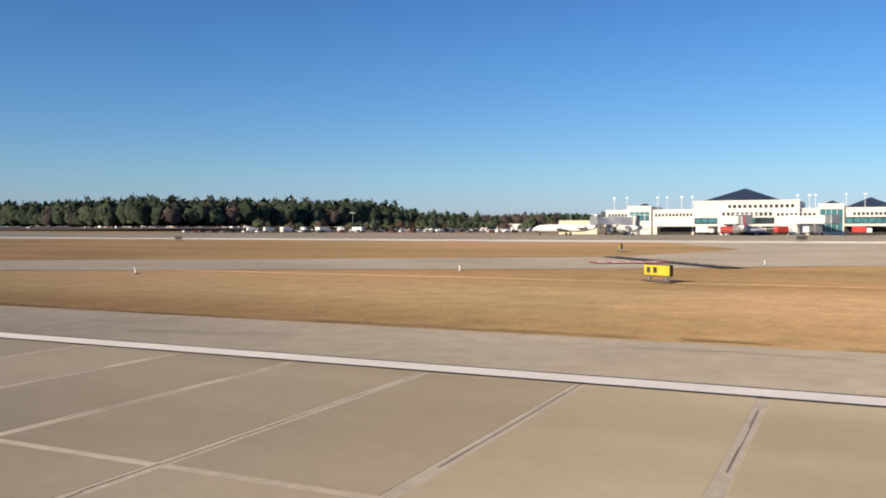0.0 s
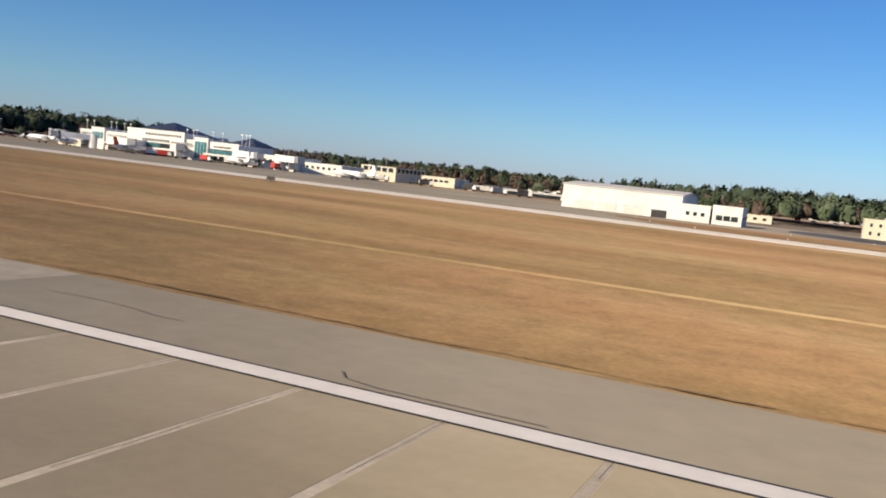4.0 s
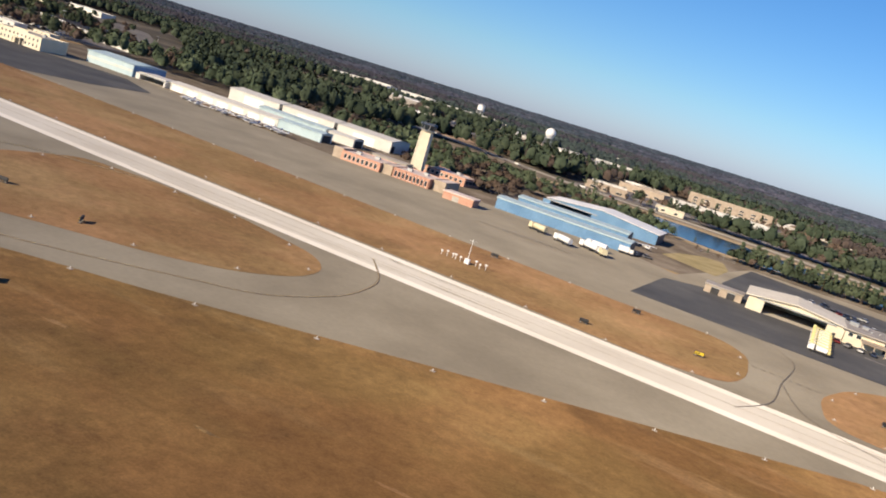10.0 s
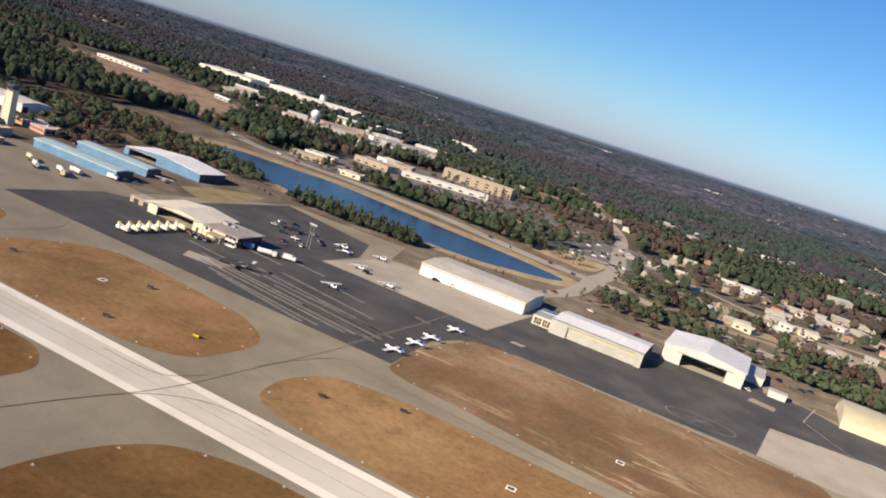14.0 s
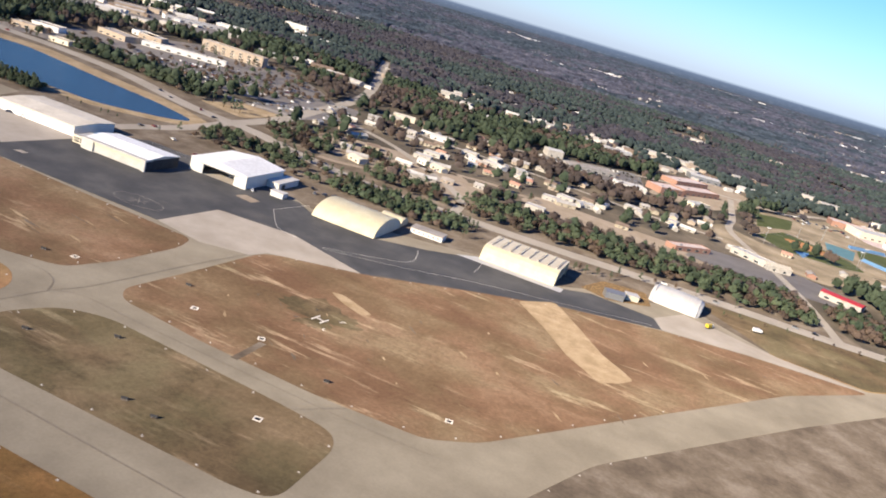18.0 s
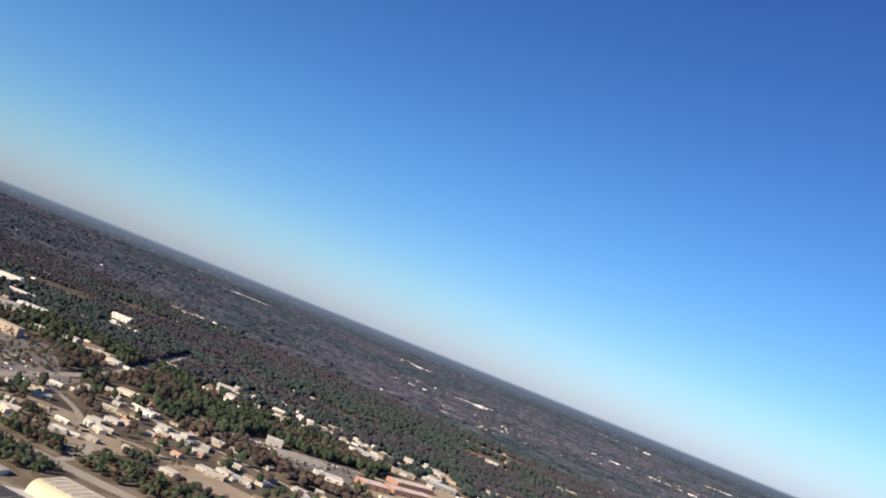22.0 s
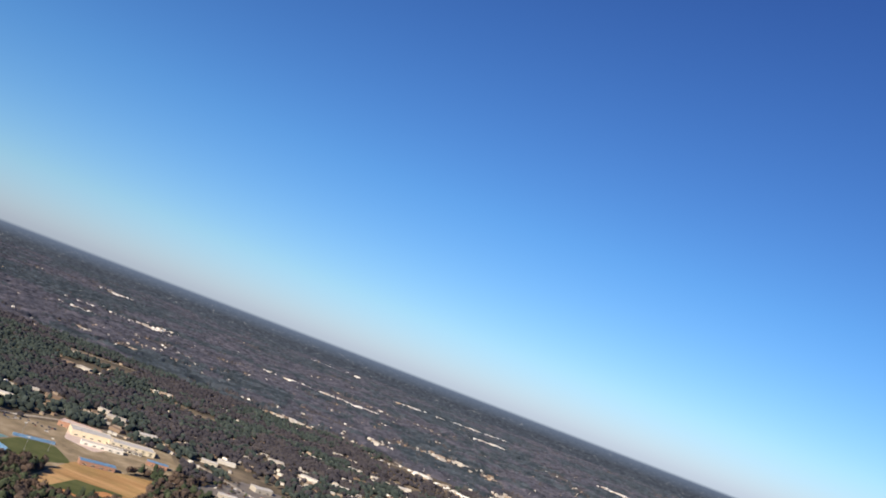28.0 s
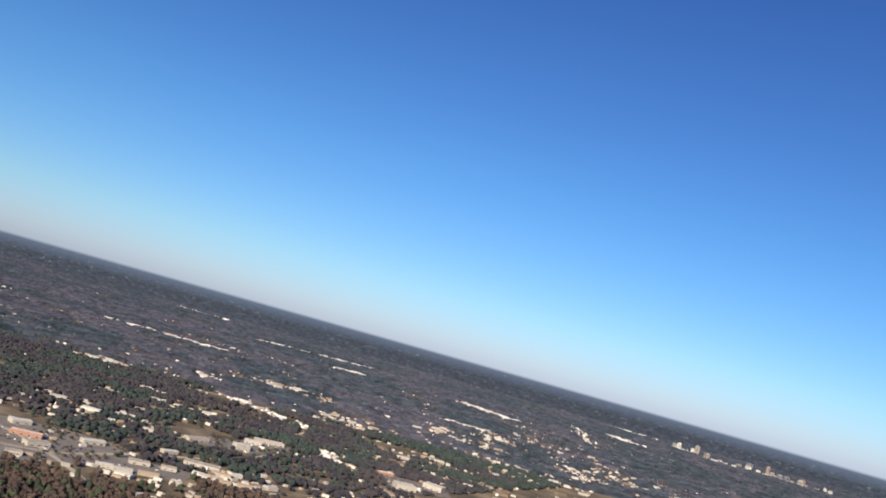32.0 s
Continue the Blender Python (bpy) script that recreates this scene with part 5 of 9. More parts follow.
def make_sign(x, y, turn, w, mat, label, tall=0.85):
    top = thing("airfield_sign", label, "airfield sign", x, y, 0.12, turn, group="airfield guidance signs")
    part("slab", boxes((-w / 2 - 0.1, -0.35, 0, w / 2 + 0.1, 0.35, 0.1)), EARTH_GREY, top)
    for sx in (-1, 1):
        part("leg", boxes((sx * w * 0.32 - 0.06, -0.08, 0.1, sx * w * 0.32 + 0.06, 0.08, 0.4)), STEEL, top)
    part("housing", boxes((-w / 2, -0.16, 0.4, w / 2, 0.16, 0.4 + tall), bevel=0.04), DARK, top)
    part("face", boxes((-w / 2 + 0.07, -0.19, 0.46, w / 2 - 0.07, -0.165, 0.34 + tall)), mat, top)
    n = max(2, int(w / 0.7))
    for k in range(n if mat is YELLOW_METAL else 0):
        if k % 3 != 2:
            u = -w / 2 + 0.3 + k * (w - 0.6) / n
            part("lettering_bar", boxes((u, -0.205, 0.62, u + 0.34, -0.192, 0.2 + tall)), BLACK_PAINT if mat is YELLOW_METAL else YELLOW_METAL, top)
    return top


sign_y = make_sign(243.5, 117.5, 15, 2.5, YELLOW_METAL, "yellow airfield sign with black marks")
sign_k = make_sign(240.5, 126, 13, 2.3, DARK, "plain black airfield sign on a slab")
for x, y, a, k in ((206, 93.5, 22, 0), (265.7, 123, -60, 0), (272.2, 78.8, -48, 0), (287.5, 84.4, -51, 1), (378.6, 214.6, 13, 0), (422.9, 215.1, 30, 1), (312, 243, 20, 1), (351, 202, 20, 1), (358, 239, 20, 1), (467, 237, 20, 1), (482, 200, 20, 1), (506, 215, 7, 0),
                   (451, 154, 20, 1), (451, 80, 20, 1), (555, 215, 20, 1), (576, 231, 20, 1), (692, 204, 20, 0), (685, 262, 20, 1), (676, 191, 20, 1), (735, 202, 20, 1), (758, 222, 20, 1), (743, 285, 20, 1), (788, 190, 20, 1), (801, 188, 20, 1), (828, 255, 20, 1),
                   (75, 165, 10, 1), (26, 216, 10, 1), (32, 238, 10, 0), (122, 210, 10, 1), (83, 239, 10, 1), (-249.6, 62, 78, 0), (-277, 162, 0, 1), (-214, 101, 10, 0), (-470, 182, 0, 1), (-314.7, 62.5, -30, 0), (-334, 129, -70, 0), (-142, 66, 10, 1),
                   (-313, 214, 0, 1), (0.8, 37, 80, 1), (7.6, 37, 80, 0), (-153, 176, 0, 1)):
    copy_thing((sign_y, sign_k)[k], pose(x, y, 0.12, 0, 0, a))

# weather sensor mast with its row of short posts
wx = thing("weather_station", "white weather mast with short sensor posts", "weather mast", 312, 219, 0.12)
wx.scale = (0.8, 0.8, 0.8)
part("mast", tube((0, 0, 0), (0, 0, 9), 0.14, 0.06), WHITE_ENAMEL, wx)
part("cabinet", boxes((-0.9, -0.6, 0, 0.9, 0.6, 1.8), bevel=0.05), WHITE_ENAMEL, wx)
part("crossarm", boxes((-1.2, -0.05, 8.2, 1.2, 0.05, 8.3)), WHITE_ENAMEL, wx)
for k, x in enumerate((-10, -8, -6, -4.5, -2.8, 3, 5, 7)):
    post = part("sensor_post", tube((x, 0.6 * (k % 3), 0), (x, 0.6 * (k % 3), 1.3 + 0.4 * (k % 2)), 0.12, 0.1), WHITE_ENAMEL, wx)
    part("sensor_head", boxes((x - 0.4, 0.6 * (k % 3) - 0.3, 1.2 + 0.4 * (k % 2), x + 0.4, 0.6 * (k % 3) + 0.3, 1.7 + 0.4 * (k % 2)), bevel=0.05), WHITE_ENAMEL, post)

# ---- building kit ----
box_meshes = {}


def shared_box(name, sx, sy, sz, mat):
    """A mesh box on its base, shared by alike pieces."""
    key = (name, round(sx, 2), round(sy, 2), round(sz, 2), mat.name)
    if key not in box_meshes:
        me = bpy.data.meshes.new(name)
        bm = boxes((-sx / 2, -sy / 2, 0, sx / 2, sy / 2, sz))
        bmesh.ops.recalc_face_normals(bm, faces=bm.faces)
        bm.to_mesh(me)
        bm.free()
        me.materials.append(mat)
        box_meshes[key] = me
    return box_meshes[key]


def put_box(name, sx, sy, sz, mat, at, parent, turn=0.0):
    ob = new(name, shared_box(name, sx, sy, sz, mat))
    ob.parent = parent
    ob.matrix_basis = pose(*at, 0, 0, turn)
    return ob


def on_side(side, w, d, u, out):
    """The place and turn of a piece that sits on a wall: u along it, out in front of it."""
    return {"S": ((u, -out), 0), "N": ((u, d + out), 180), "E": ((w + out, u), 90), "W": ((-out, u), -90)}[side]


def building(name, label, category, x, y, w, d, h, wall, roof, shape="flat", rise=0.0, turn=0.0, windows=(), doors=(), opening=None, over=0.4, group="", parapet=0.5, units=0):
    """A building with its front on y = 0, w wide and d deep. windows: (side, from, to, how many, sill, head, glass, breadth); doors: (side, middle, breadth, height, material);
    opening: (from, to, height) of an open hangar front."""
    top = thing(name, label, category, x, y, 0.06, turn, group=group)
    t = 0.35
    if shape == "arch":
        n = 16
        arc = [(d / 2 - d / 2 * math.cos(math.pi * k / n), rise * math.sin(math.pi * k / n)) for k in range(n + 1)]
        inner = [(d / 2 - (d / 2 - t) * math.cos(math.pi * k / n), (rise - t) * math.sin(math.pi * k / n)) for k in range(n + 1)]
        part("barrel_roof", prism(arc + inner[::-1], "x", 0, w), roof, top)
        end = [(d / 2 - (d / 2 - t) * math.cos(math.pi * k / n), (rise - t) * math.sin(math.pi * k / n)) for k in range(n + 1)]
        part("end_wall", prism(end, "x", w - 0.5, w - 0.2), wall, top)
        part("end_wall", prism(end, "x", 0.6, 0.9), wall, top)
    else:
        rows = [(0, d - t, 0, w, d, h), (0, 0, 0, t, d - t, h), (w - t, 0, 0, w, d - t, h)]
        if opening:
            a, b, oh = opening
            rows += [(t, 0, 0, a, t, h), (b, 0, 0, w - t, t, h), (a, 0, oh, b, t, h)]
        else:
            rows.append((t, 0, 0, w - t, t, h))
        part("wall", boxes(*rows), wall, top)
        if opening:
            part("floor", boxes((t, t, 0, w - t, d - t, 0.09)), APRON_GREY, top)
            part("open_door_leaf", boxes((a - 0.2 - (b - a) * 0.18, -0.35, 0, a - 0.2, -0.05, oh)), wall, top)
            part("door_track", boxes((a - 3, -0.4, oh, b + 3, -0.02, oh + 0.5)), STEEL, top)
    if shape == "flat":
        part("roof", boxes((t, t, h - 0.25, w - t, d - t, h + 0.05)), roof, top)
        part("parapet", boxes((-0.08, -0.08, h, w + 0.08, t, h + parapet), (-0.08, d - t, h, w + 0.08, d + 0.08, h + parapet), (-0.08, t, h, t, d - t, h + parapet), (w - t, t, h, w + 0.08, d - t, h + parapet)), wall, top)
    elif shape == "slab":
        part("roof", boxes((-over, -over, h, w + over, d + over, h + 0.45), bevel=0.08), roof, top)
    elif shape == "gable_x":
        part("gable_wall", prism([(0.02, h), (d - 0.02, h), (d / 2, h + rise)], "x", 0.02, w - 0.02), wall, top)
        for s in (0, 1):
            y0, y1 = (-over, d / 2) if s == 0 else (d + over, d / 2)
            z0 = h - rise * over / (d / 2)
            part("roof_slope", prism([(y0, z0 + 0.02), (y1, h + rise + 0.02), (y1, h + rise + 0.3), (y0, z0 + 0.3)], "x", -over, w + over), roof, top)
    elif shape == "gable_y":
        part("gable_wall", prism([(0.02, h), (w - 0.02, h), (w / 2, h + rise)], "y", 0.02, d - 0.02), wall, top)
        for s in (0, 1):
            x0, x1 = (-over, w / 2) if s == 0 else (w + over, w / 2)
            z0 = h - rise * over / (w / 2)
            part("roof_slope", prism([(x0, z0 + 0.02), (x1, h + rise + 0.02), (x1, h + rise + 0.3), (x0, z0 + 0.3)], "y", -over, d + over), roof, top)
    elif shape == "hip":
        bm = bmesh.new()
        base = [bm.verts.new(v) for v in ((-over, -over, h), (w + over, -over, h), (w + over, d + over, h), (-over, d + over, h))]
        if w >= d:
            rid = [bm.verts.new((d / 2, d / 2, h + rise)), bm.verts.new((w - d / 2, d / 2, h + rise))] if w > d * 1.05 else [bm.verts.new((w / 2, d / 2, h + rise))] * 2
        else:
            rid = [bm.verts.new((w / 2, d / 2, h + rise))] * 2
        for f in ((base[0], base[1], rid[1], rid[0]), (base[1], base[2], rid[1]), (base[2], base[3], rid[0], rid[1]), (base[3], base[0], rid[0])):
            bm.faces.new(list(dict.fromkeys(f)))
        bm.faces.new(base[::-1])
        part("hipped_roof", bm, roof, top)
    for side, u0, u1, n, z0, z1, mat, wd in windows:
        for k in range(n):
            u = u0 + (u1 - u0) * (k + 0.5) / n
            (px, py), a = on_side(side, w, d, u, 0.03)
            win = put_box("window", wd + 0.24, 0.1, z1 - z0 + 0.24, WHITE_WALL if mat is not TEAL_GLASS else STEEL, (px, py, z0 - 0.12), top, a)
            put_box("pane", wd, 0.06, z1 - z0, mat, (0, -0.06, 0.12), win)
    for side, u, wd, dh, mat in doors:
        (px, py), a = on_side(side, w, d, u, 0.04)
        dr = put_box("door", wd, 0.16, dh, mat, (px, py, 0), top, a)
        if dh > 2.3:
            put_box("door_frame", wd + 0.3, 0.08, 0.25, STEEL, (0, -0.02, dh), dr)
    for k in range(units):
        ux, uy = 3 + (w - 8) * ((k * 0.618 + 0.2) % 1), 3 + max(d - 8, 1) * ((k * 0.414 + 0.3) % 1)
        put_box("roof_unit", 2.2, 1.6, 1.2, STEEL, (ux, uy, h), top)
    return top


# ---- terminal ----
term = thing("terminal_building", "white airport terminal with dark blue pyramid roofs", "terminal", -391, 335, 0.06)
TERM_BLOCKS = [("west_wing", (0, 0, 0, 34, 26, 9.3)), ("west_tower", (9, -1.0, 0, 18, 20, 10.8)), ("central_block", (34, -1.5, 0, 71, 32, 12.4)), ("link_block", (71, 0, 0, 77, 26, 9.3)),
               ("east_tower", (77, -1.2, 0, 85.5, 20, 10.8)), ("east_wing", (85.5, 0, 0, 103, 28, 9.4)), ("end_block", (103, 4, 0, 109, 28, 6.5))]
for nm, row in TERM_BLOCKS:
    blk = part(nm, boxes(row, bevel=0.12), WHITE_WALL, term)
    x0, y0, z0, x1, y1, z1 = row
    part("parapet_cap", boxes((x0 - 0.15, y0 - 0.15, z1 - 0.3, x1 + 0.15, y0 + 0.5, z1 + 0.35)), WHITE_WALL, blk)


def pyramid(x0, y0, x1, y1, z, rise, parent):
    bm = bmesh.new()
    b = [bm.verts.new(v) for v in ((x0, y0, z), (x1, y0, z), (x1, y1, z), (x0, y1, z))]
    a = bm.verts.new(((x0 + x1) / 2, (y0 + y1) / 2, z + rise))
    for k in range(4):
        bm.faces.new((b[k], b[(k + 1) % 4], a))
    bm.faces.new(b[::-1])
    return part("pyramid_roof", bm, DARK_ROOF, parent, "dark blue metal pyramid roof")


pyramid(36.5, 0.5, 65, 27, 12.5, 5.2, term)
pyramid(78, 2, 85, 9, 10.8, 1.6, term)
pyramid(10.5, 4, 17, 11, 10.8, 1.5, term)
pyramid(84, 12, 104, 32, 9.4, 4.4, term)


def term_windows(u0, u1, n, z0, z1, mat, wd, y):
    for k in range(n):
        u = u0 + (u1 - u0) * (k + 0.5) / n
        fr = put_box("window", wd + 0.2, 0.12, z1 - z0 + 0.2, WHITE_WALL, (u, y - 0.04, z0 - 0.1), term)
        put_box("pane", wd, 0.08, z1 - z0, mat, (0, -0.05, 0.1), fr)


term_windows(0.8, 8.6, 6, 7.0, 8.1, GLASS, 0.8, 0)
term_windows(19, 33.5, 11, 7.0, 8.1, GLASS, 0.8, 0)
term_windows(46, 69.5, 13, 9.9, 11.1, GLASS, 1.1, -1.5)
term_windows(44, 62, 11, 7.0, 8.3, GLASS, 1.1, -1.5)
term_windows(63, 76.5, 9, 6.9, 7.9, GLASS, 0.9, -1.5)
term_windows(88, 99, 8, 7.0, 8.0, GLASS, 0.9, 0)
term_windows(9.6, 17.4, 4, 5.4, 8.8, TEAL_GLASS, 1.7, -1.0)
term_windows(77.6, 85, 4, 1.2, 9.2, TEAL_GLASS, 1.7, -1.2)
term_windows(34.6, 56, 9, 4.6, 6.2, TEAL_GLASS, 2.1, -1.5)
term_windows(86, 102.5, 7, 4.3, 5.9, TEAL_GLASS, 2.1, 0)
for x0, x1, y0 in ((34.3, 62.5, -1.6), (86, 102.6, -0.1), (0.6, 8.6, -0.1)):
    part("glass_band", boxes((x0, y0, 3.95, x1, y0 + 0.05, 6.35)), GLASS, term, "dark ribbon of glass")
# flat dark panels stand for the shade in the bays below each canopy
for x0, x1 in ((34, 56), (57, 70), (86, 103), (1, 8), (20, 33)):
    part("bay_shade_panel", boxes((x0, -1.62 if 34 <= x0 < 71 else -0.06, 0, x1, -1.4 if 34 <= x0 < 71 else 0.1, 2.9)), DARK, term, "dark panel for the shaded service bay")
    part("canopy", boxes((x0 - 0.5, -4.2, 3.1, x1 + 0.5, -1.6 if 34 <= x0 < 71 else -0.1, 4.0), bevel=0.1), WHITE_WALL, term)
for x in (3, 8, 20, 23.5, 29, 33, 70, 74, 76, 86, 92, 103.5, 106, 108):
    pole = part("roof_mast", tube((x, 1.5, 9.2), (x, 1.5, 14.2), 0.12, 0.08, 6), WHITE_ENAMEL, term)
    part("flood_head", boxes((x - 0.5, 1.2, 14.2, x + 0.5, 1.8, 14.6)), WHITE_ENAMEL, pole)

building("concourse", "low white concourse with flat roof", "concourse", -281, 333, 27, 22, 6.0, WHITE_WALL, WHITE_ROOF, windows=(("S", 2, 25, 7, 3.2, 4.6, GLASS, 1.6),), doors=(("S", 6, 4, 3, DARK), ("S", 18, 4, 3, DARK)))
building("concourse", "low white concourse with flat roof", "concourse", -254, 338, 22, 20, 4.6, WHITE_WALL, WHITE_ROOF, windows=(("S", 2, 20, 6, 2.4, 3.6, GLASS, 1.4),))
building("service_building", "cream service block beside the terminal", "building", -412, 340, 16, 14, 5.2, CREAM, GREY_ROOF, windows=(("S", 2, 14, 4, 2.2, 3.4, GLASS, 1.3),))
building("gate_building", "cream two-storey gate building with dark windows", "building", -237, 364, 19, 32, 6.4, CREAM, GREY_ROOF, windows=(("S", 1, 18, 5, 4.4, 6.4, GLASS, 2.6), ("E", 1, 31, 7, 4.4, 6.4, GLASS, 3.2)), doors=(("S", 7, 5, 3.2, DARK),))
building("gate_building", "cream low gate building with dark windows", "building", -214, 384, 18, 18, 4.2, CREAM, GREY_ROOF, windows=(("S", 1, 15, 5, 2.2, 3.4, GLASS, 2.0),))
building("trailer_canopy", "long low white canopy over parked trailers", "canopy", -190, 392, 46, 9, 2.2, WHITE_WALL, WHITE_ROOF, shape="slab", opening=(0.6, 45.4, 1.9))
building("covered_walk", "white covered walk on slender posts", "canopy", -252, 356, 14, 5, 4.0, WHITE_WALL, WHITE_ROOF, shape="slab", opening=(0.6, 13.4, 3.2))
for x, y, w, d, h, mt, lb in ((-128, 372, 18, 10, 3.4, WHITE_WALL, "low white rental office"), (-98, 398, 22, 10, 3.6, WHITE_METAL, "white metal service shed"), (-66, 404, 14, 8, 3.2, CREAM, "small cream service hut")):
    building("service_shed", lb, "shed", x, y, w, d, h, mt, WHITE_ROOF, windows=(("S", 1, w - 1, 3, 1.2, 2.4, GLASS, 1.6),), parapet=0.3)


def jet_bridge(x, y, turn, length):
    top = thing("jet_bridge", "white covered passenger bridge on wheeled column", "jet bridge", x, y, 0.06, turn, group="passenger bridges")
    part("tunnel", boxes((0, -1.5, 4.0, length, 1.5, 6.9), bevel=0.15), WHITE_ENAMEL, top)
    part("rotunda", tube((0, 0, 0), (0, 0, 7.1), 2.2, 2.2, 12), WHITE_ENAMEL, top)
    part("cab", boxes((length, -2.0, 3.9, length + 3.2, 2.0, 7.1), bevel=0.2), STEEL, top)
    part("column", boxes((length * 0.7 - 0.5, -1.4, 0.9, length * 0.7 + 0.5, 1.4, 4.0)), STEEL, top)
    for s in (-1, 1):
        part("wheel", tube((length * 0.7, s * 1.6 - 0.25, 0.5), (length * 0.7, s * 1.6 + 0.25, 0.5), 0.5, 0.5, 12), RUBBER, top)
    return top


jet_bridge(-287, 333, -24, 19)
jet_bridge(-346, 332.5, -60, 17)
jet_bridge(-322, 333, -48, 18)
jet_bridge(-380, 333.5, -120, 18)
jet_bridge(-262, 332, -28, 18)


# ---- aircraft ----
def airliner(x, y, turn, label, s=1.0, belly=WHITE_ENAMEL, fin_mat=DARK_ROOF):
    top = thing("parked_airliner", label, "airliner", x, y, 0.10, turn)
    bm = bmesh.new()
    ring_at = [(-15, 0.25, 3.2), (-13, 0.9, 3.0), (-9, 1.45, 2.75), (-2, 1.6, 2.7), (7, 1.6, 2.7), (11, 1.45, 2.65), (13.5, 0.95, 2.5), (14.8, 0.3, 2.35)]
    prev = None
    for px, r, z in ring_at:
        rg = [bm.verts.new((px * s, r * s * math.cos(a), (z + r * math.sin(a)) * s)) for a in [2 * math.pi * k / 14 for k in range(14)]]
        if prev:
            for k in range(14):
                bm.faces.new((prev[k], prev[(k + 1) % 14], rg[(k + 1) % 14], rg[k]))
        else:
            bm.faces.new(rg[::-1])
        prev = rg
    bm.faces.new(prev)
    part("fuselage", bm, belly, top)
    for side in (-1, 1):
        bm = bmesh.new()
        a = [(2.5, 1.2, 1.75), (-2.5, 1.2, 1.75), (-5.2, 12.5, 2.7), (-3.6, 12.5, 2.7)]
        lo = [bm.verts.new((px * s, side * py * s, pz * s)) for px, py, pz in a]
        hi = [bm.verts.new((px * s, side * py * s, (pz + (0.45 if k < 2 else 0.15)) * s)) for k, (px, py, pz) in enumerate(a)]
        bm.faces.new(lo)
        bm.faces.new(hi[::-1])
        for k in range(4):
            bm.faces.new((lo[k], lo[(k + 1) % 4], hi[(k + 1) % 4], hi[k]))
        wing = part("wing", bm, STEEL, top)
        part("winglet", prism([(-5.3 * s, 2.7 * s), (-3.6 * s, 2.7 * s), (-5.0 * s, 4.0 * s), (-5.6 * s, 4.0 * s)], "y", side * 12.4 * s, side * 12.55 * s), fin_mat, wing)
        eng = part("engine", tube((-11.0 * s, side * 2.4 * s, 3.2 * s), (-7.6 * s, side * 2.4 * s, 3.2 * s), 0.6 * s, 0.75 * s, 12), STEEL, top)
        part("engine_inlet", tube((-7.62 * s, side * 2.4 * s, 3.2 * s), (-7.55 * s, side * 2.4 * s, 3.2 * s), 0.62 * s, 0.62 * s, 12), DARK, eng)
        part("main_wheel", tube((-1.8 * s, side * 1.9 * s - 0.2, 0.5 * s), (-1.8 * s, side * 1.9 * s + 0.2, 0.5 * s), 0.5 * s, 0.5 * s, 12), RUBBER, top)
        part("gear_leg", tube((-1.8 * s, side * 1.9 * s, 0.5 * s), (-1.8 * s, side * 1.7 * s, 1.9 * s), 0.12 * s, 0.12 * s, 6), STEEL, top)
        for k in range(9):
            put_box("cabin_window", 0.3 * s, 0.06, 0.38 * s, GLASS, ((9.5 - k * 1.8) * s, side * 1.56 * s, 2.95 * s), top)
    part("fin", prism([(-15.2 * s, 3.2 * s), (-11.2 * s, 3.9 * s), (-14.0 * s, 8.0 * s), (-16.6 * s, 8.0 * s)], "y", -0.15 * s, 0.15 * s), fin_mat, top)
    part("tailplane", boxes((-17.2 * s, -4.4 * s, 7.95 * s, -14.6 * s, 4.4 * s, 8.15 * s)), WHITE_ENAMEL, top)
    part("windscreen", boxes((12.6 * s, -0.75 * s, 2.95 * s, 13.5 * s, 0.75 * s, 3.3 * s), bevel=0.05), GLASS, top)
    part("nose_wheel", tube((11.5 * s, -0.2, 0.4 * s), (11.5 * s, 0.2, 0.4 * s), 0.4 * s, 0.4 * s, 10), RUBBER, top)
    part("nose_leg", tube((11.5 * s, 0, 0.4 * s), (11.5 * s, 0, 1.5 * s), 0.1 * s, 0.1 * s, 6), STEEL, top)
    return top


airliner(-404, 322, 168, "white regional jet parked at the gate", 0.95, fin_mat=WHITE_ENAMEL)
airliner(-378, 316, 120, "white regional jet beside the terminal", 0.9)
airliner(-338, 318, 100, "pale grey regional jet at the terminal gate", 0.9, fin_mat=RED_METAL)
airliner(-273, 316, 150, "white regional jet with long body at gate", 0.85, fin_mat=WHITE_ENAMEL)
airliner(-213, 316, 165, "white regional jet parked on the apron", 0.85, fin_mat=WHITE_ENAMEL)


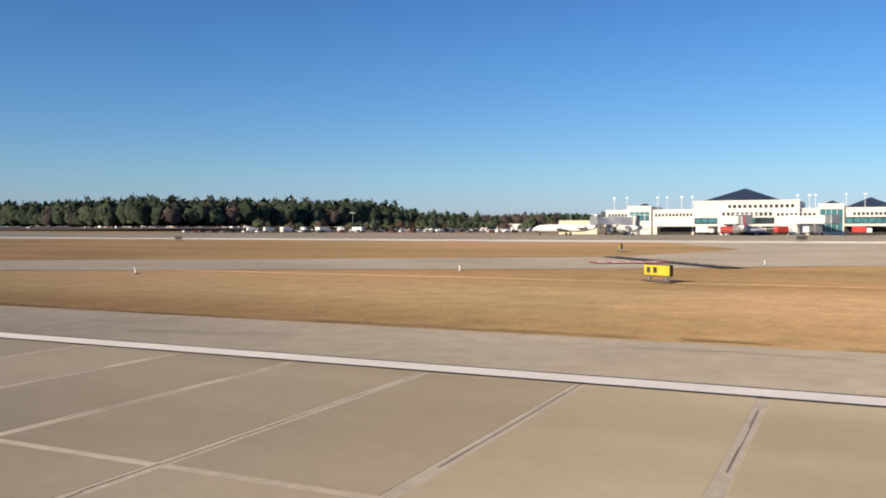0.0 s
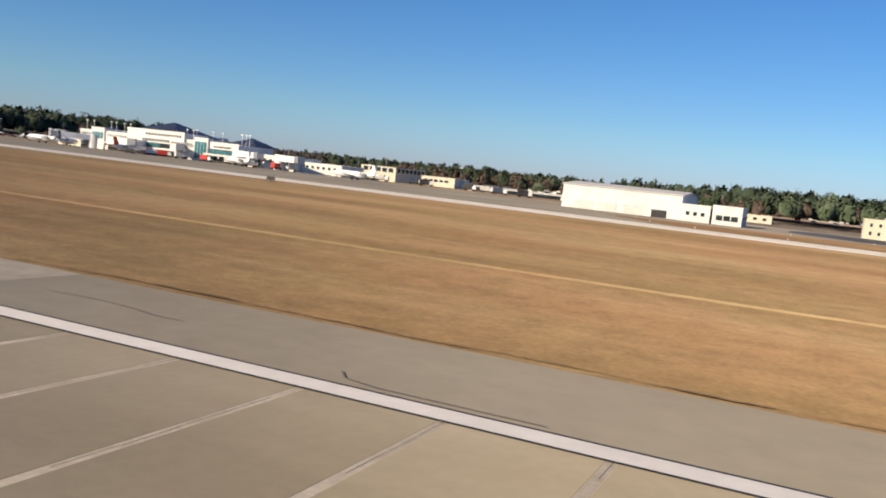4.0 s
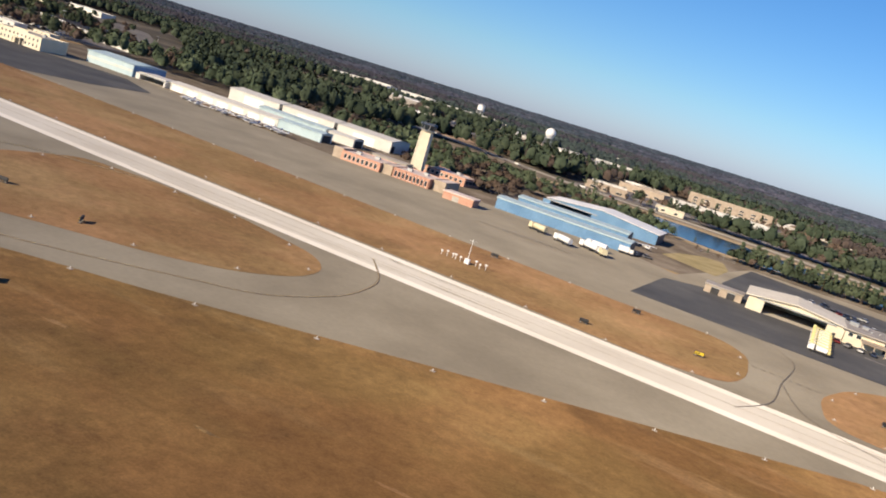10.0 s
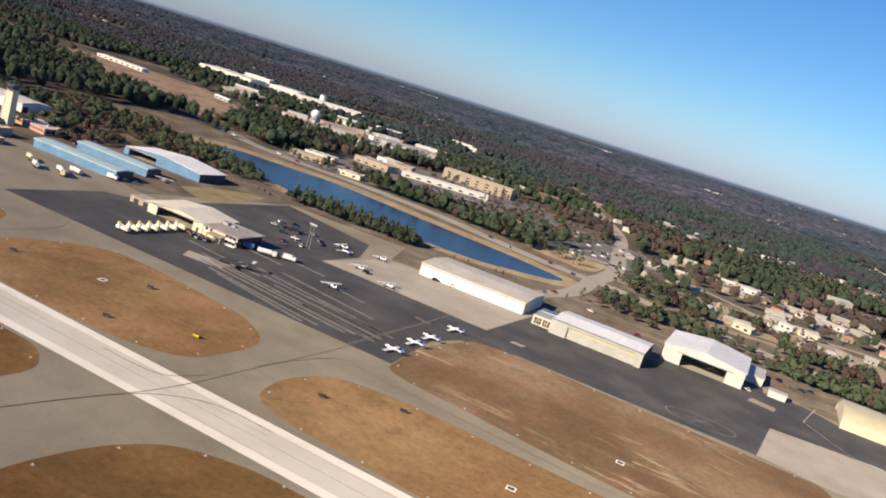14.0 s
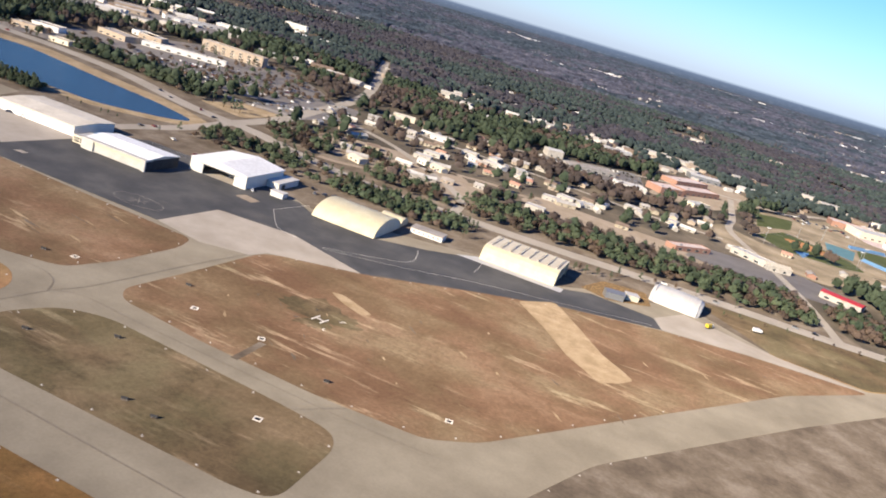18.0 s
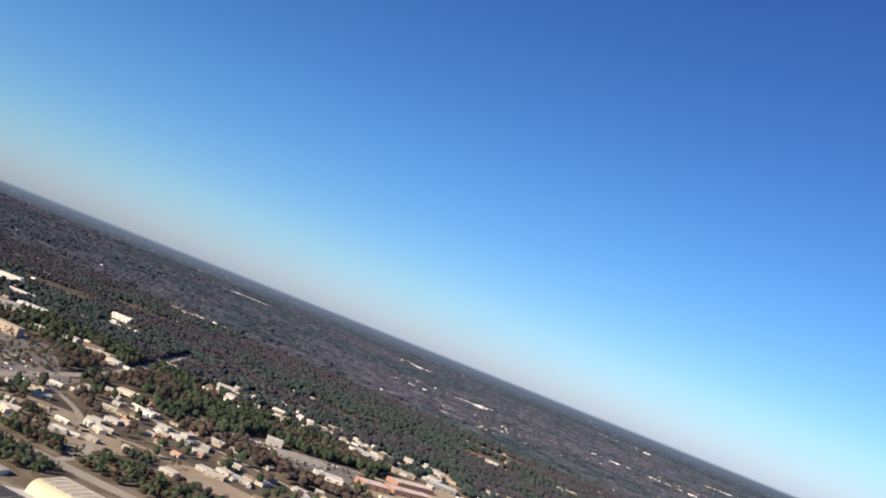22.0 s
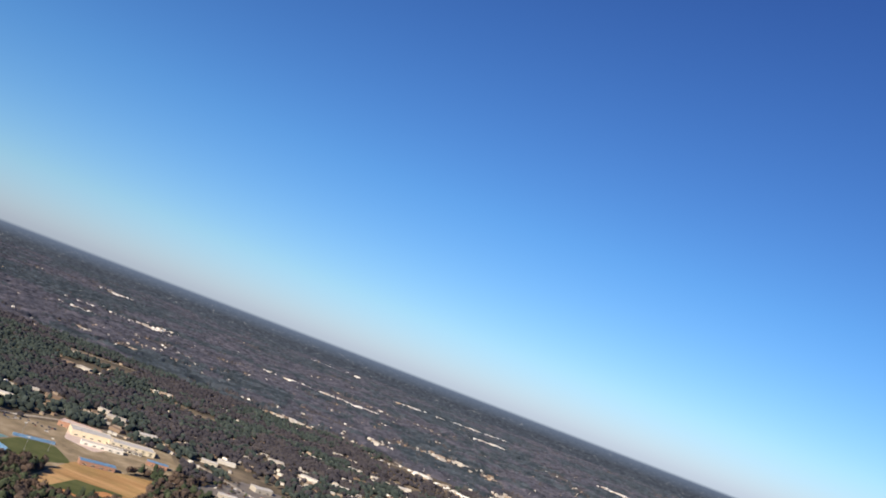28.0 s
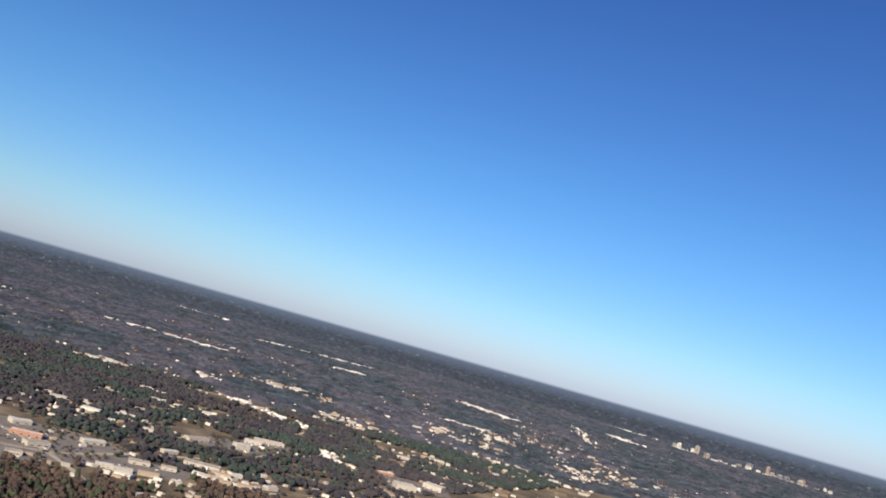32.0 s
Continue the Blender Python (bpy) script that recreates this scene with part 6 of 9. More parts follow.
def light_plane(x, y, turn, label, stripe, high=False):
    top = thing("light_aircraft", label, "light aircraft", x, y, 0.13, turn, group="parked light aircraft")
    bm = bmesh.new()
    prev = None
    for px, r, z in ((3.1, 0.32, 1.25), (2.4, 0.5, 1.25), (1.0, 0.62, 1.35), (-0.8, 0.6, 1.4), (-3.0, 0.3, 1.35), (-4.8, 0.12, 1.4)):
        rg = [bm.verts.new((px, r * math.cos(a), z + r * math.sin(a))) for a in [2 * math.pi * k / 10 for k in range(10)]]
        if prev:
            for k in range(10):
                bm.faces.new((prev[k], prev[(k + 1) % 10], rg[(k + 1) % 10], rg[k]))
        else:
            bm.faces.new(rg)
        prev = rg
    bm.faces.new(prev[::-1])
    part("fuselage", bm, WHITE_ENAMEL, top)
    zw = 1.98 if high else 0.85
    part("wing", boxes((-0.7, -5.3, zw, 0.85, 5.3, zw + 0.16), bevel=0.05), stripe if high else WHITE_ENAMEL, top)
    part("canopy", boxes((-0.6, -0.48, 1.7, 1.1, 0.48, 2.12), bevel=0.12), CAR_GLASS, top)
    part("tailplane", boxes((-4.9, -1.7, 1.45, -4.0, 1.7, 1.53), bevel=0.02), WHITE_ENAMEL, top)
    part("fin", prism([(-4.95, 1.45), (-3.7, 1.5), (-4.5, 2.75), (-5.1, 2.75)], "y", -0.06, 0.06), stripe, top)
    part("stripe", boxes((-3.0, -0.56, 1.28, 2.6, 0.56, 1.44)), stripe, top)
    part("propeller", boxes((3.12, -0.9, 1.2, 3.18, 0.9, 1.32)), DARK, top)
    for px, py in ((1.9, 0), (-0.2, 1.2), (-0.2, -1.2)):
        whl = part("wheel", tube((px, py - 0.09, 0.24), (px, py + 0.09, 0.24), 0.24, 0.24, 10), RUBBER, top)
        part("gear_leg", tube((px, py, 0.24), (px, py * 0.5, 0.95), 0.05, 0.05, 6), STEEL, whl)
    return top


BLUE_ENAMEL = material("blue_enamel", [(0.05, 0.12, 0.36), (0.07, 0.15, 0.42)], 0.8, 0.35)
plane_low = light_plane(549, 339, 175, "white low-wing light aircraft with blue trim", BLUE_ENAMEL)
plane_high = light_plane(478, 378, 150, "white high-wing light aircraft tied down", WHITE_ENAMEL, True)
for x, y, a, k in ((548, 314, 175, 0), (547.5, 299, 175, 0), (546.5, 281, 172, 0), (491, 328, 150, 1), (472, 414, 160, 1), (458, 399, 150, 0), (451, 406, 170, 1), (501, 366, 150, 1), (334, 396, 120, 1)):
    copy_thing((plane_low, plane_high)[k], pose(x, y, 0.13, 0, 0, a))
for k in range(12):
    copy_thing((plane_low, plane_high)[k % 2], pose(102 + k * 5.6, 350 - (k % 3) * 2.5, 0.13, 0, 0, 250 + (k * 37) % 40))
airliner(457, 300, 200, "dark grey twin-engined transport aircraft", 0.55, belly=DARK, fin_mat=DARK)


# ---- vehicles ----
def vehicle(x, y, turn, kind, paint, label, category="car", group=""):
    top = thing(kind, label, category, x, y, 0.16, turn, group=group)
    if kind == "parked_car":
        part("body", prism([(-2.2, 0.35), (2.2, 0.35), (2.25, 0.8), (1.2, 0.95), (-2.1, 1.0), (-2.25, 0.7)], "y", -0.88, 0.88), paint, top)
        part("cabin", prism([(-1.9, 0.97), (1.0, 0.95), (0.35, 1.5), (-1.4, 1.5)], "y", -0.76, 0.76), CAR_GLASS, top)
        part("roof", boxes((-1.35, -0.74, 1.5, 0.3, 0.74, 1.56), bevel=0.02), paint, top)
        wx, wy, wr = 1.35, 0.84, 0.33
    elif kind == "tank_truck":
        part("tank", tube((-5.5, 0, 2.0), (1.2, 0, 2.0), 1.15, 1.15, 14), paint, top)
        part("chassis", boxes((-5.6, -0.9, 0.7, 3.6, 0.9, 1.0)), DARK, top)
        part("cab", boxes((1.6, -1.15, 0.8, 3.8, 1.15, 2.9), bevel=0.15), paint, top)
        part("windscreen", boxes((3.72, -1.0, 1.8, 3.84, 1.0, 2.6)), CAR_GLASS, top)
        wx, wy, wr = 2.6, 1.0, 0.5
    else:
        part("box_body", boxes((-3.2, -1.15, 0.9, 1.3, 1.15, 3.0), bevel=0.06), paint, top)
        part("chassis", boxes((-3.2, -0.9, 0.5, 3.2, 0.9, 0.9)), DARK, top)
        part("cab", boxes((1.5, -1.1, 0.8, 3.2, 1.1, 2.4), bevel=0.15), WHITE_ENAMEL, top)
        part("windscreen", boxes((3.12, -0.95, 1.6, 3.24, 0.95, 2.2)), CAR_GLASS, top)
        wx, wy, wr = 2.2, 1.0, 0.45
    for sx in (-1, 1):
        for sy in (-1, 1):
            part("wheel", tube((sx * wx, sy * wy - 0.12, wr), (sx * wx, sy * wy + 0.12, wr), wr, wr, 10), RUBBER, top)
    return top


PAINTS = [("white", WHITE_ENAMEL), ("silver", STEEL), ("black", material("black_car_paint", [(0.015, 0.015, 0.017), (0.025, 0.025, 0.027)], 1, 0.3)), ("dark red", material("dark_red_car_paint", [(0.14, 0.02, 0.02), (0.19, 0.03, 0.03)], 1, 0.35)), ("dark blue", material("dark_blue_car_paint", [(0.02, 0.03, 0.06), (0.03, 0.045, 0.085)], 1, 0.35)), ("grey", material("grey_car_paint", [(0.12, 0.12, 0.13), (0.16, 0.16, 0.17)], 1, 0.35))]
CARS = [vehicle(412 + 3 * k, 399 + k, 40, "parked_car", mt, nm + " car parked on dark asphalt", group="parked cars") for k, (nm, mt) in enumerate(PAINTS)]
car_rng = random.Random(3)


def park(x, y, a):
    copy_thing(car_rng.choice(CARS), pose(x, y, 0.16, 0, 0, a))


for x, y in ((415, 416), (424, 389), (427, 401), (434, 386), (435, 371), (439, 382), (439, 366), (446, 395), (441, 401), (431, 410), (420, 405), (409, 410), (444, 376), (506, 417), (516, 419), (484, 376), (546, 497), (550, 507), (519, 608), (540, 597), (484, 613), (578, 492), (610, 475),
             (340, 367), (336, 363), (290, 378), (300, 380), (268, 405), (260, 400), (250, 402), (673, 447), (700, 495), (695, 490), (688, 500), (705, 500), (450, 343), (440, 337), (412, 333)):
    park(x, y, car_rng.uniform(0, 180))
def deicer(x, y, turn):
    top = thing("deicing_truck", "white deicing truck with yellow boom and cream tank", "truck", x, y, 0.16, turn, group="row of deicing trucks")
    part("chassis", boxes((-3.4, -0.9, 0.55, 3.2, 0.9, 0.85)), DARK, top)
    part("cab", prism([(1.5, 0.8), (3.4, 0.8), (3.4, 1.7), (2.9, 2.5), (1.5, 2.5)], "y", -1.1, 1.1), WHITE_ENAMEL, top)
    part("windscreen", boxes((3.0, -0.95, 1.75, 3.3, 0.95, 2.3)), CAR_GLASS, top)
    part("tank", boxes((-2.6, -1.05, 0.85, 0.9, 1.05, 2.3), bevel=0.25), WHITE_ENAMEL, top)
    part("boom", tube((-2.9, 0, 2.4), (2.6, 0.2, 2.95), 0.22, 0.16, 6), PALE_YELLOW, top, "pale yellow folded boom")
    part("basket", boxes((2.2, -0.5, 2.6, 3.3, 0.7, 3.5), bevel=0.08), PALE_YELLOW, top)
    part("pump_box", boxes((-3.5, -1.0, 0.85, -2.75, 1.0, 1.9), bevel=0.06), PALE_YELLOW, top)
    for wx in (-2.2, 2.3):
        for wy in (-1, 1):
            part("wheel", tube((wx, wy * 0.98 - 0.13, 0.46), (wx, wy * 0.98 + 0.13, 0.46), 0.46, 0.46, 10), RUBBER, top)
    return top


PALE_YELLOW = material("pale_yellow_enamel", [(0.60, 0.52, 0.22), (0.70, 0.62, 0.30)], 0.8, 0.45)
first_deicer = deicer(409, 284, 178)
for k in range(1, 7):
    copy_thing(first_deicer, pose(409 + 0.3 * k, 284 + k * 6.0, 0.16, 0, 0, 178 + (k * 5) % 7 - 3))
vehicle(299, 331, 150, "tank_truck", CREAM_METAL, "pale yellow tank truck on the apron", "truck")
vehicle(312, 323, 145, "tank_truck", WHITE_ENAMEL, "white tank truck beside blue hangar", "truck")
vehicle(321, 331, 150, "tank_truck", WHITE_ENAMEL, "white tank truck beside blue hangar", "truck")
vehicle(322, 340, 165, "tank_truck", WHITE_ENAMEL, "white tank truck beside blue hangar", "truck")
vehicle(328, 327, 120, "service_truck", CREAM_METAL, "pale yellow service truck on the apron", "truck")
vehicle(332, 357, 10, "service_truck", WHITE_ENAMEL, "white box truck at the blue hangar", "truck")
vehicle(451, 336, 28, "tank_truck", WHITE_ENAMEL, "white fuel tank truck before the flight centre", "truck")
vehicle(440, 334, 200, "service_truck", BLUE_ENAMEL, "blue service truck before the flight centre", "truck")
vehicle(459, 342, 20, "service_truck", WHITE_ENAMEL, "white service truck on the dark apron", "truck")
vehicle(689, 456, 20, "service_truck", WHITE_ENAMEL, "white box truck beside white hangar", "truck")
vehicle(992, 551, 30, "service_truck", WHITE_ENAMEL, "white box truck on the end apron", "truck")
vehicle(962, 520, 60, "service_truck", YELLOW_METAL, "yellow loader on the end apron", "truck")
for k in range(5):
    vehicle(-352 + k * 9, 328 - (k % 2) * 2, 15 * k, "service_truck", RED_METAL if k % 2 else WHITE_ENAMEL, ("red" if k % 2 else "white") + " ramp truck before the terminal", "truck", "ramp trucks")
for k in range(4):
    vehicle(-300 + k * 13, 327 + (k % 2) * 2, 30 * k, "service_truck", RED_METAL if k % 3 == 0 else WHITE_ENAMEL, ("red" if k % 3 == 0 else "white") + " ramp truck on the apron", "truck", "ramp trucks")
for k, (x, y) in enumerate(((-226, 352), (-219, 353), (-204, 358), (-198, 357), (-180, 366), (-171, 365), (-160, 352), (-150, 356))):
    vehicle(x, y, 10 * (k % 4), "service_truck", (DARK, GREY_METAL, DARK_ROOF, DARK)[k % 4], ("dark", "grey", "dark blue", "dark")[k % 4] + " baggage truck on the grey apron", "truck", "baggage trucks")
for k in range(30):
    park(-650 + (k % 20) * 10.5 + car_rng.uniform(-2, 2), 385 + (k // 20) * 8, car_rng.choice((85, 92, 95)))
for k in range(10):
    vehicle(-612 + k * 8, 396 + (k % 3) * 5, car_rng.uniform(0, 180), "service_truck", WHITE_ENAMEL, "white truck in the far parking field", "truck", "far parked trucks")

# ---- hangars west of the tower ----
building("hangar", "large white hangar with roller doors", "hangar", -112, 286, 40, 32, 7.8, WHITE_WALL, WHITE_ROOF, shape="gable_x", rise=1.2, doors=(("S", 8, 6, 2.6, WHITE_METAL), ("S", 16, 6, 2.6, WHITE_METAL), ("S", 24, 6, 2.6, WHITE_METAL), ("S", 33, 5, 2.4, DARK)))
building("office_building", "white low office beside the hangar", "building", -71.6, 283, 9, 12, 5.0, WHITE_WALL, WHITE_ROOF, windows=(("S", 1, 8, 3, 2, 3.2, GLASS, 1.2),))
building("office_building", "white low office with dark glazed front", "building", -62, 284, 9, 16, 5.6, WHITE_WALL, WHITE_ROOF, windows=(("S", 1, 8, 3, 1.4, 3.0, GLASS, 2.0), ("E", 1, 15, 4, 2, 3.2, GLASS, 1.5)))
hotel = building("cream_building", "cream two-storey building with raised centre parapet", "building", -17.5, 338, 31, 18, 6.6, CREAM, GREY_ROOF, windows=(("S", 1, 30, 10, 4.3, 5.6, GLASS, 0.9), ("S", 1, 12, 4, 1.4, 2.7, GLASS, 0.9), ("S", 19, 30, 4, 1.4, 2.7, GLASS, 0.9)), doors=(("S", 15.5, 5.5, 3.2, DARK),), units=3)
part("raised_parapet", boxes((10, -0.1, 6.6, 21, 0.35, 8.4)), CREAM, hotel)
part("entrance_porch", boxes((12.5, -2.2, 3.3, 18.5, -0.1, 3.7), (12.6, -2.1, 0, 13.0, -1.7, 3.3), (18.0, -2.1, 0, 18.4, -1.7, 3.3)), CREAM, hotel)
pale = building("hangar", "pale blue metal hangar with white band", "hangar", 18, 366, 33, 26, 6.2, PALE_BLUE, PALE_BLUE, shape="gable_x", rise=1.0)
part("white_band", boxes((0.3, -0.12, 2.6, 32.7, -0.01, 3.7)), WHITE_METAL, pale)
# east end a deeper blue than the front
part("dark_end_face", boxes((33.0, 0.3, 0, 33.2, 25.7, 6.0)), BLUE_METAL, pale, "darker blue end face")
building("shade_hangar", "open white shade shelter for aircraft", "hangar", 54, 368, 18, 12, 3.6, WHITE_METAL, WHITE_ROOF, shape="slab", opening=(1, 17, 3.0))
building("t_hangar", "long low white hangar row", "hangar", 74, 370, 70, 12, 3.8, WHITE_METAL, WHITE_ROOF, shape="gable_x", rise=1.0, doors=tuple(("S", 5 + 10 * k, 7, 3.0, WHITE_ENAMEL) for k in range(7)))
building("t_hangar", "low blue-grey hangar row with dark end", "hangar", 145, 369, 26, 11, 4.2, PALE_BLUE, PALE_BLUE, shape="gable_x", rise=0.8, doors=(("E", 5.5, 8, 3.6, DARK),))
building("t_hangar", "low blue-grey hangar row with dark end", "hangar", 112, 398, 44, 11, 4.2, PALE_BLUE, PALE_BLUE, shape="gable_x", rise=0.8, doors=(("E", 5.5, 8, 3.6, DARK),))
building("t_hangar", "low white hangar row with dark end", "hangar", 160, 394, 16, 11, 4.2, WHITE_METAL, WHITE_ROOF, shape="gable_x", rise=0.8, doors=(("E", 5.5, 8, 3.6, DARK),))
for k in range(3):
    building("hangar", "tall white metal hangar with shallow roof", "hangar", 72 + 37 * k, 424 + k * 1.5, 35.5, 24, 6.4, WHITE_METAL, WHITE_ROOF, shape="gable_x", rise=1.2, doors=(("E", 3, 4, 4, DARK), ("S", 18, 14, 5, WHITE_ENAMEL)), group="white hangar row")

# ---- control tower and its offices ----
ct = thing("control_tower", "cream concrete control tower with dark glass cab", "control tower", 218.5, 384, 0.06, 8)
part("shaft", prism([(-2.9, 0), (2.9, 0), (2.5, 20.5), (-2.5, 20.5)], "y", -2.6, 2.6), CREAM, ct)
for s in (-1, 1):
    part("shaft_rib", prism([(-3.05, 0), (-2.4, 0), (-2.1, 20.5), (-2.65, 20.5)], "y", s * 2.65 - 0.2, s * 2.65 + 0.2), CREAM, ct)
part("gallery", tube((0, 0, 20.4), (0, 0, 21.4), 2.8, 3.7, 8), CREAM, ct)
part("gallery_deck", tube((0, 0, 21.4), (0, 0, 21.7), 4.3, 4.3, 8), STEEL, ct)
part("cab_glass", tube((0, 0, 21.7), (0, 0, 24.1), 3.1, 3.8, 8), GLASS, ct, "outward leaning dark cab glass")
for k in range(8):
    a = math.pi / 8 + k * math.pi / 4
    part("mullion", tube((3.12 * math.cos(a), 3.12 * math.sin(a), 21.7), (3.82 * math.cos(a), 3.82 * math.sin(a), 24.1), 0.12, 0.12, 6), STEEL, ct)
    part("rail_post", tube((4.1 * math.cos(a), 4.1 * math.sin(a), 21.7), (4.1 * math.cos(a), 4.1 * math.sin(a), 22.7), 0.05, 0.05, 5), STEEL, ct)
part("cab_roof", tube((0, 0, 24.1), (0, 0, 24.8), 4.5, 4.2, 8), DARK_ROOF, ct)
for k, (x, y) in enumerate(((-2, 1), (0, -1.5), (2.2, 0.8), (1, 2.2), (-1.4, -2))):
    part("antenna", tube((x, y, 24.8), (x, y, 26.4 + 0.5 * (k % 3)), 0.06, 0.03, 6), STEEL, ct)
building("office_building", "orange brick office with pale pink roof", "building", 201, 338, 20, 19, 4.0, BRICK, PINK_ROOF, windows=(("S", 1, 19, 8, 1.0, 3.0, GLASS, 1.2),), parapet=0.25, units=2)
building("office_building", "tan block at the brick office's end", "building", 196, 339, 5, 12, 4.6, TAN, PINK_ROOF, parapet=0.25)
building("office_building", "tan low link beside the tower", "building", 221.3, 340, 5, 18, 4.2, TAN, PINK_ROOF, parapet=0.25)
brick = building("office_building", "orange brick office with tall arched windows", "building", 227, 340, 18, 19, 4.2, BRICK, PINK_ROOF, windows=(("S", 0.5, 17.5, 9, 0.8, 3.0, GLASS, 1.1),), parapet=0.25, units=2)
for k in range(10):
    part("brick_pier", boxes((0.15 + k * 1.88, -0.35, 0, 0.75 + k * 1.88, -0.02, 4.0)), BRICK, brick)
building("office_building", "tan block beside the brick office", "building", 245.5, 343, 6, 17, 4.6, TAN, PINK_ROOF, doors=(("E", 4, 3, 2.8, DARK),), parapet=0.25)
building("office_building", "low brick hall with dark end behind the tower", "building", 212, 396, 30, 16, 4.0, BRICK, PINK_ROOF, turn=-8, windows=(("S", 1, 29, 10, 1.6, 3.0, GLASS, 1.6), ("E", 1, 15, 4, 1.2, 3.0, DARK, 3.0)), units=3, parapet=0.25)
building("storage_building", "long low pale storage building beside the tower", "building", 199, 372, 19, 7, 3.2, PALE_WALL, GREY_ROOF, shape="slab", windows=(("S", 1, 18, 5, 1.2, 2.2, GLASS, 1.0),))
building("brick_shed", "small orange brick shed with pale door", "shed", 256, 331, 14, 8, 3.0, BRICK, PINK_ROOF, shape="slab", doors=(("S", 6, 3, 2.2, PALE_WALL),))
for k in range(10):
    park(236 + 3.1 * k, 418 - 1.7 * k, 75 + car_rng.uniform(-8, 8))
band("oil_streak", [(284, 303), (296, 303.2), (308, 304.4), (321, 305.2)], 1.1, 0.138, WORN_JOINT, "dark oily streak on the grey apron", "marking")

# ---- blue hangars ----
for nm, x, y, w, d in (("front", 271, 358, 62, 13), ("rear", 271, 390, 55, 12)):
    bh = building("blue_hangar", "long blue metal hangar row with white panels", "hangar", x, y, w, d, 4.8, BLUE_METAL, PALE_BLUE, shape="gable_x", rise=0.7, doors=tuple(("S", 6.5 + k * 11.5, 0.9, 2.1, WHITE_ENAMEL) for k in range(5)), group="blue hangar rows")
    for k in range(5):
        part("bifold_door", boxes((1.5 + k * 12, -0.16, 0.1, 10.5 + k * 12 if 10.5 + k * 12 < w else w - 0.3, -0.02, 4.1)), BLUE_METAL, bh)
    part("fascia", boxes((-0.3, -0.5, 4.5, w + 0.3, -0.3, 5.0)), PALE_BLUE, bh)
    # east end a much darker blue than the front
    part("dark_end_face", boxes((w, 0.2, 0, w + 0.15, d - 0.2, 4.7)), DARK_ROOF, bh, "darker blue end face")
broad = building("blue_hangar", "broad blue hangar with white-edged roof and open bay", "hangar", 275, 428, 59, 26, 5.2, BLUE_METAL, BRIGHT_ROOF, shape="gable_y", rise=2.6, opening=(2, 24, 4.4), over=0.8)
part("dark_end_face", boxes((59.0, 0.3, 0, 59.2, 25.7, 5.1)), DARK_ROOF, broad, "darker blue end face")

# ---- flight centre ----
building("hangar", "cream hangar with wide open door and pale roof", "hangar", 384, 327, 34, 26, 5.2, CREAM, CREAM_ROOF, shape="gable_y", rise=1.8, opening=(6, 28, 4.6), over=1.2, doors=(("S", 31, 1.1, 2.2, DARK),))
fbo = building("flight_centre", "cream flight centre with grey flat roof and shaded end", "building", 418.3, 327, 20, 20, 5.0, CREAM, GREY_ROOF, shape="slab", over=1.4, windows=(("S", 0.5, 6, 2, 3.0, 4.3, GLASS, 1.5), ("S", 13, 19.5, 3, 3.2, 4.4, GLASS, 1.8), ("S", 13, 19.5, 3, 0.6, 2.3, GLASS, 1.8)))
# east end lies in shade; the dark brown sheet puts that into colour
part("dark_end_face", boxes((20.0, 0.2, 0, 20.25, 19.8, 4.9)), SHADED_BROWN, fbo, "ribbed end wall, dark brown for its shade")
for k in range(6):
    part("end_window", boxes((20.25, 1.2 + k * 3.1, 0.6, 20.33, 3.7 + k * 3.1, 2.5), (20.25, 1.2 + k * 3.1, 3.1, 20.33, 3.7 + k * 3.1, 4.4)), GLASS, fbo)
part("entrance_canopy", prism([(-5.2, 2.7), (-0.05, 3.1), (-0.05, 3.5), (-5.4, 3.1)], "x", 5.6, 14.2), TAN, fbo, "tan sloping entrance canopy")
for x in (6.0, 10.0, 13.8):
    part("canopy_post", boxes((x - 0.2, -5.0, 0, x + 0.2, -4.6, 2.75)), TAN, fbo)
part("balcony", boxes((14.4, -1.9, 2.5, 20.2, -0.05, 2.85), (14.4, -1.9, 2.85, 20.2, -1.75, 3.5)), WHITE_WALL, fbo, "white balcony with solid front")
part("plinth_wall", boxes((14.6, -1.7, 0, 20.0, -1.5, 0.9)), WHITE_WALL, fbo)
part("roof_plant", boxes((1.5, 12, 5.4, 4.5, 15, 6.8), (6, 13, 5.4, 8.2, 15, 6.4)), STEEL, fbo)
for k in range(3):
    part("roof_vent", tube((9 + k * 3, 8 + k * 2.5, 5.4), (9 + k * 3, 8 + k * 2.5, 6.0), 0.4, 0.4, 8), STEEL, fbo)
for k, (x, y) in enumerate(((420, 319), (424, 317.5), (428, 318.5), (416, 321))):
    park(x, y, 70 + 11 * k)
sheet("verge_grass", [(341, 402), (352, 396), (368, 388), (371, 424), (366, 455), (356, 452), (346, 430)], 0.09, YELLOWED, "yellowed grass beside the parking ground", "grass", r=3)
building("equipment_shed", "low tan shed with cluttered yard", "shed", 368, 332, 14, 9, 3.0, TAN, GREY_ROOF, shape="slab", doors=(("S", 4, 3, 2.4, DARK), ("S", 10, 3, 2.4, DARK)))
mast = thing("floodlight_mast", "twin pole floodlight mast beside parking", "floodlight", 447, 378, 0.12)
for s in (-0.9, 0.9):
    part("pole", tube((s, 0, 0), (s, 0, 13), 0.2, 0.14), STEEL, mast)
part("head_frame", boxes((-2.2, -0.15, 12.4, 2.2, 0.15, 12.7), (-2.2, -0.15, 13.2, 2.2, 0.15, 13.4)), STEEL, mast)
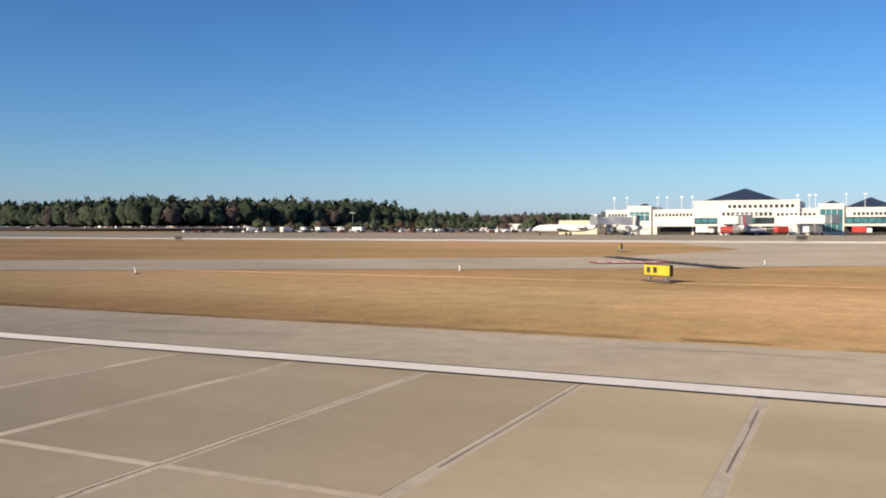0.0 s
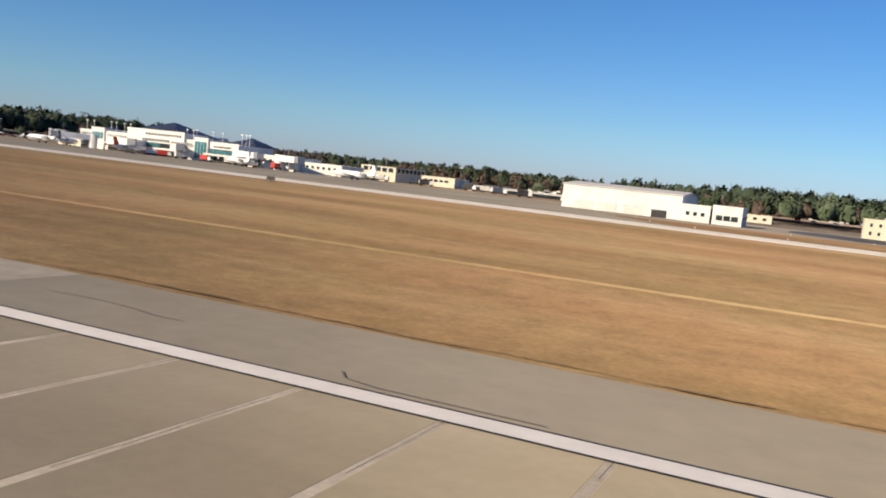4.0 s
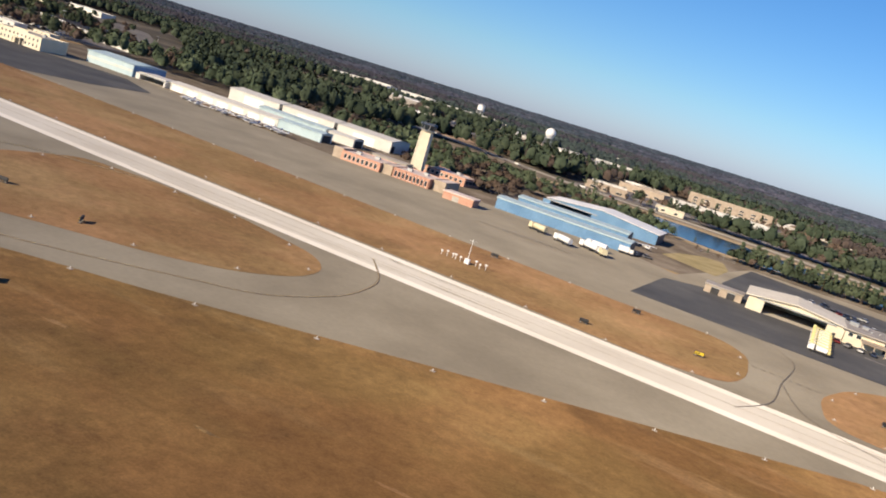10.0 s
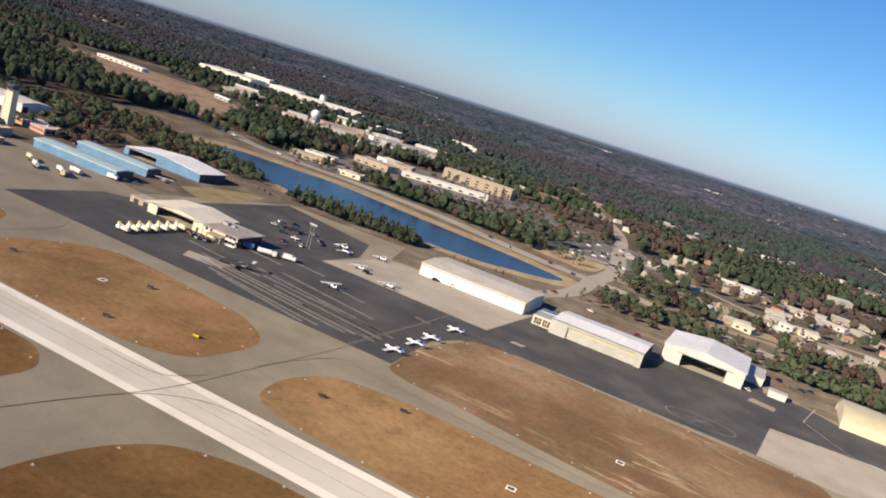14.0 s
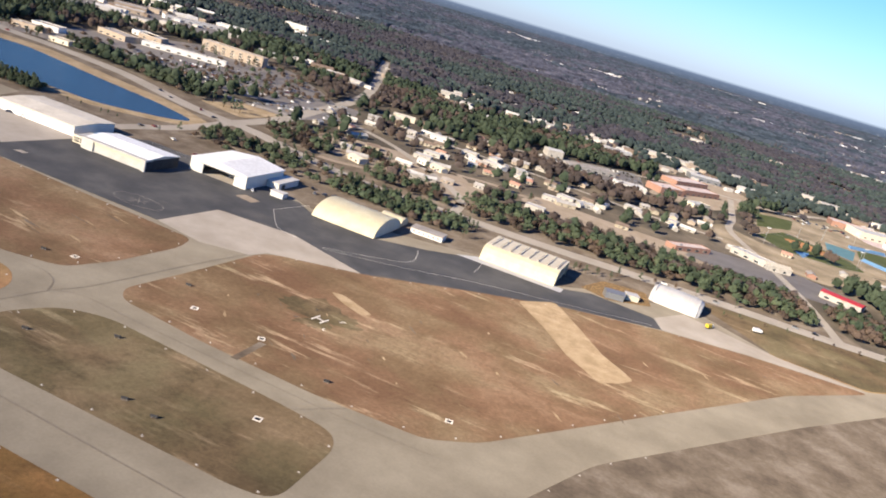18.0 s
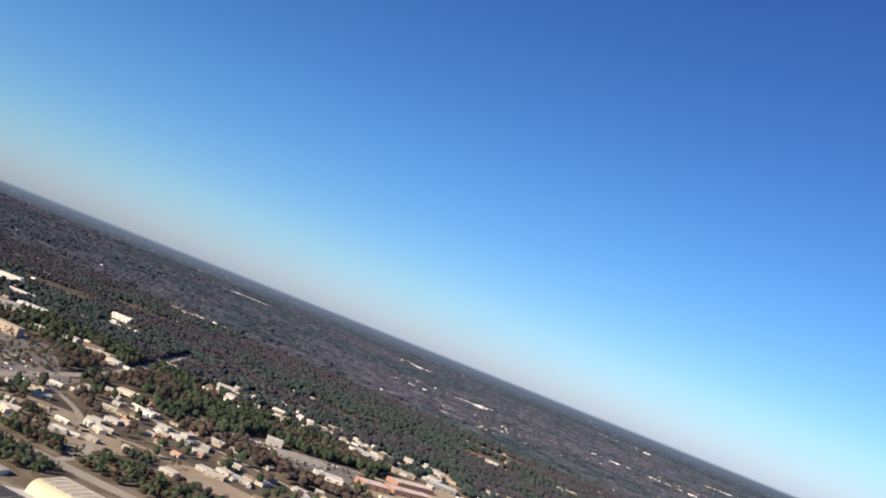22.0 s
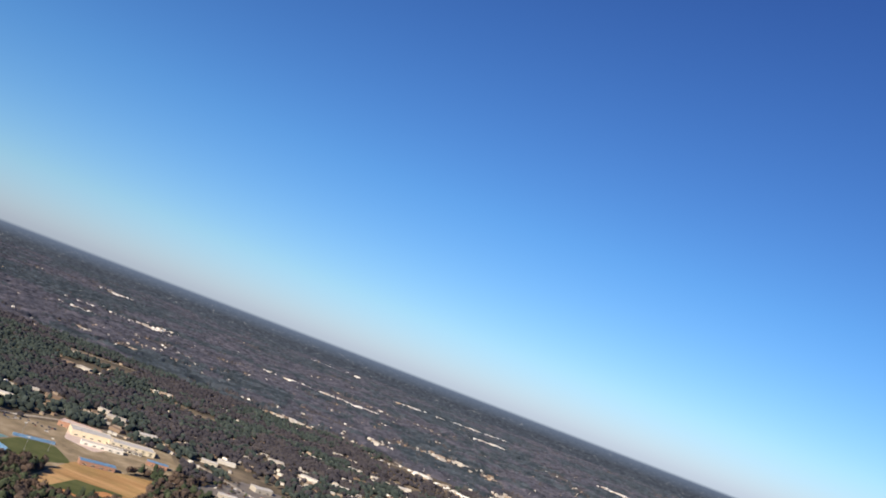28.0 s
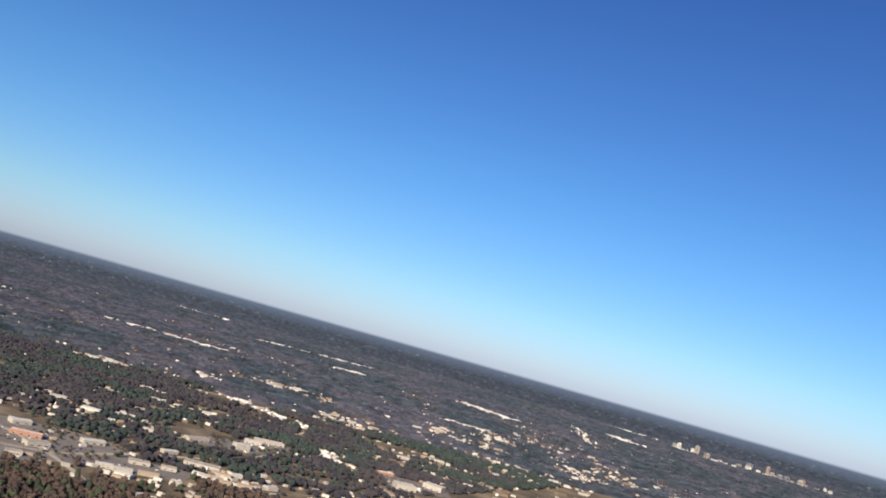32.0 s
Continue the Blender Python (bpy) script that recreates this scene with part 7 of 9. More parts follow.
for k in range(4):
    part("lamp_head", boxes((-2.1 + k * 1.15, -0.5, 12.7, -1.4 + k * 1.15, 0.2, 13.2), bevel=0.05), WHITE_ENAMEL, mast)

# ---- eastern hangars ----
w1 = building("hangar", "long white hangar with pale low roof", "hangar", 495, 418.5, 62, 37, 6.6, WHITE_METAL, DUSTY_ROOF, shape="gable_x", rise=1.0, doors=tuple(("S", 6 + k * 10, 9.4, 5.4, WHITE_ENAMEL) for k in range(6)))
part("door_rail", boxes((0.5, -0.3, 5.5, 61.5, -0.13, 5.9)), STEEL, w1)
w2 = building("hangar", "grey-white hangar with panelled door and white roof", "hangar", 576, 405.5, 47, 32, 6.6, GREY_METAL, BRIGHT_ROOF, shape="gable_x", rise=1.6, windows=())
part("front_head", boxes((-0.3, -1.3, 6.0, 47.3, 6.5, 7.1)), GREY_METAL, w2, "flat grey front head of the hangar")
part("front_pier", boxes((-0.3, -1.3, 0, 8.5, -0.05, 6.0)), GREY_METAL, w2)
part("front_pier", boxes((44.2, -1.3, 0, 47.3, -0.05, 6.0)), GREY_METAL, w2)
for k in range(6):
    part("door_leaf", boxes((8.6 + k * 5.9, -0.2 - 0.12 * (k % 2), 0.1, 14.4 + k * 5.9, -0.05 - 0.12 * (k % 2), 4.7)), GREY_METAL, w2)
part("cream_panel_band", boxes((8.6, -0.45, 4.7, 44.1, -0.05, 5.9)), CREAM_METAL, w2, "pale cream band over the doors")
# shade of the east end, laid on as a dark sheet
part("dark_end_face", boxes((47.0, 0.2, 0, 47.2, 31.8, 6.4)), DARK, w2, "end wall, dark for its shade")
annex = building("annex", "low cream annex with large square window frames", "building", 565, 409, 10.5, 15, 4.6, CREAM, GREY_METAL, parapet=0.3)
for k in range(2):
    fr = part("window", boxes((1.0 + k * 4.6, -0.12, 0.7, 4.8 + k * 4.6, -0.02, 3.9)), DARK, annex, "large dark window with cream bars")
    part("window_bar", boxes((1.0 + k * 4.6, -0.2, 2.2, 4.8 + k * 4.6, -0.12, 2.45), (2.15 + k * 4.6, -0.2, 0.7, 2.4 + k * 4.6, -0.12, 3.9), (3.4 + k * 4.6, -0.2, 0.7, 3.65 + k * 4.6, -0.12, 3.9)), CREAM, fr)
building("lean_to", "low lean-to with a blue sheet roof", "shed", 563, 426, 11, 11, 3.2, GREY_METAL, BLUE_METAL, shape="slab")
building("hangar", "white hangar with open front and broad roof", "hangar", 628, 443, 42, 46, 8.4, WHITE_METAL, BRIGHT_ROOF, shape="gable_y", rise=2.4, opening=(10, 33, 6.4), over=0.6)
copy_thing(plane_high, pose(652, 456, 0.2, 0, 0, 250))
building("annex", "small white lean-to at the hangar side", "building", 670.6, 468, 9, 26, 4.0, WHITE_METAL, WHITE_ROOF, shape="slab", doors=(("E", 6, 4, 3, DARK),))
building("container_shed", "small white shed beside the hangar", "shed", 683, 452, 9, 6, 3.2, WHITE_METAL, WHITE_ROOF, shape="slab")
building("barrel_hangar", "cream barrel-roofed hangar with flat end wall", "hangar", 718, 444, 43, 42, 0, CREAM, CREAM_METAL, shape="arch", rise=9.6)
building("barrel_hangar", "small cream barrel-roofed annex", "hangar", 744, 488, 16, 14, 0, CREAM_METAL, CREAM_METAL, shape="arch", rise=5.0)
building("white_hut", "low white hut with small windows", "building", 768, 486, 22, 11, 3.2, WHITE_WALL, GREY_ROOF, turn=4, shape="slab", windows=(("S", 1, 21, 6, 1.2, 2.2, GLASS, 1.0),))
truss = thing("truss_hangar", "cream hangar with exposed white roof trusses", "hangar", 817, 485, 0.06)
part("front_slope", prism([(0, 0), (2, 6), (5, 9.4), (9, 11.2), (9, 10.7), (5.3, 8.9), (2.4, 5.7), (0.5, 0)], "x", 0, 51), CREAM_METAL, truss)
part("roof", boxes((0, 9, 10.7, 51, 44, 11.2)), CREAM, truss)
part("rear_wall", boxes((0, 43.5, 0, 51, 44, 10.7)), CREAM_METAL, truss)
for x in (0.3, 50.3):
    part("side_frame", boxes((x, 2.5, 0, x + 0.5, 3.1, 6), (x, 12, 0, x + 0.5, 12.6, 10.7), (x, 28, 0, x + 0.5, 28.6, 10.7), (x, 2.5, 5, x + 0.5, 43.5, 5.6)), STEEL, truss)
part("side_wall", boxes((0.9, 12.6, 0, 1.2, 43.5, 10.7), (49.6, 12.6, 0, 49.9, 43.5, 10.7)), CREAM_METAL, truss)
for k in range(8):
    x = 3 + k * 6.4
    tr = part("roof_truss", boxes((x, 10, 11.2, x + 0.5, 10.5, 12.7), (x, 10, 12.4, x + 0.5, 40, 12.7), (x, 39.5, 11.2, x + 0.5, 40, 12.7)), CREAM, truss)
    part("truss_brace", prism([(10.5, 11.2), (24.6, 12.4), (25.4, 12.4), (39.5, 11.2), (38.7, 11.2), (25, 12.1), (11.3, 11.2)], "x", x + 0.1, x + 0.4), CREAM, tr)
truss.scale = (0.98, 0.84, 0.80)
sheet("hangar_apron", [(805, 476), (873, 478), (873, 487), (815, 487)], 0.145, WHITE_ROOF, "white concrete strip before the truss hangar", "apron")
tent = thing("white_tent_hangar", "white fabric hangar with a rounded roof and sloping ends", "hangar", 921, 534, 0.06, -4)
bm = bmesh.new()
rows = []
for k, (x, q) in enumerate(((0, 0.80), (2.2, 0.93), (6, 1.0), (17, 1.02), (28, 1.0), (31.4, 0.93), (33.5, 0.80))):
    rows.append([bm.verts.new((x, 15 - 15 * q * math.cos(a), 8.6 * q * math.sin(a) ** 0.72)) for a in [math.pi * m / 14 for m in range(15)]])
for a, b in zip(rows[:-1], rows[1:]):
    for k in range(14):
        bm.faces.new((a[k], b[k], b[k + 1], a[k + 1]))
bm.faces.new(rows[0])
bm.faces.new(rows[-1][::-1])
part("fabric_shell", bm, WHITE_ROOF, tent)
for x in (2.2, 9, 17, 25, 31.4):
    part("roof_rib", prism([(15 - 15.25 * math.cos(math.pi * m / 14), 8.75 * math.sin(math.pi * m / 14) ** 0.72) for m in range(15)] + [(15 - 14.9 * math.cos(math.pi * m / 14), 8.4 * math.sin(math.pi * m / 14) ** 0.72) for m in range(14, -1, -1)], "x", x - 0.12, x + 0.12), WHITE_METAL, tent)
part("end_door", boxes((33.3, 9, 0, 33.6, 21, 4.6)), GREY_METAL, tent, "grey roller door")
building("tank_shed", "silver shed in a brown yard", "shed", 897, 503, 12, 8, 4.0, STEEL, STEEL, shape="gable_x", rise=1.2, turn=20)
building("yard_shed", "small cream shed in a brown yard", "shed", 909, 515, 8, 7, 3.2, CREAM, WHITE_ROOF, shape="slab", turn=20)
sheet("brown_yard", [(880, 506), (900, 500), (925, 520), (918, 548), (890, 540)], 0.12, EARTH, "brown bare yard beside the road", "soil", r=3)

# dark apron and landside parking of the western hangars
sheet("dark_apron_west", [(-40, 296), (-34, 282), (5, 268), (35, 262), (66, 252), (84, 262), (96, 292), (98, 330), (60, 352), (14, 340), (-31, 333), (-40, 320)], 0.115, TARMAC, "fresh dark asphalt before the western hangars", "apron", r=3)
sheet("apron_patch", [(15, 286), (27, 290), (26, 293), (14, 289)], 0.134, APRON_GREY, "pale repair patch in dark asphalt", "marking")
PARKING = material("worn_parking_asphalt", [(0.13, 0.118, 0.105), (0.19, 0.172, 0.15)], 0.03, 0.85, fine=0.6, spec=0.3)
sheet("parking_ground", [(-690, 405), (-80, 372), (-62, 480), (-190, 660), (-330, 800), (-620, 830)], 0.07, PARKING, "grey landside parking ground", "ground", r=10)
for k in range(14):
    lp = thing("light_pole", "tall grey parking light pole", "lamp", -560 + k * 36 + (k % 3) * 9, 420 + (k % 4) * 62, 0.07, 20 * k, group="parking light poles")
    part("pole", tube((0, 0, 0), (0, 0, 11), 0.16, 0.1, 6), STEEL, lp)
    part("lamp_head", boxes((-1.6, -0.25, 10.9, 1.6, 0.25, 11.25), bevel=0.05), STEEL, lp)

# fences: posts and two rails
def fence(p0, p1, label):
    a, b = Vector((*p0, 0.05)), Vector((*p1, 0.05))
    top = thing("chain_fence", label, "fence", a.x, a.y, 0.05)
    d = b - a
    n = max(2, int(d.length / 6))
    for k in range(n + 1):
        q = d * k / n
        part("post", tube((q.x, q.y, 0), (q.x, q.y, 2.2), 0.06, 0.06, 5), STEEL, top)
    for z in (0.9, 2.1):
        part("rail", tube((0, 0, z), (d.x, d.y, z), 0.04, 0.04, 5), STEEL, top)


fence((584, 462), (612, 461), "galvanised fence behind the hangar")
fence((352, 474), (371, 464), "galvanised fence beside the pond")
fence((461, 470), (500, 478), "galvanised fence beside the pond")

# ---- roads, lots and clearings of the town ----
for line, wd, mt in ROADS:
    band("road", line, wd, 0.135, mt, "grey town road" if mt is ROAD else "pale sandy track", "road")
CUT = material("reddish_cut_earth", [(0.160, 0.107, 0.077), (0.216, 0.150, 0.110), (0.272, 0.206, 0.158)], 0.04, 0.95, fine=0.6, spec=0.1, matte=1.0)
LOT = material("pale_parking_asphalt", [(0.170, 0.154, 0.140), (0.227, 0.209, 0.192)], 0.03, 0.85, fine=0.8, spec=0.3)
for k, mt, lb in ((0, LOT, "grey shopping centre parking ground"), (1, LOT, "grey industrial yard"), (2, CUT, "bare reddish earth clearing"), (3, LOT, "grey car dealer lot"), (4, SAND, "sandy school ground"), (5, SCHOOL_GROUND, "trodden pale ground of the school"),
                  (6, GRASS, "dry grass school ground"), (7, LOT, "grey roadside commercial lots"), (8, LOT, "grey commercial lots"), (9, LOT, "grey commercial lots"), (10, SAND, "bare sandy clearing"), (11, LOT, "grey yard beside the woods"), (12, LOT, "grey cluttered yards beside the street"), (13, LOT, "grey industrial yard among trees"), (14, SAND, "sandy yards between houses"), (15, SAND, "bare sandy yard between white houses"), (16, SCHOOL_GROUND, "trodden ground before the ball field"), (17, BANK, "bleached verge beside the junction")):
    sheet("clearing", CLEAR[k], 0.062 + 0.004 * k, mt, lb, "ground", r=12)
TURF = material("green_turf", [(0.085, 0.105, 0.040), (0.125, 0.140, 0.058)], 0.05, 0.95, fine=1.0, spec=0.1)
CLAY = material("orange_infield_clay", [(0.50, 0.24, 0.10), (0.58, 0.30, 0.14)], 0.1, 0.95, fine=1.0, spec=0.1)
COURT = material("blue_green_court", [(0.10, 0.22, 0.24), (0.14, 0.28, 0.30)], 0.1, 0.8, fine=1.0)
sheet("sports_field", [(994, 1010), (994, 1115), (1040, 1148), (1034, 1060)], 0.10, TURF, "mown green sports field", "field", r=6)
sheet("ball_field", [(993, 948), (1025, 1030), (1095, 975), (1105, 935), (1080, 915), (1030, 890)], 0.10, TURF, "green baseball field", "field", r=5)
sheet("infield", [(1022, 985), (1045, 1000), (1082, 975), (1070, 955), (1040, 955)], 0.12, CLAY, "orange clay baseball infield", "field", r=8)
sheet("tennis_court", [(1072, 1000), (1074, 1060), (1108, 1058), (1098, 985)], 0.10, COURT, "blue-green tennis courts", "court")
sheet("stadium_field", [(1108, 1010), (1112, 1080), (1150, 1105), (1200, 1045), (1180, 1000), (1140, 985)], 0.10, TURF, "green stadium field", "field", r=14)
sheet("ball_field", [(1225, 895), (1232, 980), (1290, 990), (1300, 930), (1262, 890)], 0.10, TURF, "green baseball field", "field", r=5)
sheet("infield", [(1230, 898), (1240, 922), (1262, 915), (1256, 895)], 0.12, CLAY, "orange clay baseball infield", "field", r=5)
sheet("infield", [(1262, 950), (1272, 975), (1294, 972), (1286, 948)], 0.12, CLAY, "orange clay baseball infield", "field", r=5)
for a, b in (((1105, 1075), (1150, 1108)), ((1108, 1008), (1140, 984))):
    st = thing("grandstand", "blue metal grandstand beside the field", "grandstand", *a, 0.06, math.degrees(math.atan2(b[1] - a[1], b[0] - a[0])))
    n = int((Vector(b) - Vector(a)).length)
    for k in range(5):
        part("tier", boxes((0, k * 1.1, 0, n, k * 1.1 + 1.1, 0.6 + 0.6 * k)), BLUE_METAL, st)

sheet("field_cover", [(1033, 922), (1049, 942), (1046, 920), (1040, 898)], 0.13, BLUE_METAL, "blue cover lying on the ball field", "cover", r=2)
sheet("stadium_ground", [(1104, 1262), (1150, 1300), (1207, 1280), (1187, 1150), (1135, 1170)], 0.105, PINK_ROOF, "pale pink bare ground beside the school", "ground", r=6)
RIM = [(987, 946), (1000, 916), (1044, 888), (1105, 944), (1036, 1020), (987, 946)]
for a, b in zip(RIM[:-1], RIM[1:]):
    fence(a, b, "dark mesh fence round the ball field")
for x, y in ((1070, 1062), (1108, 1092), (1146, 1020), (1106, 985), (1160, 1060), (1000, 905), (1098, 952), (1040, 1022)):
    pole = thing("field_light", "tall galvanised sports field light pole", "floodlight", x, y, 0.08)
    part("pole", tube((0, 0, 0), (0, 0, 17), 0.28, 0.16), STEEL, pole)
    part("lamp_bar", boxes((-2.0, -0.2, 16.4, 2.0, 0.2, 16.7)), STEEL, pole)
    for k in range(4):
        part("lamp_head", boxes((-1.9 + k * 1.05, -0.4, 16.7, -1.2 + k * 1.05, 0.3, 17.3), bevel=0.05), WHITE_ENAMEL, pole)

# cars of the far lots: body and glass alone can be seen
FAR_CARS = []
for nm, mt in PAINTS:
    fc = thing("parked_car", nm + " car in a far parking lot", "car", 360, 760, 0.1, 20, group="cars in far lots")
    part("body", prism([(-2.2, 0.1), (2.2, 0.1), (2.25, 0.8), (1.2, 0.95), (-2.1, 1.0), (-2.25, 0.7)], "y", -0.88, 0.88), mt, fc)
    part("cabin", prism([(-1.9, 0.97), (1.0, 0.95), (0.35, 1.5), (-1.4, 1.5)], "y", -0.76, 0.76), CAR_GLASS, fc)
    FAR_CARS.append(fc)


def far_park(x, y, a):
    copy_thing(car_rng.choice(FAR_CARS), pose(x, y, 0.1, 0, 0, a))


SHINGLE = material("brown_shingle_roof", [(0.16, 0.12, 0.09), (0.24, 0.18, 0.14)], 0.4, 0.9, fine=4.0)
DULL_CREAM = material("dull_cream_siding", [(0.38, 0.33, 0.25), (0.46, 0.41, 0.32)], 0.3, 0.85, fine=3.0)
PALE_ROOF = material("weathered_pale_roof", [(0.34, 0.32, 0.30), (0.50, 0.48, 0.45)], 0.25, 0.85, fine=3.0)


def car_field(name, n, spots, mat, label):
    """Cars far off in rows, joined."""
    V, F = [], []
    for x, y, a in spots:
        c, s = math.cos(a), math.sin(a)
        for outline, half in (([(-2.2, 0.2), (2.2, 0.2), (2.2, 0.85), (-2.2, 0.95)], 0.88), ([(-1.8, 0.95), (1.0, 0.9), (0.3, 1.5), (-1.4, 1.5)], 0.76)):
            b = len(V)
            for side in (-half, half):
                V += [(x + u * c - side * s, y + u * s + side * c, z + 0.08) for u, z in outline]
            F += [tuple(b + i for i in f) for f in ((0, 1, 2, 3), (7, 6, 5, 4), (0, 4, 5, 1), (1, 5, 6, 2), (2, 6, 7, 3), (3, 7, 4, 0))]
    return tagged(piece(name, V, F, mat), label, "cars", kind="stuff")


LAND_ROWS = [(-640, 430, -300, 420, 9), (-640, 452, -300, 440, 9), (-620, 500, -260, 480, 7), (-600, 540, -260, 515, 7), (-560, 600, -280, 580, 7), (-540, 640, -300, 620, 7), (-500, 720, -340, 700, 6), (-250, 420, -80, 400, 6), (-250, 445, -80, 425, 6), (-230, 470, -90, 452, 6)]
car_spots = {0: [], 1: [], 2: [], 3: []}
for x0, y0, x1, y1, gap in LAND_ROWS:
    x = x0
    while x < x1:
        if car_rng.random() < 0.6:
            car_spots[car_rng.choice((0, 1, 1, 2, 2, 3))].append((x, y0 + (y1 - y0) * (x - x0) / (x1 - x0), math.radians(car_rng.choice((88, 92, 270)))))
        x += gap * 0.5
for x0, y0, x1, y1, gap in ((330, 740, 480, 790, 6), (330, 760, 490, 815, 6), (340, 790, 500, 845, 6), (735, 985, 840, 1085, 6), (745, 975, 850, 1070, 6), (500, 690, 540, 800, 6), (500, 870, 470, 700, 6)):
    n = int(math.hypot(x1 - x0, y1 - y0) / 3.2)
    for k in range(n):
        if car_rng.random() < 0.6:
            car_spots[car_rng.choice((0, 1, 1, 2, 2, 3))].append((x0 + (x1 - x0) * k / n, y0 + (y1 - y0) * k / n, math.atan2(y1 - y0, x1 - x0) + 1.57))
for poly, n in ((CLEAR[7], 190), (CLEAR[8], 90), (CLEAR[9], 80), (CLEAR[3], 60), (CLEAR[1], 140), (CLEAR[12], 40), (CLEAR[13], 70)):
    xs, ys = [p[0] for p in poly], [p[1] for p in poly]
    lie = car_rng.uniform(0.1, 0.9)
    for _ in range(n):
        x, y = car_rng.uniform(min(xs), max(xs)), car_rng.uniform(min(ys), max(ys))
        y = round(y / 14) * 14 + car_rng.uniform(-1.5, 1.5)
        if inside(np.array([[x, y]]), poly)[0]:
            car_spots[car_rng.choice((0, 1, 1, 2, 2, 3))].append((x, y, lie + car_rng.choice((0, 1.57))))
for key, (nm, mt) in zip(car_spots, (("white", WHITE_ENAMEL), ("grey", STEEL), ("dark", RUBBER), ("brown", SHINGLE))):
    car_field("parked_cars", 0, car_spots[key], mt, "rows of far parked " + nm + " cars")


# ---- shopping and industry behind the pond ----
def hall(x, y, w, d, h, wall, roof, label, turn=0.0, shape="flat", rise=1.2, rows=1, name="commercial_building", glass=GLASS, units=1):
    c, q = math.cos(math.radians(turn)), math.sin(math.radians(turn))
    mx, my = x + (w * c - d * q) / 2, y + (w * q + d * c) / 2
    keep_free(mx, my, (abs(w * c) + abs(d * q)) / 2 + 8, (abs(w * q) + abs(d * c)) / 2 + 10)
    wins = tuple(("S", 1, w - 1, max(2, int(w / 11)), 1.0 + 3.2 * k, 2.6 + 3.2 * k, glass, 4.5 if w > 30 else 2.6) for k in range(rows))
    return building(name, label, "building", x, y, w, d, h, wall, roof, shape=shape, rise=rise, turn=turn, windows=wins, units=units if shape == "flat" else 0)


hall(290, 930, 86, 14, 12, TAN, GREY_ROOF, "long tan four-storey apartment block", 4, rows=3, name="apartment_block")
hall(292, 812, 95, 12, 5, WHITE_WALL, WHITE_ROOF, "long low white shop row", 27, name="shop_row")
hall(236, 680, 34, 12, 5, TAN, GREY_ROOF, "tan low shop building", 14)
hall(296, 668, 22, 12, 4, CREAM, GREY_ROOF, "cream low office building", 8)
hall(240, 800, 44, 22, 6, TAN, GREY_ROOF, "tan flat-roofed store beside parking", -8)
hall(250, 858, 30, 18, 5, TAN, WHITE_ROOF, "tan store with pale roof", 10)
hall(110, 1090, 100, 16, 5, WHITE_WALL, GREY_ROOF, "long pale warehouse among trees", 52)
hall(146, 946, 40, 20, 5, CREAM, WHITE_ROOF, "cream office hall among trees", 30)
hall(48, 1052, 46, 30, 5, TAN, GREY_ROOF, "tan hall among trees", 40)
hall(-130, 1050, 60, 34, 7, GREY_ROOF, GREY_ROOF, "grey industrial hall among trees", 20)
hall(-400, 1330, 110, 60, 10, WHITE_METAL, WHITE_ROOF, "large white factory hall", 8)
hall(-300, 1420, 60, 40, 9, WHITE_METAL, WHITE_ROOF, "white factory hall among trees", 12)
hall(-230, 1400, 130, 20, 8, WHITE_METAL, WHITE_ROOF, "long white warehouse among trees", 28)
hall(-440, 1530, 60, 24, 8, WHITE_METAL, WHITE_ROOF, "white warehouse behind trees", 6)
hall(-262, 938, 88, 12, 4.2, WHITE_METAL, WHITE_ROOF, "long white warehouse at the clearing", -4)
hall(-212, 540, 66, 7, 3.6, WHITE_METAL, WHITE_ROOF, "long low white parking canopy", -26)
hall(-150, 508, 80, 8, 3.6, WHITE_METAL, WHITE_ROOF, "long low white parking canopy", -10)
hall(-455, 800, 60, 20, 6, WHITE_METAL, WHITE_ROOF, "white warehouse at the wood's edge", -8)
hall(-390, 670, 40, 16, 5, CREAM, WHITE_ROOF, "cream car hire building", 5)
hall(-540, 560, 36, 12, 4, WHITE_WALL, WHITE_ROOF, "low white parking office", 0)
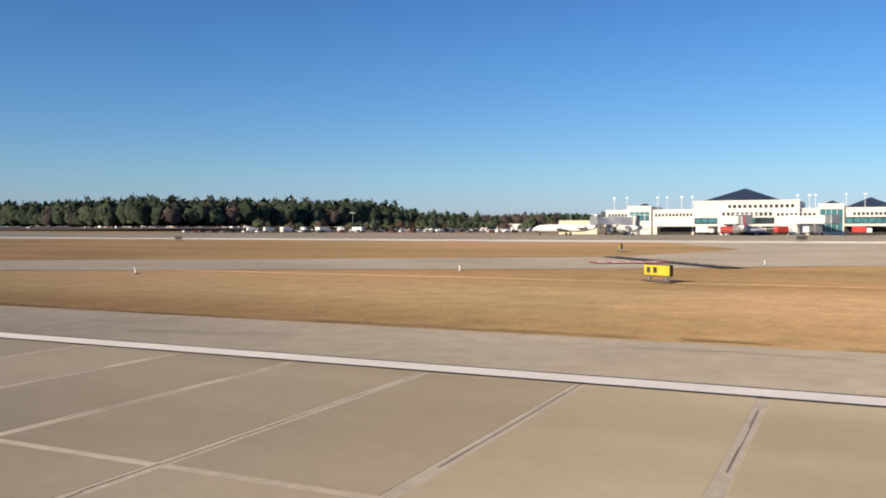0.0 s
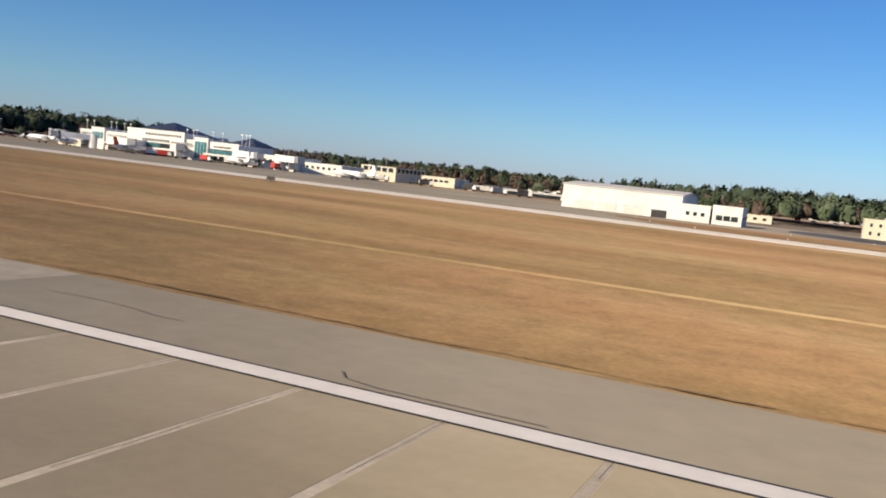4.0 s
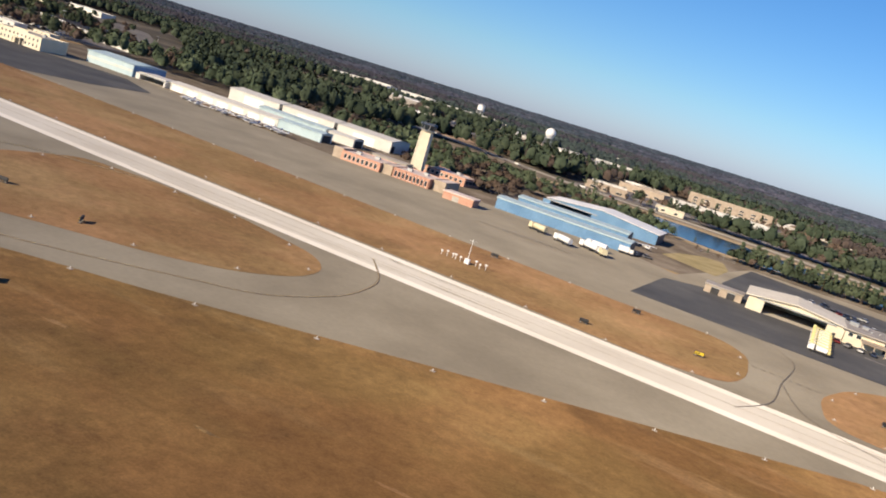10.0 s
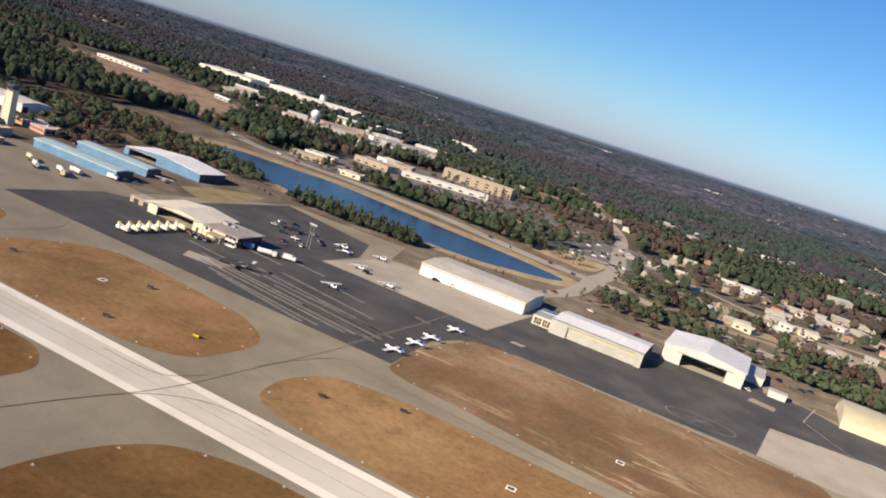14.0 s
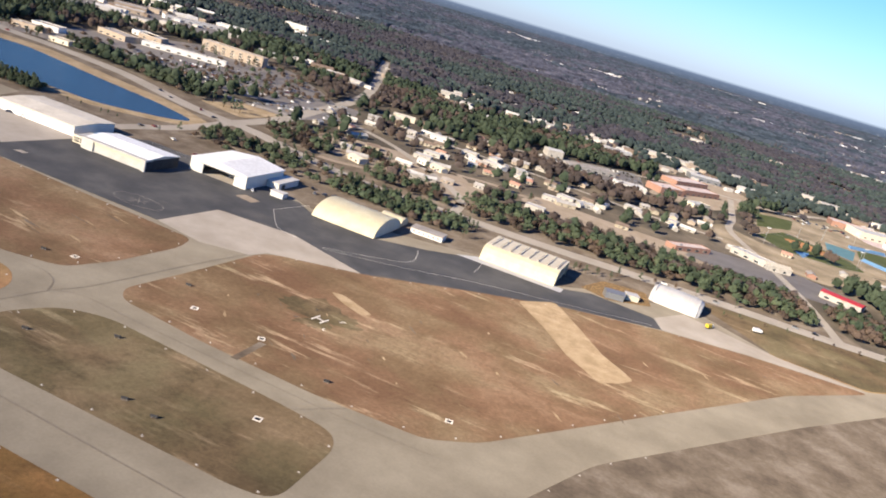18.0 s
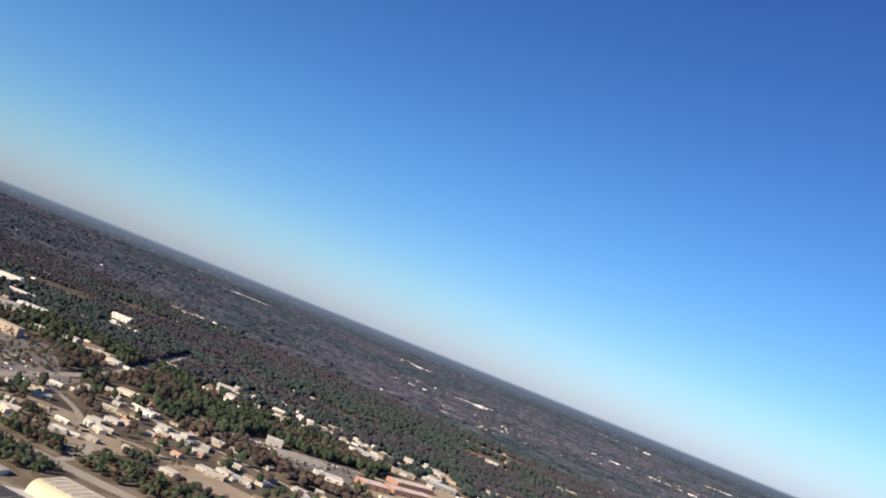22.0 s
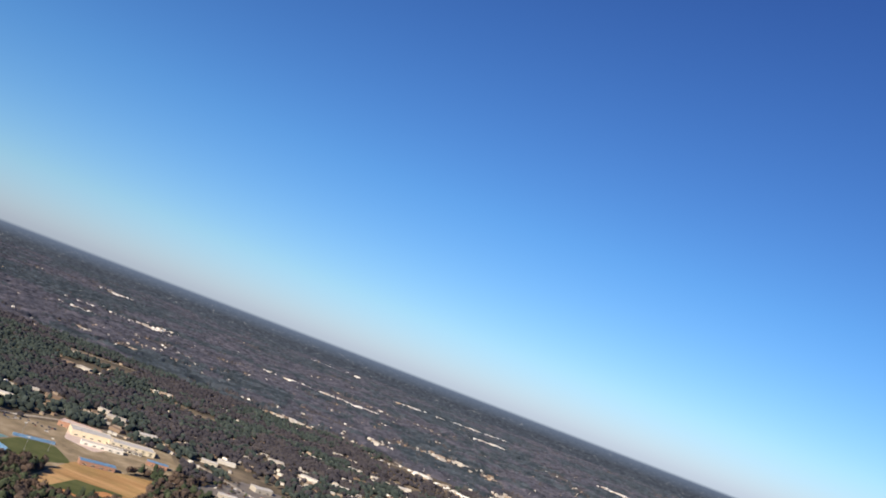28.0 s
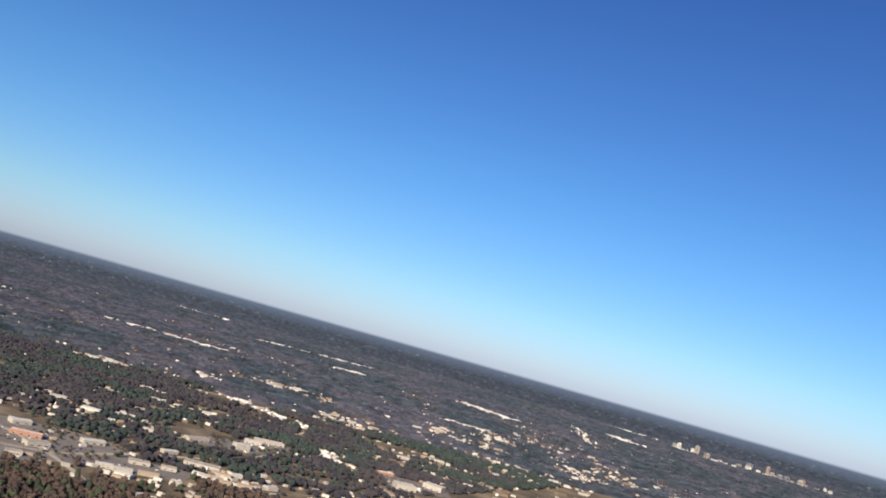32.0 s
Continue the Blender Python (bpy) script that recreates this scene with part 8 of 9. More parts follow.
for x, y, w, d, h, t, wa, ro, lb in ((129, 1195, 52, 20, 6, 20, WHITE_WALL, WHITE_ROOF, "white hall among pines"), (233, 867, 34, 18, 5, -10, WHITE_WALL, WHITE_ROOF, "white store beside the parking ground"), (59, 1550, 36, 13, 6, 14, WHITE_METAL, WHITE_ROOF, "white warehouse in the woods"),
                                     (234, 709, 30, 16, 5, 12, WHITE_WALL, GREY_ROOF, "white roadside shop with grey roof"), (78, 1016, 42, 18, 5, 36, TAN, WHITE_ROOF, "tan office hall with pale roof"), (-122, 1382, 48, 22, 7, 18, WHITE_METAL, WHITE_ROOF, "white metal workshop among trees"),
                                     (837, 948, 36, 18, 5, 30, WHITE_WALL, WHITE_ROOF, "white store at the sandy lot"), (922, 978, 30, 16, 5, 55, CREAM, WHITE_ROOF, "cream store with white roof"), (778, 1224, 44, 20, 6, 40, WHITE_METAL, WHITE_ROOF, "white metal hall at the wood's edge"),
                                     (849, 1219, 36, 18, 5, 30, TAN, GREY_ROOF, "tan hall with grey roof"), (642, 850, 22, 10, 4.5, 10, WHITE_WALL, WHITE_ROOF, "long white shop by the sandy road"), (575, 900, 26, 12, 5, 20, CREAM, WHITE_ROOF, "cream workshop by the town road"),
                                     (653, 625, 15, 9, 3.6, -25, CREAM, CREAM, "cream house with pale yellow roof"), (699, 702, 16, 8, 3.4, -30, CREAM, CREAM, "long cream house with pale yellow roof"), (684, 707, 12, 8, 3.6, -30, WHITE_WALL, WHITE_ROOF, "white house with white roof"), (702, 640, 13, 8, 3.6, 5, WHITE_WALL, WHITE_ROOF, "white house beside the sandy road"),
                                     (722, 815, 20, 8, 3.2, -35, WHITE_WALL, WHITE_ROOF, "long white house row"), (697, 809, 18, 8, 3.2, -35, WHITE_WALL, WHITE_ROOF, "long white house row")):
    hall(x, y, w, d, h, wa, ro, lb, t, shape="gable_x" if h < 5 else "flat")
for x, y, w, d, h, t, lb in ((-185, 1150, 46, 24, 7, 14, "white factory hall with bright roof among pines"), (-112, 1238, 24, 14, 6, 10, "white workshop with bright roof"), (-52, 1228, 52, 12, 5, 24, "long white works hall beside the water tower"),
                             (2, 1305, 50, 14, 5, 22, "long white works hall in the woods"), (140, 1432, 28, 12, 5, 16, "white hall with bright roof in the woods"), (172, 1456, 26, 12, 5, 10, "white hall with bright roof in the woods"), (-52, 934, 34, 6, 3.4, -20, "long white shelter at the clearing's edge")):
    hall(x, y, w, d, h, PALE_WALL, BRIGHT_ROOF, lb, t, shape="gable_x", name="works_hall")
hall(20, 1600, 46, 16, 6, WHITE_METAL, WHITE_ROOF, "white warehouse among woods", 10)
for k in range(60):
    far_park(330 + car_rng.uniform(0, 150), 735 + car_rng.uniform(0, 130), car_rng.choice((20, 110)))
for k in range(44):
    far_park(735 + car_rng.uniform(0, 105), 985 + car_rng.uniform(-30, 60), car_rng.choice((40, 130)))
for k in range(26):
    far_park(1035 + car_rng.uniform(0, 75), 1160 + car_rng.uniform(0, 50), car_rng.choice((30, 120)))
for k in range(26):
    far_park(1370 + car_rng.uniform(0, 160), 1170 + car_rng.uniform(0, 120), car_rng.choice((30, 120)))
for q in range(24):
    x = rng.uniform(-100, 1250)
    seg = next(((a, b) for a, b in zip(MAIN_ROAD[:-1], MAIN_ROAD[1:]) if a[0] <= x < b[0]), None)
    if seg:
        a, b = seg
        f = (x - a[0]) / (b[0] - a[0])
        far_park(x, a[1] + (b[1] - a[1]) * f + rng.choice((-3, 3)), math.degrees(math.atan2(b[1] - a[1], b[0] - a[0])))

# schools and commercial strips
BRICK_RED = material("red_brown_brick", [(0.30, 0.165, 0.12), (0.37, 0.215, 0.16)], 0.5, 0.85, fine=6.0, bump=0.02)
hall(880, 1010, 40, 26, 7, BRICK_RED, PINK_ROOF, "red brick school wing with pale roof", 50, rows=2, name="school")
hall(905, 1060, 70, 24, 6, BRICK_RED, PINK_ROOF, "long red brick school wing", 55, name="school")
hall(890, 1120, 70, 26, 6, BRICK_RED, PINK_ROOF, "red brick school wing with pale roof", 58, name="school")
hall(900, 1245, 44, 26, 6, STEEL, WHITE_ROOF, "grey metal school gymnasium", 20, shape="gable_x", name="gymnasium")
hall(1095, 1235, 60, 30, 7, BRICK_RED, PINK_ROOF, "red brick school hall with pale roof", 8, name="school")
hall(1130, 1205, 60, 34, 8, CREAM, WHITE_ROOF, "cream school hall with white roof", 30, name="school")
hall(1180, 1225, 70, 30, 7, CREAM, WHITE_ROOF, "cream school classroom block", 28, rows=2, name="school")
hall(1160, 1170, 60, 12, 5, WHITE_WALL, WHITE_ROOF, "white school covered walk building", 28, name="school")
hall(1205, 1055, 46, 14, 6, BRICK_RED, BLUE_METAL, "red brick school wing with blue roof", 32, shape="gable_x", name="school")
hall(1250, 1195, 30, 12, 6, BRICK_RED, BLUE_METAL, "red brick school wing with blue roof", 20, shape="gable_x", name="school")
for k in range(12):
    hall(1182 + (k % 7) * 7, 1213 + (k // 7) * 12 + (k % 7) * 3.4, 5.5, 8, 3, WHITE_WALL, GREY_ROOF, "small portable classroom in a row", 28, shape="gable_x", rise=0.6, name="portable_classroom")
for x, y, w, d, h, t, rf in ((1398, 1292, 40, 22, 6, 40, WHITE_ROOF), (1415, 1225, 60, 20, 6, 5, BRICK), (1460, 1168, 44, 24, 6, 40, WHITE_ROOF), (1512, 1276, 46, 20, 6, 36, WHITE_ROOF), (1454, 1094, 28, 16, 5, 20, GREY_ROOF), (1560, 1148, 32, 18, 5, 10, WHITE_ROOF),
                          (1594, 1220, 40, 20, 5, 15, WHITE_ROOF), (1640, 1232, 30, 18, 5, 10, GREY_ROOF), (1662, 1318, 76, 26, 5, 0, GREY_ROOF), (1624, 1356, 36, 16, 5, 40, WHITE_ROOF), (1642, 1532, 60, 22, 6, 42, WHITE_ROOF), (1728, 1567, 38, 26, 10, 28, WHITE_ROOF),
                          (1736, 1668, 46, 24, 7, 0, WHITE_ROOF), (1758, 1712, 80, 26, 6, 16, PINK_ROOF), (2026, 1704, 44, 22, 6, 20, BRICK), (2050, 1588, 56, 36, 10, 12, WHITE_ROOF), (2118, 1690, 56, 34, 10, -30, WHITE_ROOF), (1368, 1165, 34, 18, 5, 20, WHITE_ROOF), (1386, 1306, 40, 18, 5, 5, WHITE_ROOF),
                          (1288, 1366, 36, 18, 5, 10, WHITE_ROOF), (968, 797, 44, 14, 5, -30, WHITE_ROOF), (923, 717, 44, 12, 4, 50, BRICK), (1002, 772, 22, 14, 5, 20, CREAM), (1044, 736, 34, 14, 5, -20, RED_METAL), (740, 1004, 20, 20, 8, 30, WHITE_ROOF), (775, 965, 70, 16, 5, 45, GREY_ROOF)):
    if rf is WHITE_ROOF and int(x + y) % 3 == 0:
        rf = GREY_ROOF
    w, d = (w * 0.78, d * 0.8) if x > 1250 else (w, d)
    hall(x, y, w, d, h, PALE_WALL if rf is not BRICK else BRICK_RED, rf if rf is not BRICK else PINK_ROOF, {"white_roof": "white-roofed roadside store with glazed front", "grey_flat_roof": "grey-roofed roadside store with glazed front", "orange_brick": "brick roadside store with glazed front", "pale_pink_roof": "pale-roofed shopping hall with glazed front", "cream_render": "cream roadside hall with glazed front", "red_enamel": "store with bright red roof"}[rf.name], t, shape="gable_x" if (w < 40 and rf is not GREY_ROOF) else "flat")
wt = thing("water_tower", "pale water tower on slender legs", "water tower", -79, 1250, 0.06)
part("tank", tube((0, 0, 21), (0, 0, 29), 5.6, 5.6, 16), WHITE_ENAMEL, wt)
part("tank_roof", tube((0, 0, 29), (0, 0, 31.5), 5.8, 0.4, 16), STEEL, wt)
for k in range(6):
    a = k * math.pi / 3
    part("leg", tube((6.6 * math.cos(a), 6.6 * math.sin(a), 0), (5.2 * math.cos(a), 5.2 * math.sin(a), 21), 0.4, 0.3, 6), STEEL, wt)
part("balcony", tube((0, 0, 20.6), (0, 0, 21.2), 6.5, 6.5, 16), STEEL, wt)
keep_free(-79, 1250, 14, 50)
lt = thing("lattice_tower", "dark steel lattice tower with a platform above the woods", "tower", -789, 704, 0.06)
for sx in (-1, 1):
    for sy in (-1, 1):
        part("leg", tube((sx * 1.9, sy * 1.9, 0), (sx * 0.9, sy * 0.9, 31), 0.22, 0.16, 5), DARK, lt)
for k in range(6):
    z, w = 2 + k * 4.6, 1.85 - k * 0.15
    part("brace", tube((-w, -w, z), (w, -w, z + 4.4), 0.12, 0.12, 5), DARK, lt)
    part("brace", tube((w, -w, z), (-w, -w, z + 4.4), 0.12, 0.12, 5), DARK, lt)
for z, w in ((25.2, 2.6), (29.6, 3.6)):
    part("platform", boxes((-w, -w, z, w, w, z + 0.5), (-w, -w, z + 1.2, w, -w + 0.15, z + 1.4)), DARK, lt)
rd = thing("radar_dome", "white spherical dome on a lattice tower", "radar tower", 146, 860, 0.06)
bm = bmesh.new()
bmesh.ops.create_uvsphere(bm, u_segments=20, v_segments=12, radius=5.4, matrix=Matrix.Translation((0, 0, 27.6)))
part("dome", bm, WHITE_ENAMEL, rd)
part("platform", tube((0, 0, 22.0), (0, 0, 22.8), 5.2, 5.2, 12), STEEL, rd)
for sx in (-1, 1):
    for sy in (-1, 1):
        part("leg", tube((sx * 4.6, sy * 4.6, 0), (sx * 3.4, sy * 3.4, 22.2), 0.35, 0.3, 6), STEEL, rd)
    for z in (0, 5.5, 11, 16.5):
        part("brace", tube((sx * 4.4, -4.4, z), (sx * 3.9, 4.0, z + 5.5), 0.15, 0.15, 5), STEEL, rd)
        part("brace", tube((-4.4, sx * 4.4, z), (4.0, sx * 3.9, z + 5.5), 0.15, 0.15, 5), STEEL, rd)

# ---- houses ----
HOUSE_KINDS = [("white house with weathered pale roof", PALE_WALL, PALE_ROOF, 11, 8, 3), ("long white mobile home with pale roof", PALE_WALL, WHITE_ROOF, 18, 5, 2.8), ("tan house with grey roof", TAN, GREY_ROOF, 13, 9, 3.2), ("cream house with brown shingle roof", DULL_CREAM, SHINGLE, 14, 9, 3.2),
               ("brick house with grey roof", BRICK_RED, GREY_ROOF, 15, 9, 3.2), ("cream long shed with pale roof", DULL_CREAM, PALE_ROOF, 22, 9, 3.6), ("white shop with flat pale roof", PALE_WALL, WHITE_ROOF, 20, 12, 4.2), ("small house with orange roof", DULL_CREAM, BRICK, 12, 9, 3)]
homes = []
for k, (lb, wa, ro, w, d, h) in enumerate(HOUSE_KINDS):
    w, d, h = w * 0.84, d * 0.86, h * 0.9
    homes.append(building("house", lb, "house", 600 + 26 * k, 860 + 3 * k, w, d, h, wa, ro, shape="flat" if "flat" in lb else "gable_x", rise=1.6, windows=(("S", 1, w - 1, 2, 1.0, 2.1, GLASS, 1.4),), doors=(("S", w * 0.62, 1.0, 2.1, DARK),), group="houses of the town", parapet=0.3))
h_rng = random.Random(12)
taken = []


def free(x, y, gap):
    if any((x - a) ** 2 + (y - b) ** 2 < gap * gap for a, b in taken):
        return False
    taken.append((x, y))
    return True


LISTED = [(574, 879, 5, 20), (613, 902, 7, 20), (564, 791, 1, 15), (585, 802, 1, 15), (614, 712, 5, 60), (648, 631, 5, 20), (655, 797, 3, 15), (676, 777, 7, -10), (687, 826, 6, 0), (715, 812, 6, -15), (697, 706, 5, 20), (703, 634, 6, 30), (712, 642, 1, 35), (754, 795, 6, -20), (747, 686, 0, 0), (673, 724, 6, 5), (797, 676, 6, 0),
          (805, 766, 6, -10), (826, 762, 6, 20), (676, 674, 1, 0), (861, 832, 6, 0), (831, 756, 1, 80), (898, 832, 6, -10), (918, 828, 1, -10), (725, 660, 2, 10), (640, 690, 3, 30), (630, 655, 0, 10)]
for x, y, k, a in LISTED:
    if free(x, y, 6):
        copy_thing(homes[k], pose(x, y, 0.06, 0, 0, a))
        keep_free(x + 6, y + 4, 8, 6)
for hx, hy, rx, ry, n in HOMES:
    for _ in range(n):
        x, y = hx + rx * h_rng.uniform(-0.95, 0.95), hy + ry * h_rng.uniform(-0.95, 0.95)
        if free(x, y, 15) and not near_line(np.array([[x, y]]), MAIN_ROAD, 22)[0] and not any(near_line(np.array([[x, y]]), ln, 12)[0] for ln, _, _ in ROADS):
            copy_thing(h_rng.choice(homes), pose(x, y, 0.06, 0, 0, h_rng.choice((0, 25, 90, 115)) + h_rng.uniform(-8, 8)))
            keep_free(x + 4, y + 4, 7, 5)


# far roofs: too many and too small to pick apart
def far_roofs(name, rows, mat, label):
    V, F = [], []
    for x, y, w, d, h, a in rows:
        c, s = math.cos(a), math.sin(a)
        b = len(V)
        for u, v, z in ((-w, -d, 0), (w, -d, 0), (w, d, 0), (-w, d, 0), (-w, -d, h), (w, -d, h), (w, d, h), (-w, d, h), (-w, 0, h * 1.35), (w, 0, h * 1.35)):
            V.append((x + u * c - v * s, y + u * s + v * c, z))
        F += [tuple(b + i for i in f) for f in ((0, 1, 5, 4), (2, 3, 7, 6), (1, 2, 6, 9, 5), (3, 0, 4, 8, 7), (4, 5, 9, 8), (6, 7, 8, 9))]
    ob = piece(name, V, F, mat)
    return tagged(ob, label, "houses", kind="stuff")


CLUSTERS = [(620, 1320, 220, 100, 60), (850, 1320, 140, 80, 40), (420, 1080, 130, 60, 26), (80, 1080, 120, 100, 30), (1640, 1120, 120, 70, 40), (1760, 1270, 80, 60, 24), (560, 1200, 170, 60, 30), (40, 1180, 160, 90, 34), (1010, 1420, 160, 80, 40), (1450, 1560, 140, 90, 50), (1950, 1330, 140, 90, 46), (2150, 1900, 200, 120, 60), (1600, 1850, 160, 90, 44), (2500, 2350, 260, 200, 90), (3100, 3000, 300, 260, 90), (-280, 2420, 110, 60, 46), (1280, 2450, 75, 40, 46), (860, 1905, 50, 30, 16), (1024, 1977, 20, 20, 6), (1394, 1879, 30, 30, 10), (1473, 2088, 50, 40, 14), (1538, 2752, 50, 60, 14), (1750, 3080, 130, 80, 34), (2010, 2500, 130, 170, 70), (2400, 3000, 160, 260, 80),
            (2650, 3250, 120, 160, 40), (1820, 3100, 160, 120, 36), (2550, 3540, 180, 60, 40), (2830, 2780, 120, 200, 40), (680, 1330, 60, 40, 10), (-700, 1900, 300, 200, 30), (300, 4250, 120, 150, 30), (100, 4100, 60, 60, 16), (700, 2900, 400, 300, 40), (1740, 1262, 50, 40, 16), (2200, 2100, 200, 200, 40), (3000, 3600, 300, 300, 60)]
roofs = {0: [], 1: [], 2: [], 3: [], 4: []}
for cx, cy, rx, ry, n in CLUSTERS:
    for _ in range(int(n * 0.85)):
        big = h_rng.random() < 0.14
        roofs[h_rng.choice((0, 0, 1, 2, 3, 3))].append((cx + h_rng.gauss(0, 0.55) * rx, cy + h_rng.gauss(0, 0.55) * ry, h_rng.uniform(8, 18) if big else h_rng.uniform(4, 6.5), h_rng.uniform(5, 9) if big else h_rng.uniform(2.8, 4.2), h_rng.uniform(2.6, 4) if not big else 5, h_rng.uniform(-0.4, 0.7)))
for _ in range(2600):
    y = 1250 + 5200 * h_rng.random() ** 1.2
    x = h_rng.uniform(-1500 - y * 0.3, 1900 + y * 0.55)
    roofs[h_rng.choice((0, 4, 1, 2, 3, 2))].append((x, y, h_rng.uniform(3.2, 5.5), h_rng.uniform(2.4, 3.6), h_rng.uniform(2.4, 3.4), h_rng.uniform(-1.5, 1.5)))
STRIPS = [((860, 4200), (1470, 4115), 60), ((1660, 2350), (1860, 2120), 40), ((560, 8400), (1250, 8300), 40), ((-900, 6700), (-600, 6250), 40), ((2850, 5200), (3110, 4780), 40), ((2030, 5150), (2240, 5280), 20), ((3440, 4330), (3900, 6100), 40), ((4270, 6270), (4320, 5930), 30), ((-200, 4110), (420, 4060), 26),
          ((300, 4400), (310, 4060), 16), ((2480, 3570), (2660, 3510), 26), ((2820, 2620), (2850, 2940), 16), ((1900, 1840), (1960, 1690), 16), ((5000, 8300), (5400, 8000), 30), ((5300, 6900), (6200, 6650), 60), ((74, 3680), (200, 3600), 12), ((1530, 6100), (2400, 6400), 40), ((-2400, 6300), (-1900, 6500), 20)]
for a, b, n in STRIPS:
    L = (Vector(b) - Vector(a)).length
    ang = math.atan2(b[1] - a[1], b[0] - a[0])
    grow = 0.72 if a[1] < 3000 else 1.0 if a[1] < 5000 else 1.7
    for _ in range(int(n * 1.7)):
        f, o = h_rng.random(), h_rng.gauss(0, 24 * grow)
        roofs[h_rng.choice((4, 4, 4, 0, 3, 1))].append((a[0] + (b[0] - a[0]) * f - math.sin(ang) * o, a[1] + (b[1] - a[1]) * f + math.cos(ang) * o, h_rng.uniform(4, 13) * grow, h_rng.uniform(3, 7) * grow, h_rng.uniform(3, 5) * grow, ang + h_rng.uniform(-0.2, 0.2)))
for key in roofs:
    for x, y, w, d, h, a in roofs[key]:
        pad = 2 if y < 2400 else 11
        keep_free(x, y, max(w, d) + pad, max(w, d) * 0.7 + pad)
for key, mt, lb in ((0, WHITE_ROOF, "far white roofs among the woods"), (1, TAN, "far tan roofs among the woods"), (2, SHINGLE, "far brown roofs among the woods"), (3, PALE_ROOF, "far weathered grey roofs among the woods"), (4, BRIGHT_ROOF, "far bright white roofs among the woods")):
    far_roofs("far_houses", roofs[key], mt, lb)
# the city's high blocks on the horizon
for k in range(34):
    f = h_rng.random()
    x, y = 5150 + 1050 * f + h_rng.gauss(0, 60), 7250 - 700 * f + h_rng.gauss(0, 90)
    w, hh = h_rng.uniform(18, 42), h_rng.uniform(16, 60) * (1.6 if k % 9 == 0 else 0.8)
    tw = thing("city_block", "far city block with rows of dark windows", "tower block", x, y, 0.06, h_rng.uniform(-20, 20), group="city blocks")
    part("body", boxes((0, 0, 0, w, w, hh)), (WHITE_WALL, TAN, GREY_ROOF, STEEL)[k % 4], tw)
    for q in range(max(2, int(hh / 7))):
        part("window_band", boxes((1, -0.25, 3 + q * 7, w - 1, -0.02, 6 + q * 7)), GLASS, tw)
    part("roof_plant", boxes((w * 0.3, w * 0.3, hh, w * 0.7, w * 0.7, hh + 4)), STEEL, tw)

# ---- woods, kept off the houses ----
wood_tier("near_woods", -1500, 2300, 440, 1200, 8.6, 3, (8, 13), (11, 19), 21, 0.08)
wood_tier("mid_woods", -2400, 2760, 1200, 2440, 7.9, 1, (7, 14), (7, 14.5), 22, 0.12)
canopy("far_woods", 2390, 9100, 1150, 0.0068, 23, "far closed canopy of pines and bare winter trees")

def grove(name, poly, step, seed, pine=0.75, size=(7, 11), height=(8, 13)):
    """A belt of mixed trees between the hangars, the road and the yards."""
    xs, ys = [p[0] for p in poly], [p[1] for p in poly]
    P, r = scatter(min(xs), max(xs), min(ys), max(ys), step, seed)
    ok = inside(P, poly) & ~near_line(P, MAIN_ROAD, 13) & ~built_over(P) & (r.random(len(P)) < 0.9)
    for line, wd, _ in ROADS:
        ok &= ~near_line(P, line, wd / 2 + 4)
    P = P[ok]
    kind = r.random(len(P)) < pine
    woods(name + "_pines", P[kind], r.uniform(*size, kind.sum()), r.uniform(*height, kind.sum()), YARD_PINE, "belt of olive green pines", 8, seed=seed)
    woods(name + "_bare_trees", P[~kind], r.uniform(*size, (~kind).sum()) * 0.9, r.uniform(*height, (~kind).sum()) * 0.8, YARD_BARE, "belt of leafless brown trees", 8, seed=seed + 1)


grove("road_grove", [(590, 600), (690, 582), (780, 578), (900, 585), (1040, 612), (1030, 690), (900, 660), (760, 640), (610, 690), (560, 660)], 7.2, 31, 0.5, (7, 11), (6, 11))
grove("yard_grove", [(690, 512), (775, 508), (790, 530), (785, 552), (760, 556), (690, 556)], 6.6, 33, 0.75, (7, 10), (6, 9.5))
grove("lot_grove", [(240, 668), (420, 655), (492, 640), (488, 668), (430, 682), (300, 700)], 7.4, 35, 0.85)
grove("pond_grove", [(364, 475), (410, 478), (462, 479), (460, 498), (410, 496), (366, 496)], 4.0, 39, 0.97, (5, 7.5), (6, 9))
grove("bank_grove", [(252, 532), (290, 512), (330, 492), (336, 500), (296, 524), (256, 542)], 5.0, 41, 0.97, (5, 8), (6, 9.5))
grove("parking_grove", [(-660, 415), (-90, 385), (-70, 470), (-200, 640), (-330, 790), (-600, 810)], 24, 43, 0.45, (7, 11), (6, 10))
grove("hangar_grove", [(-50, 440), (60, 452), (170, 448), (190, 470), (60, 475), (-50, 520)], 10, 45, 0.8, (8, 12), (11, 17))
grove("tower_grove", [(190, 400), (262, 395), (262, 450), (190, 470)], 9.5, 47, 0.35, (7, 10), (6, 10))
grove("hangar_back_grove", [(574, 512), (640, 506), (704, 512), (704, 556), (640, 566), (596, 562)], 11, 49, 0.6, (6, 9), (5, 8))
grove("verge_grove", [(556, 530), (600, 528), (652, 534), (640, 558), (600, 564), (560, 556)], 7.8, 51, 0.75, (7, 10), (6, 10))
grove("store_grove", [(1325, 1150), (1365, 1335), (1560, 1335), (1690, 1265), (1520, 1125), (1460, 1050)], 17, 53, 0.3, (6, 10), (5, 9))
grove("strip_grove", [(1635, 1520), (1655, 1605), (1775, 1745), (1845, 1745), (1785, 1600), (1745, 1535)], 15, 55, 0.3, (7, 11), (6, 10))
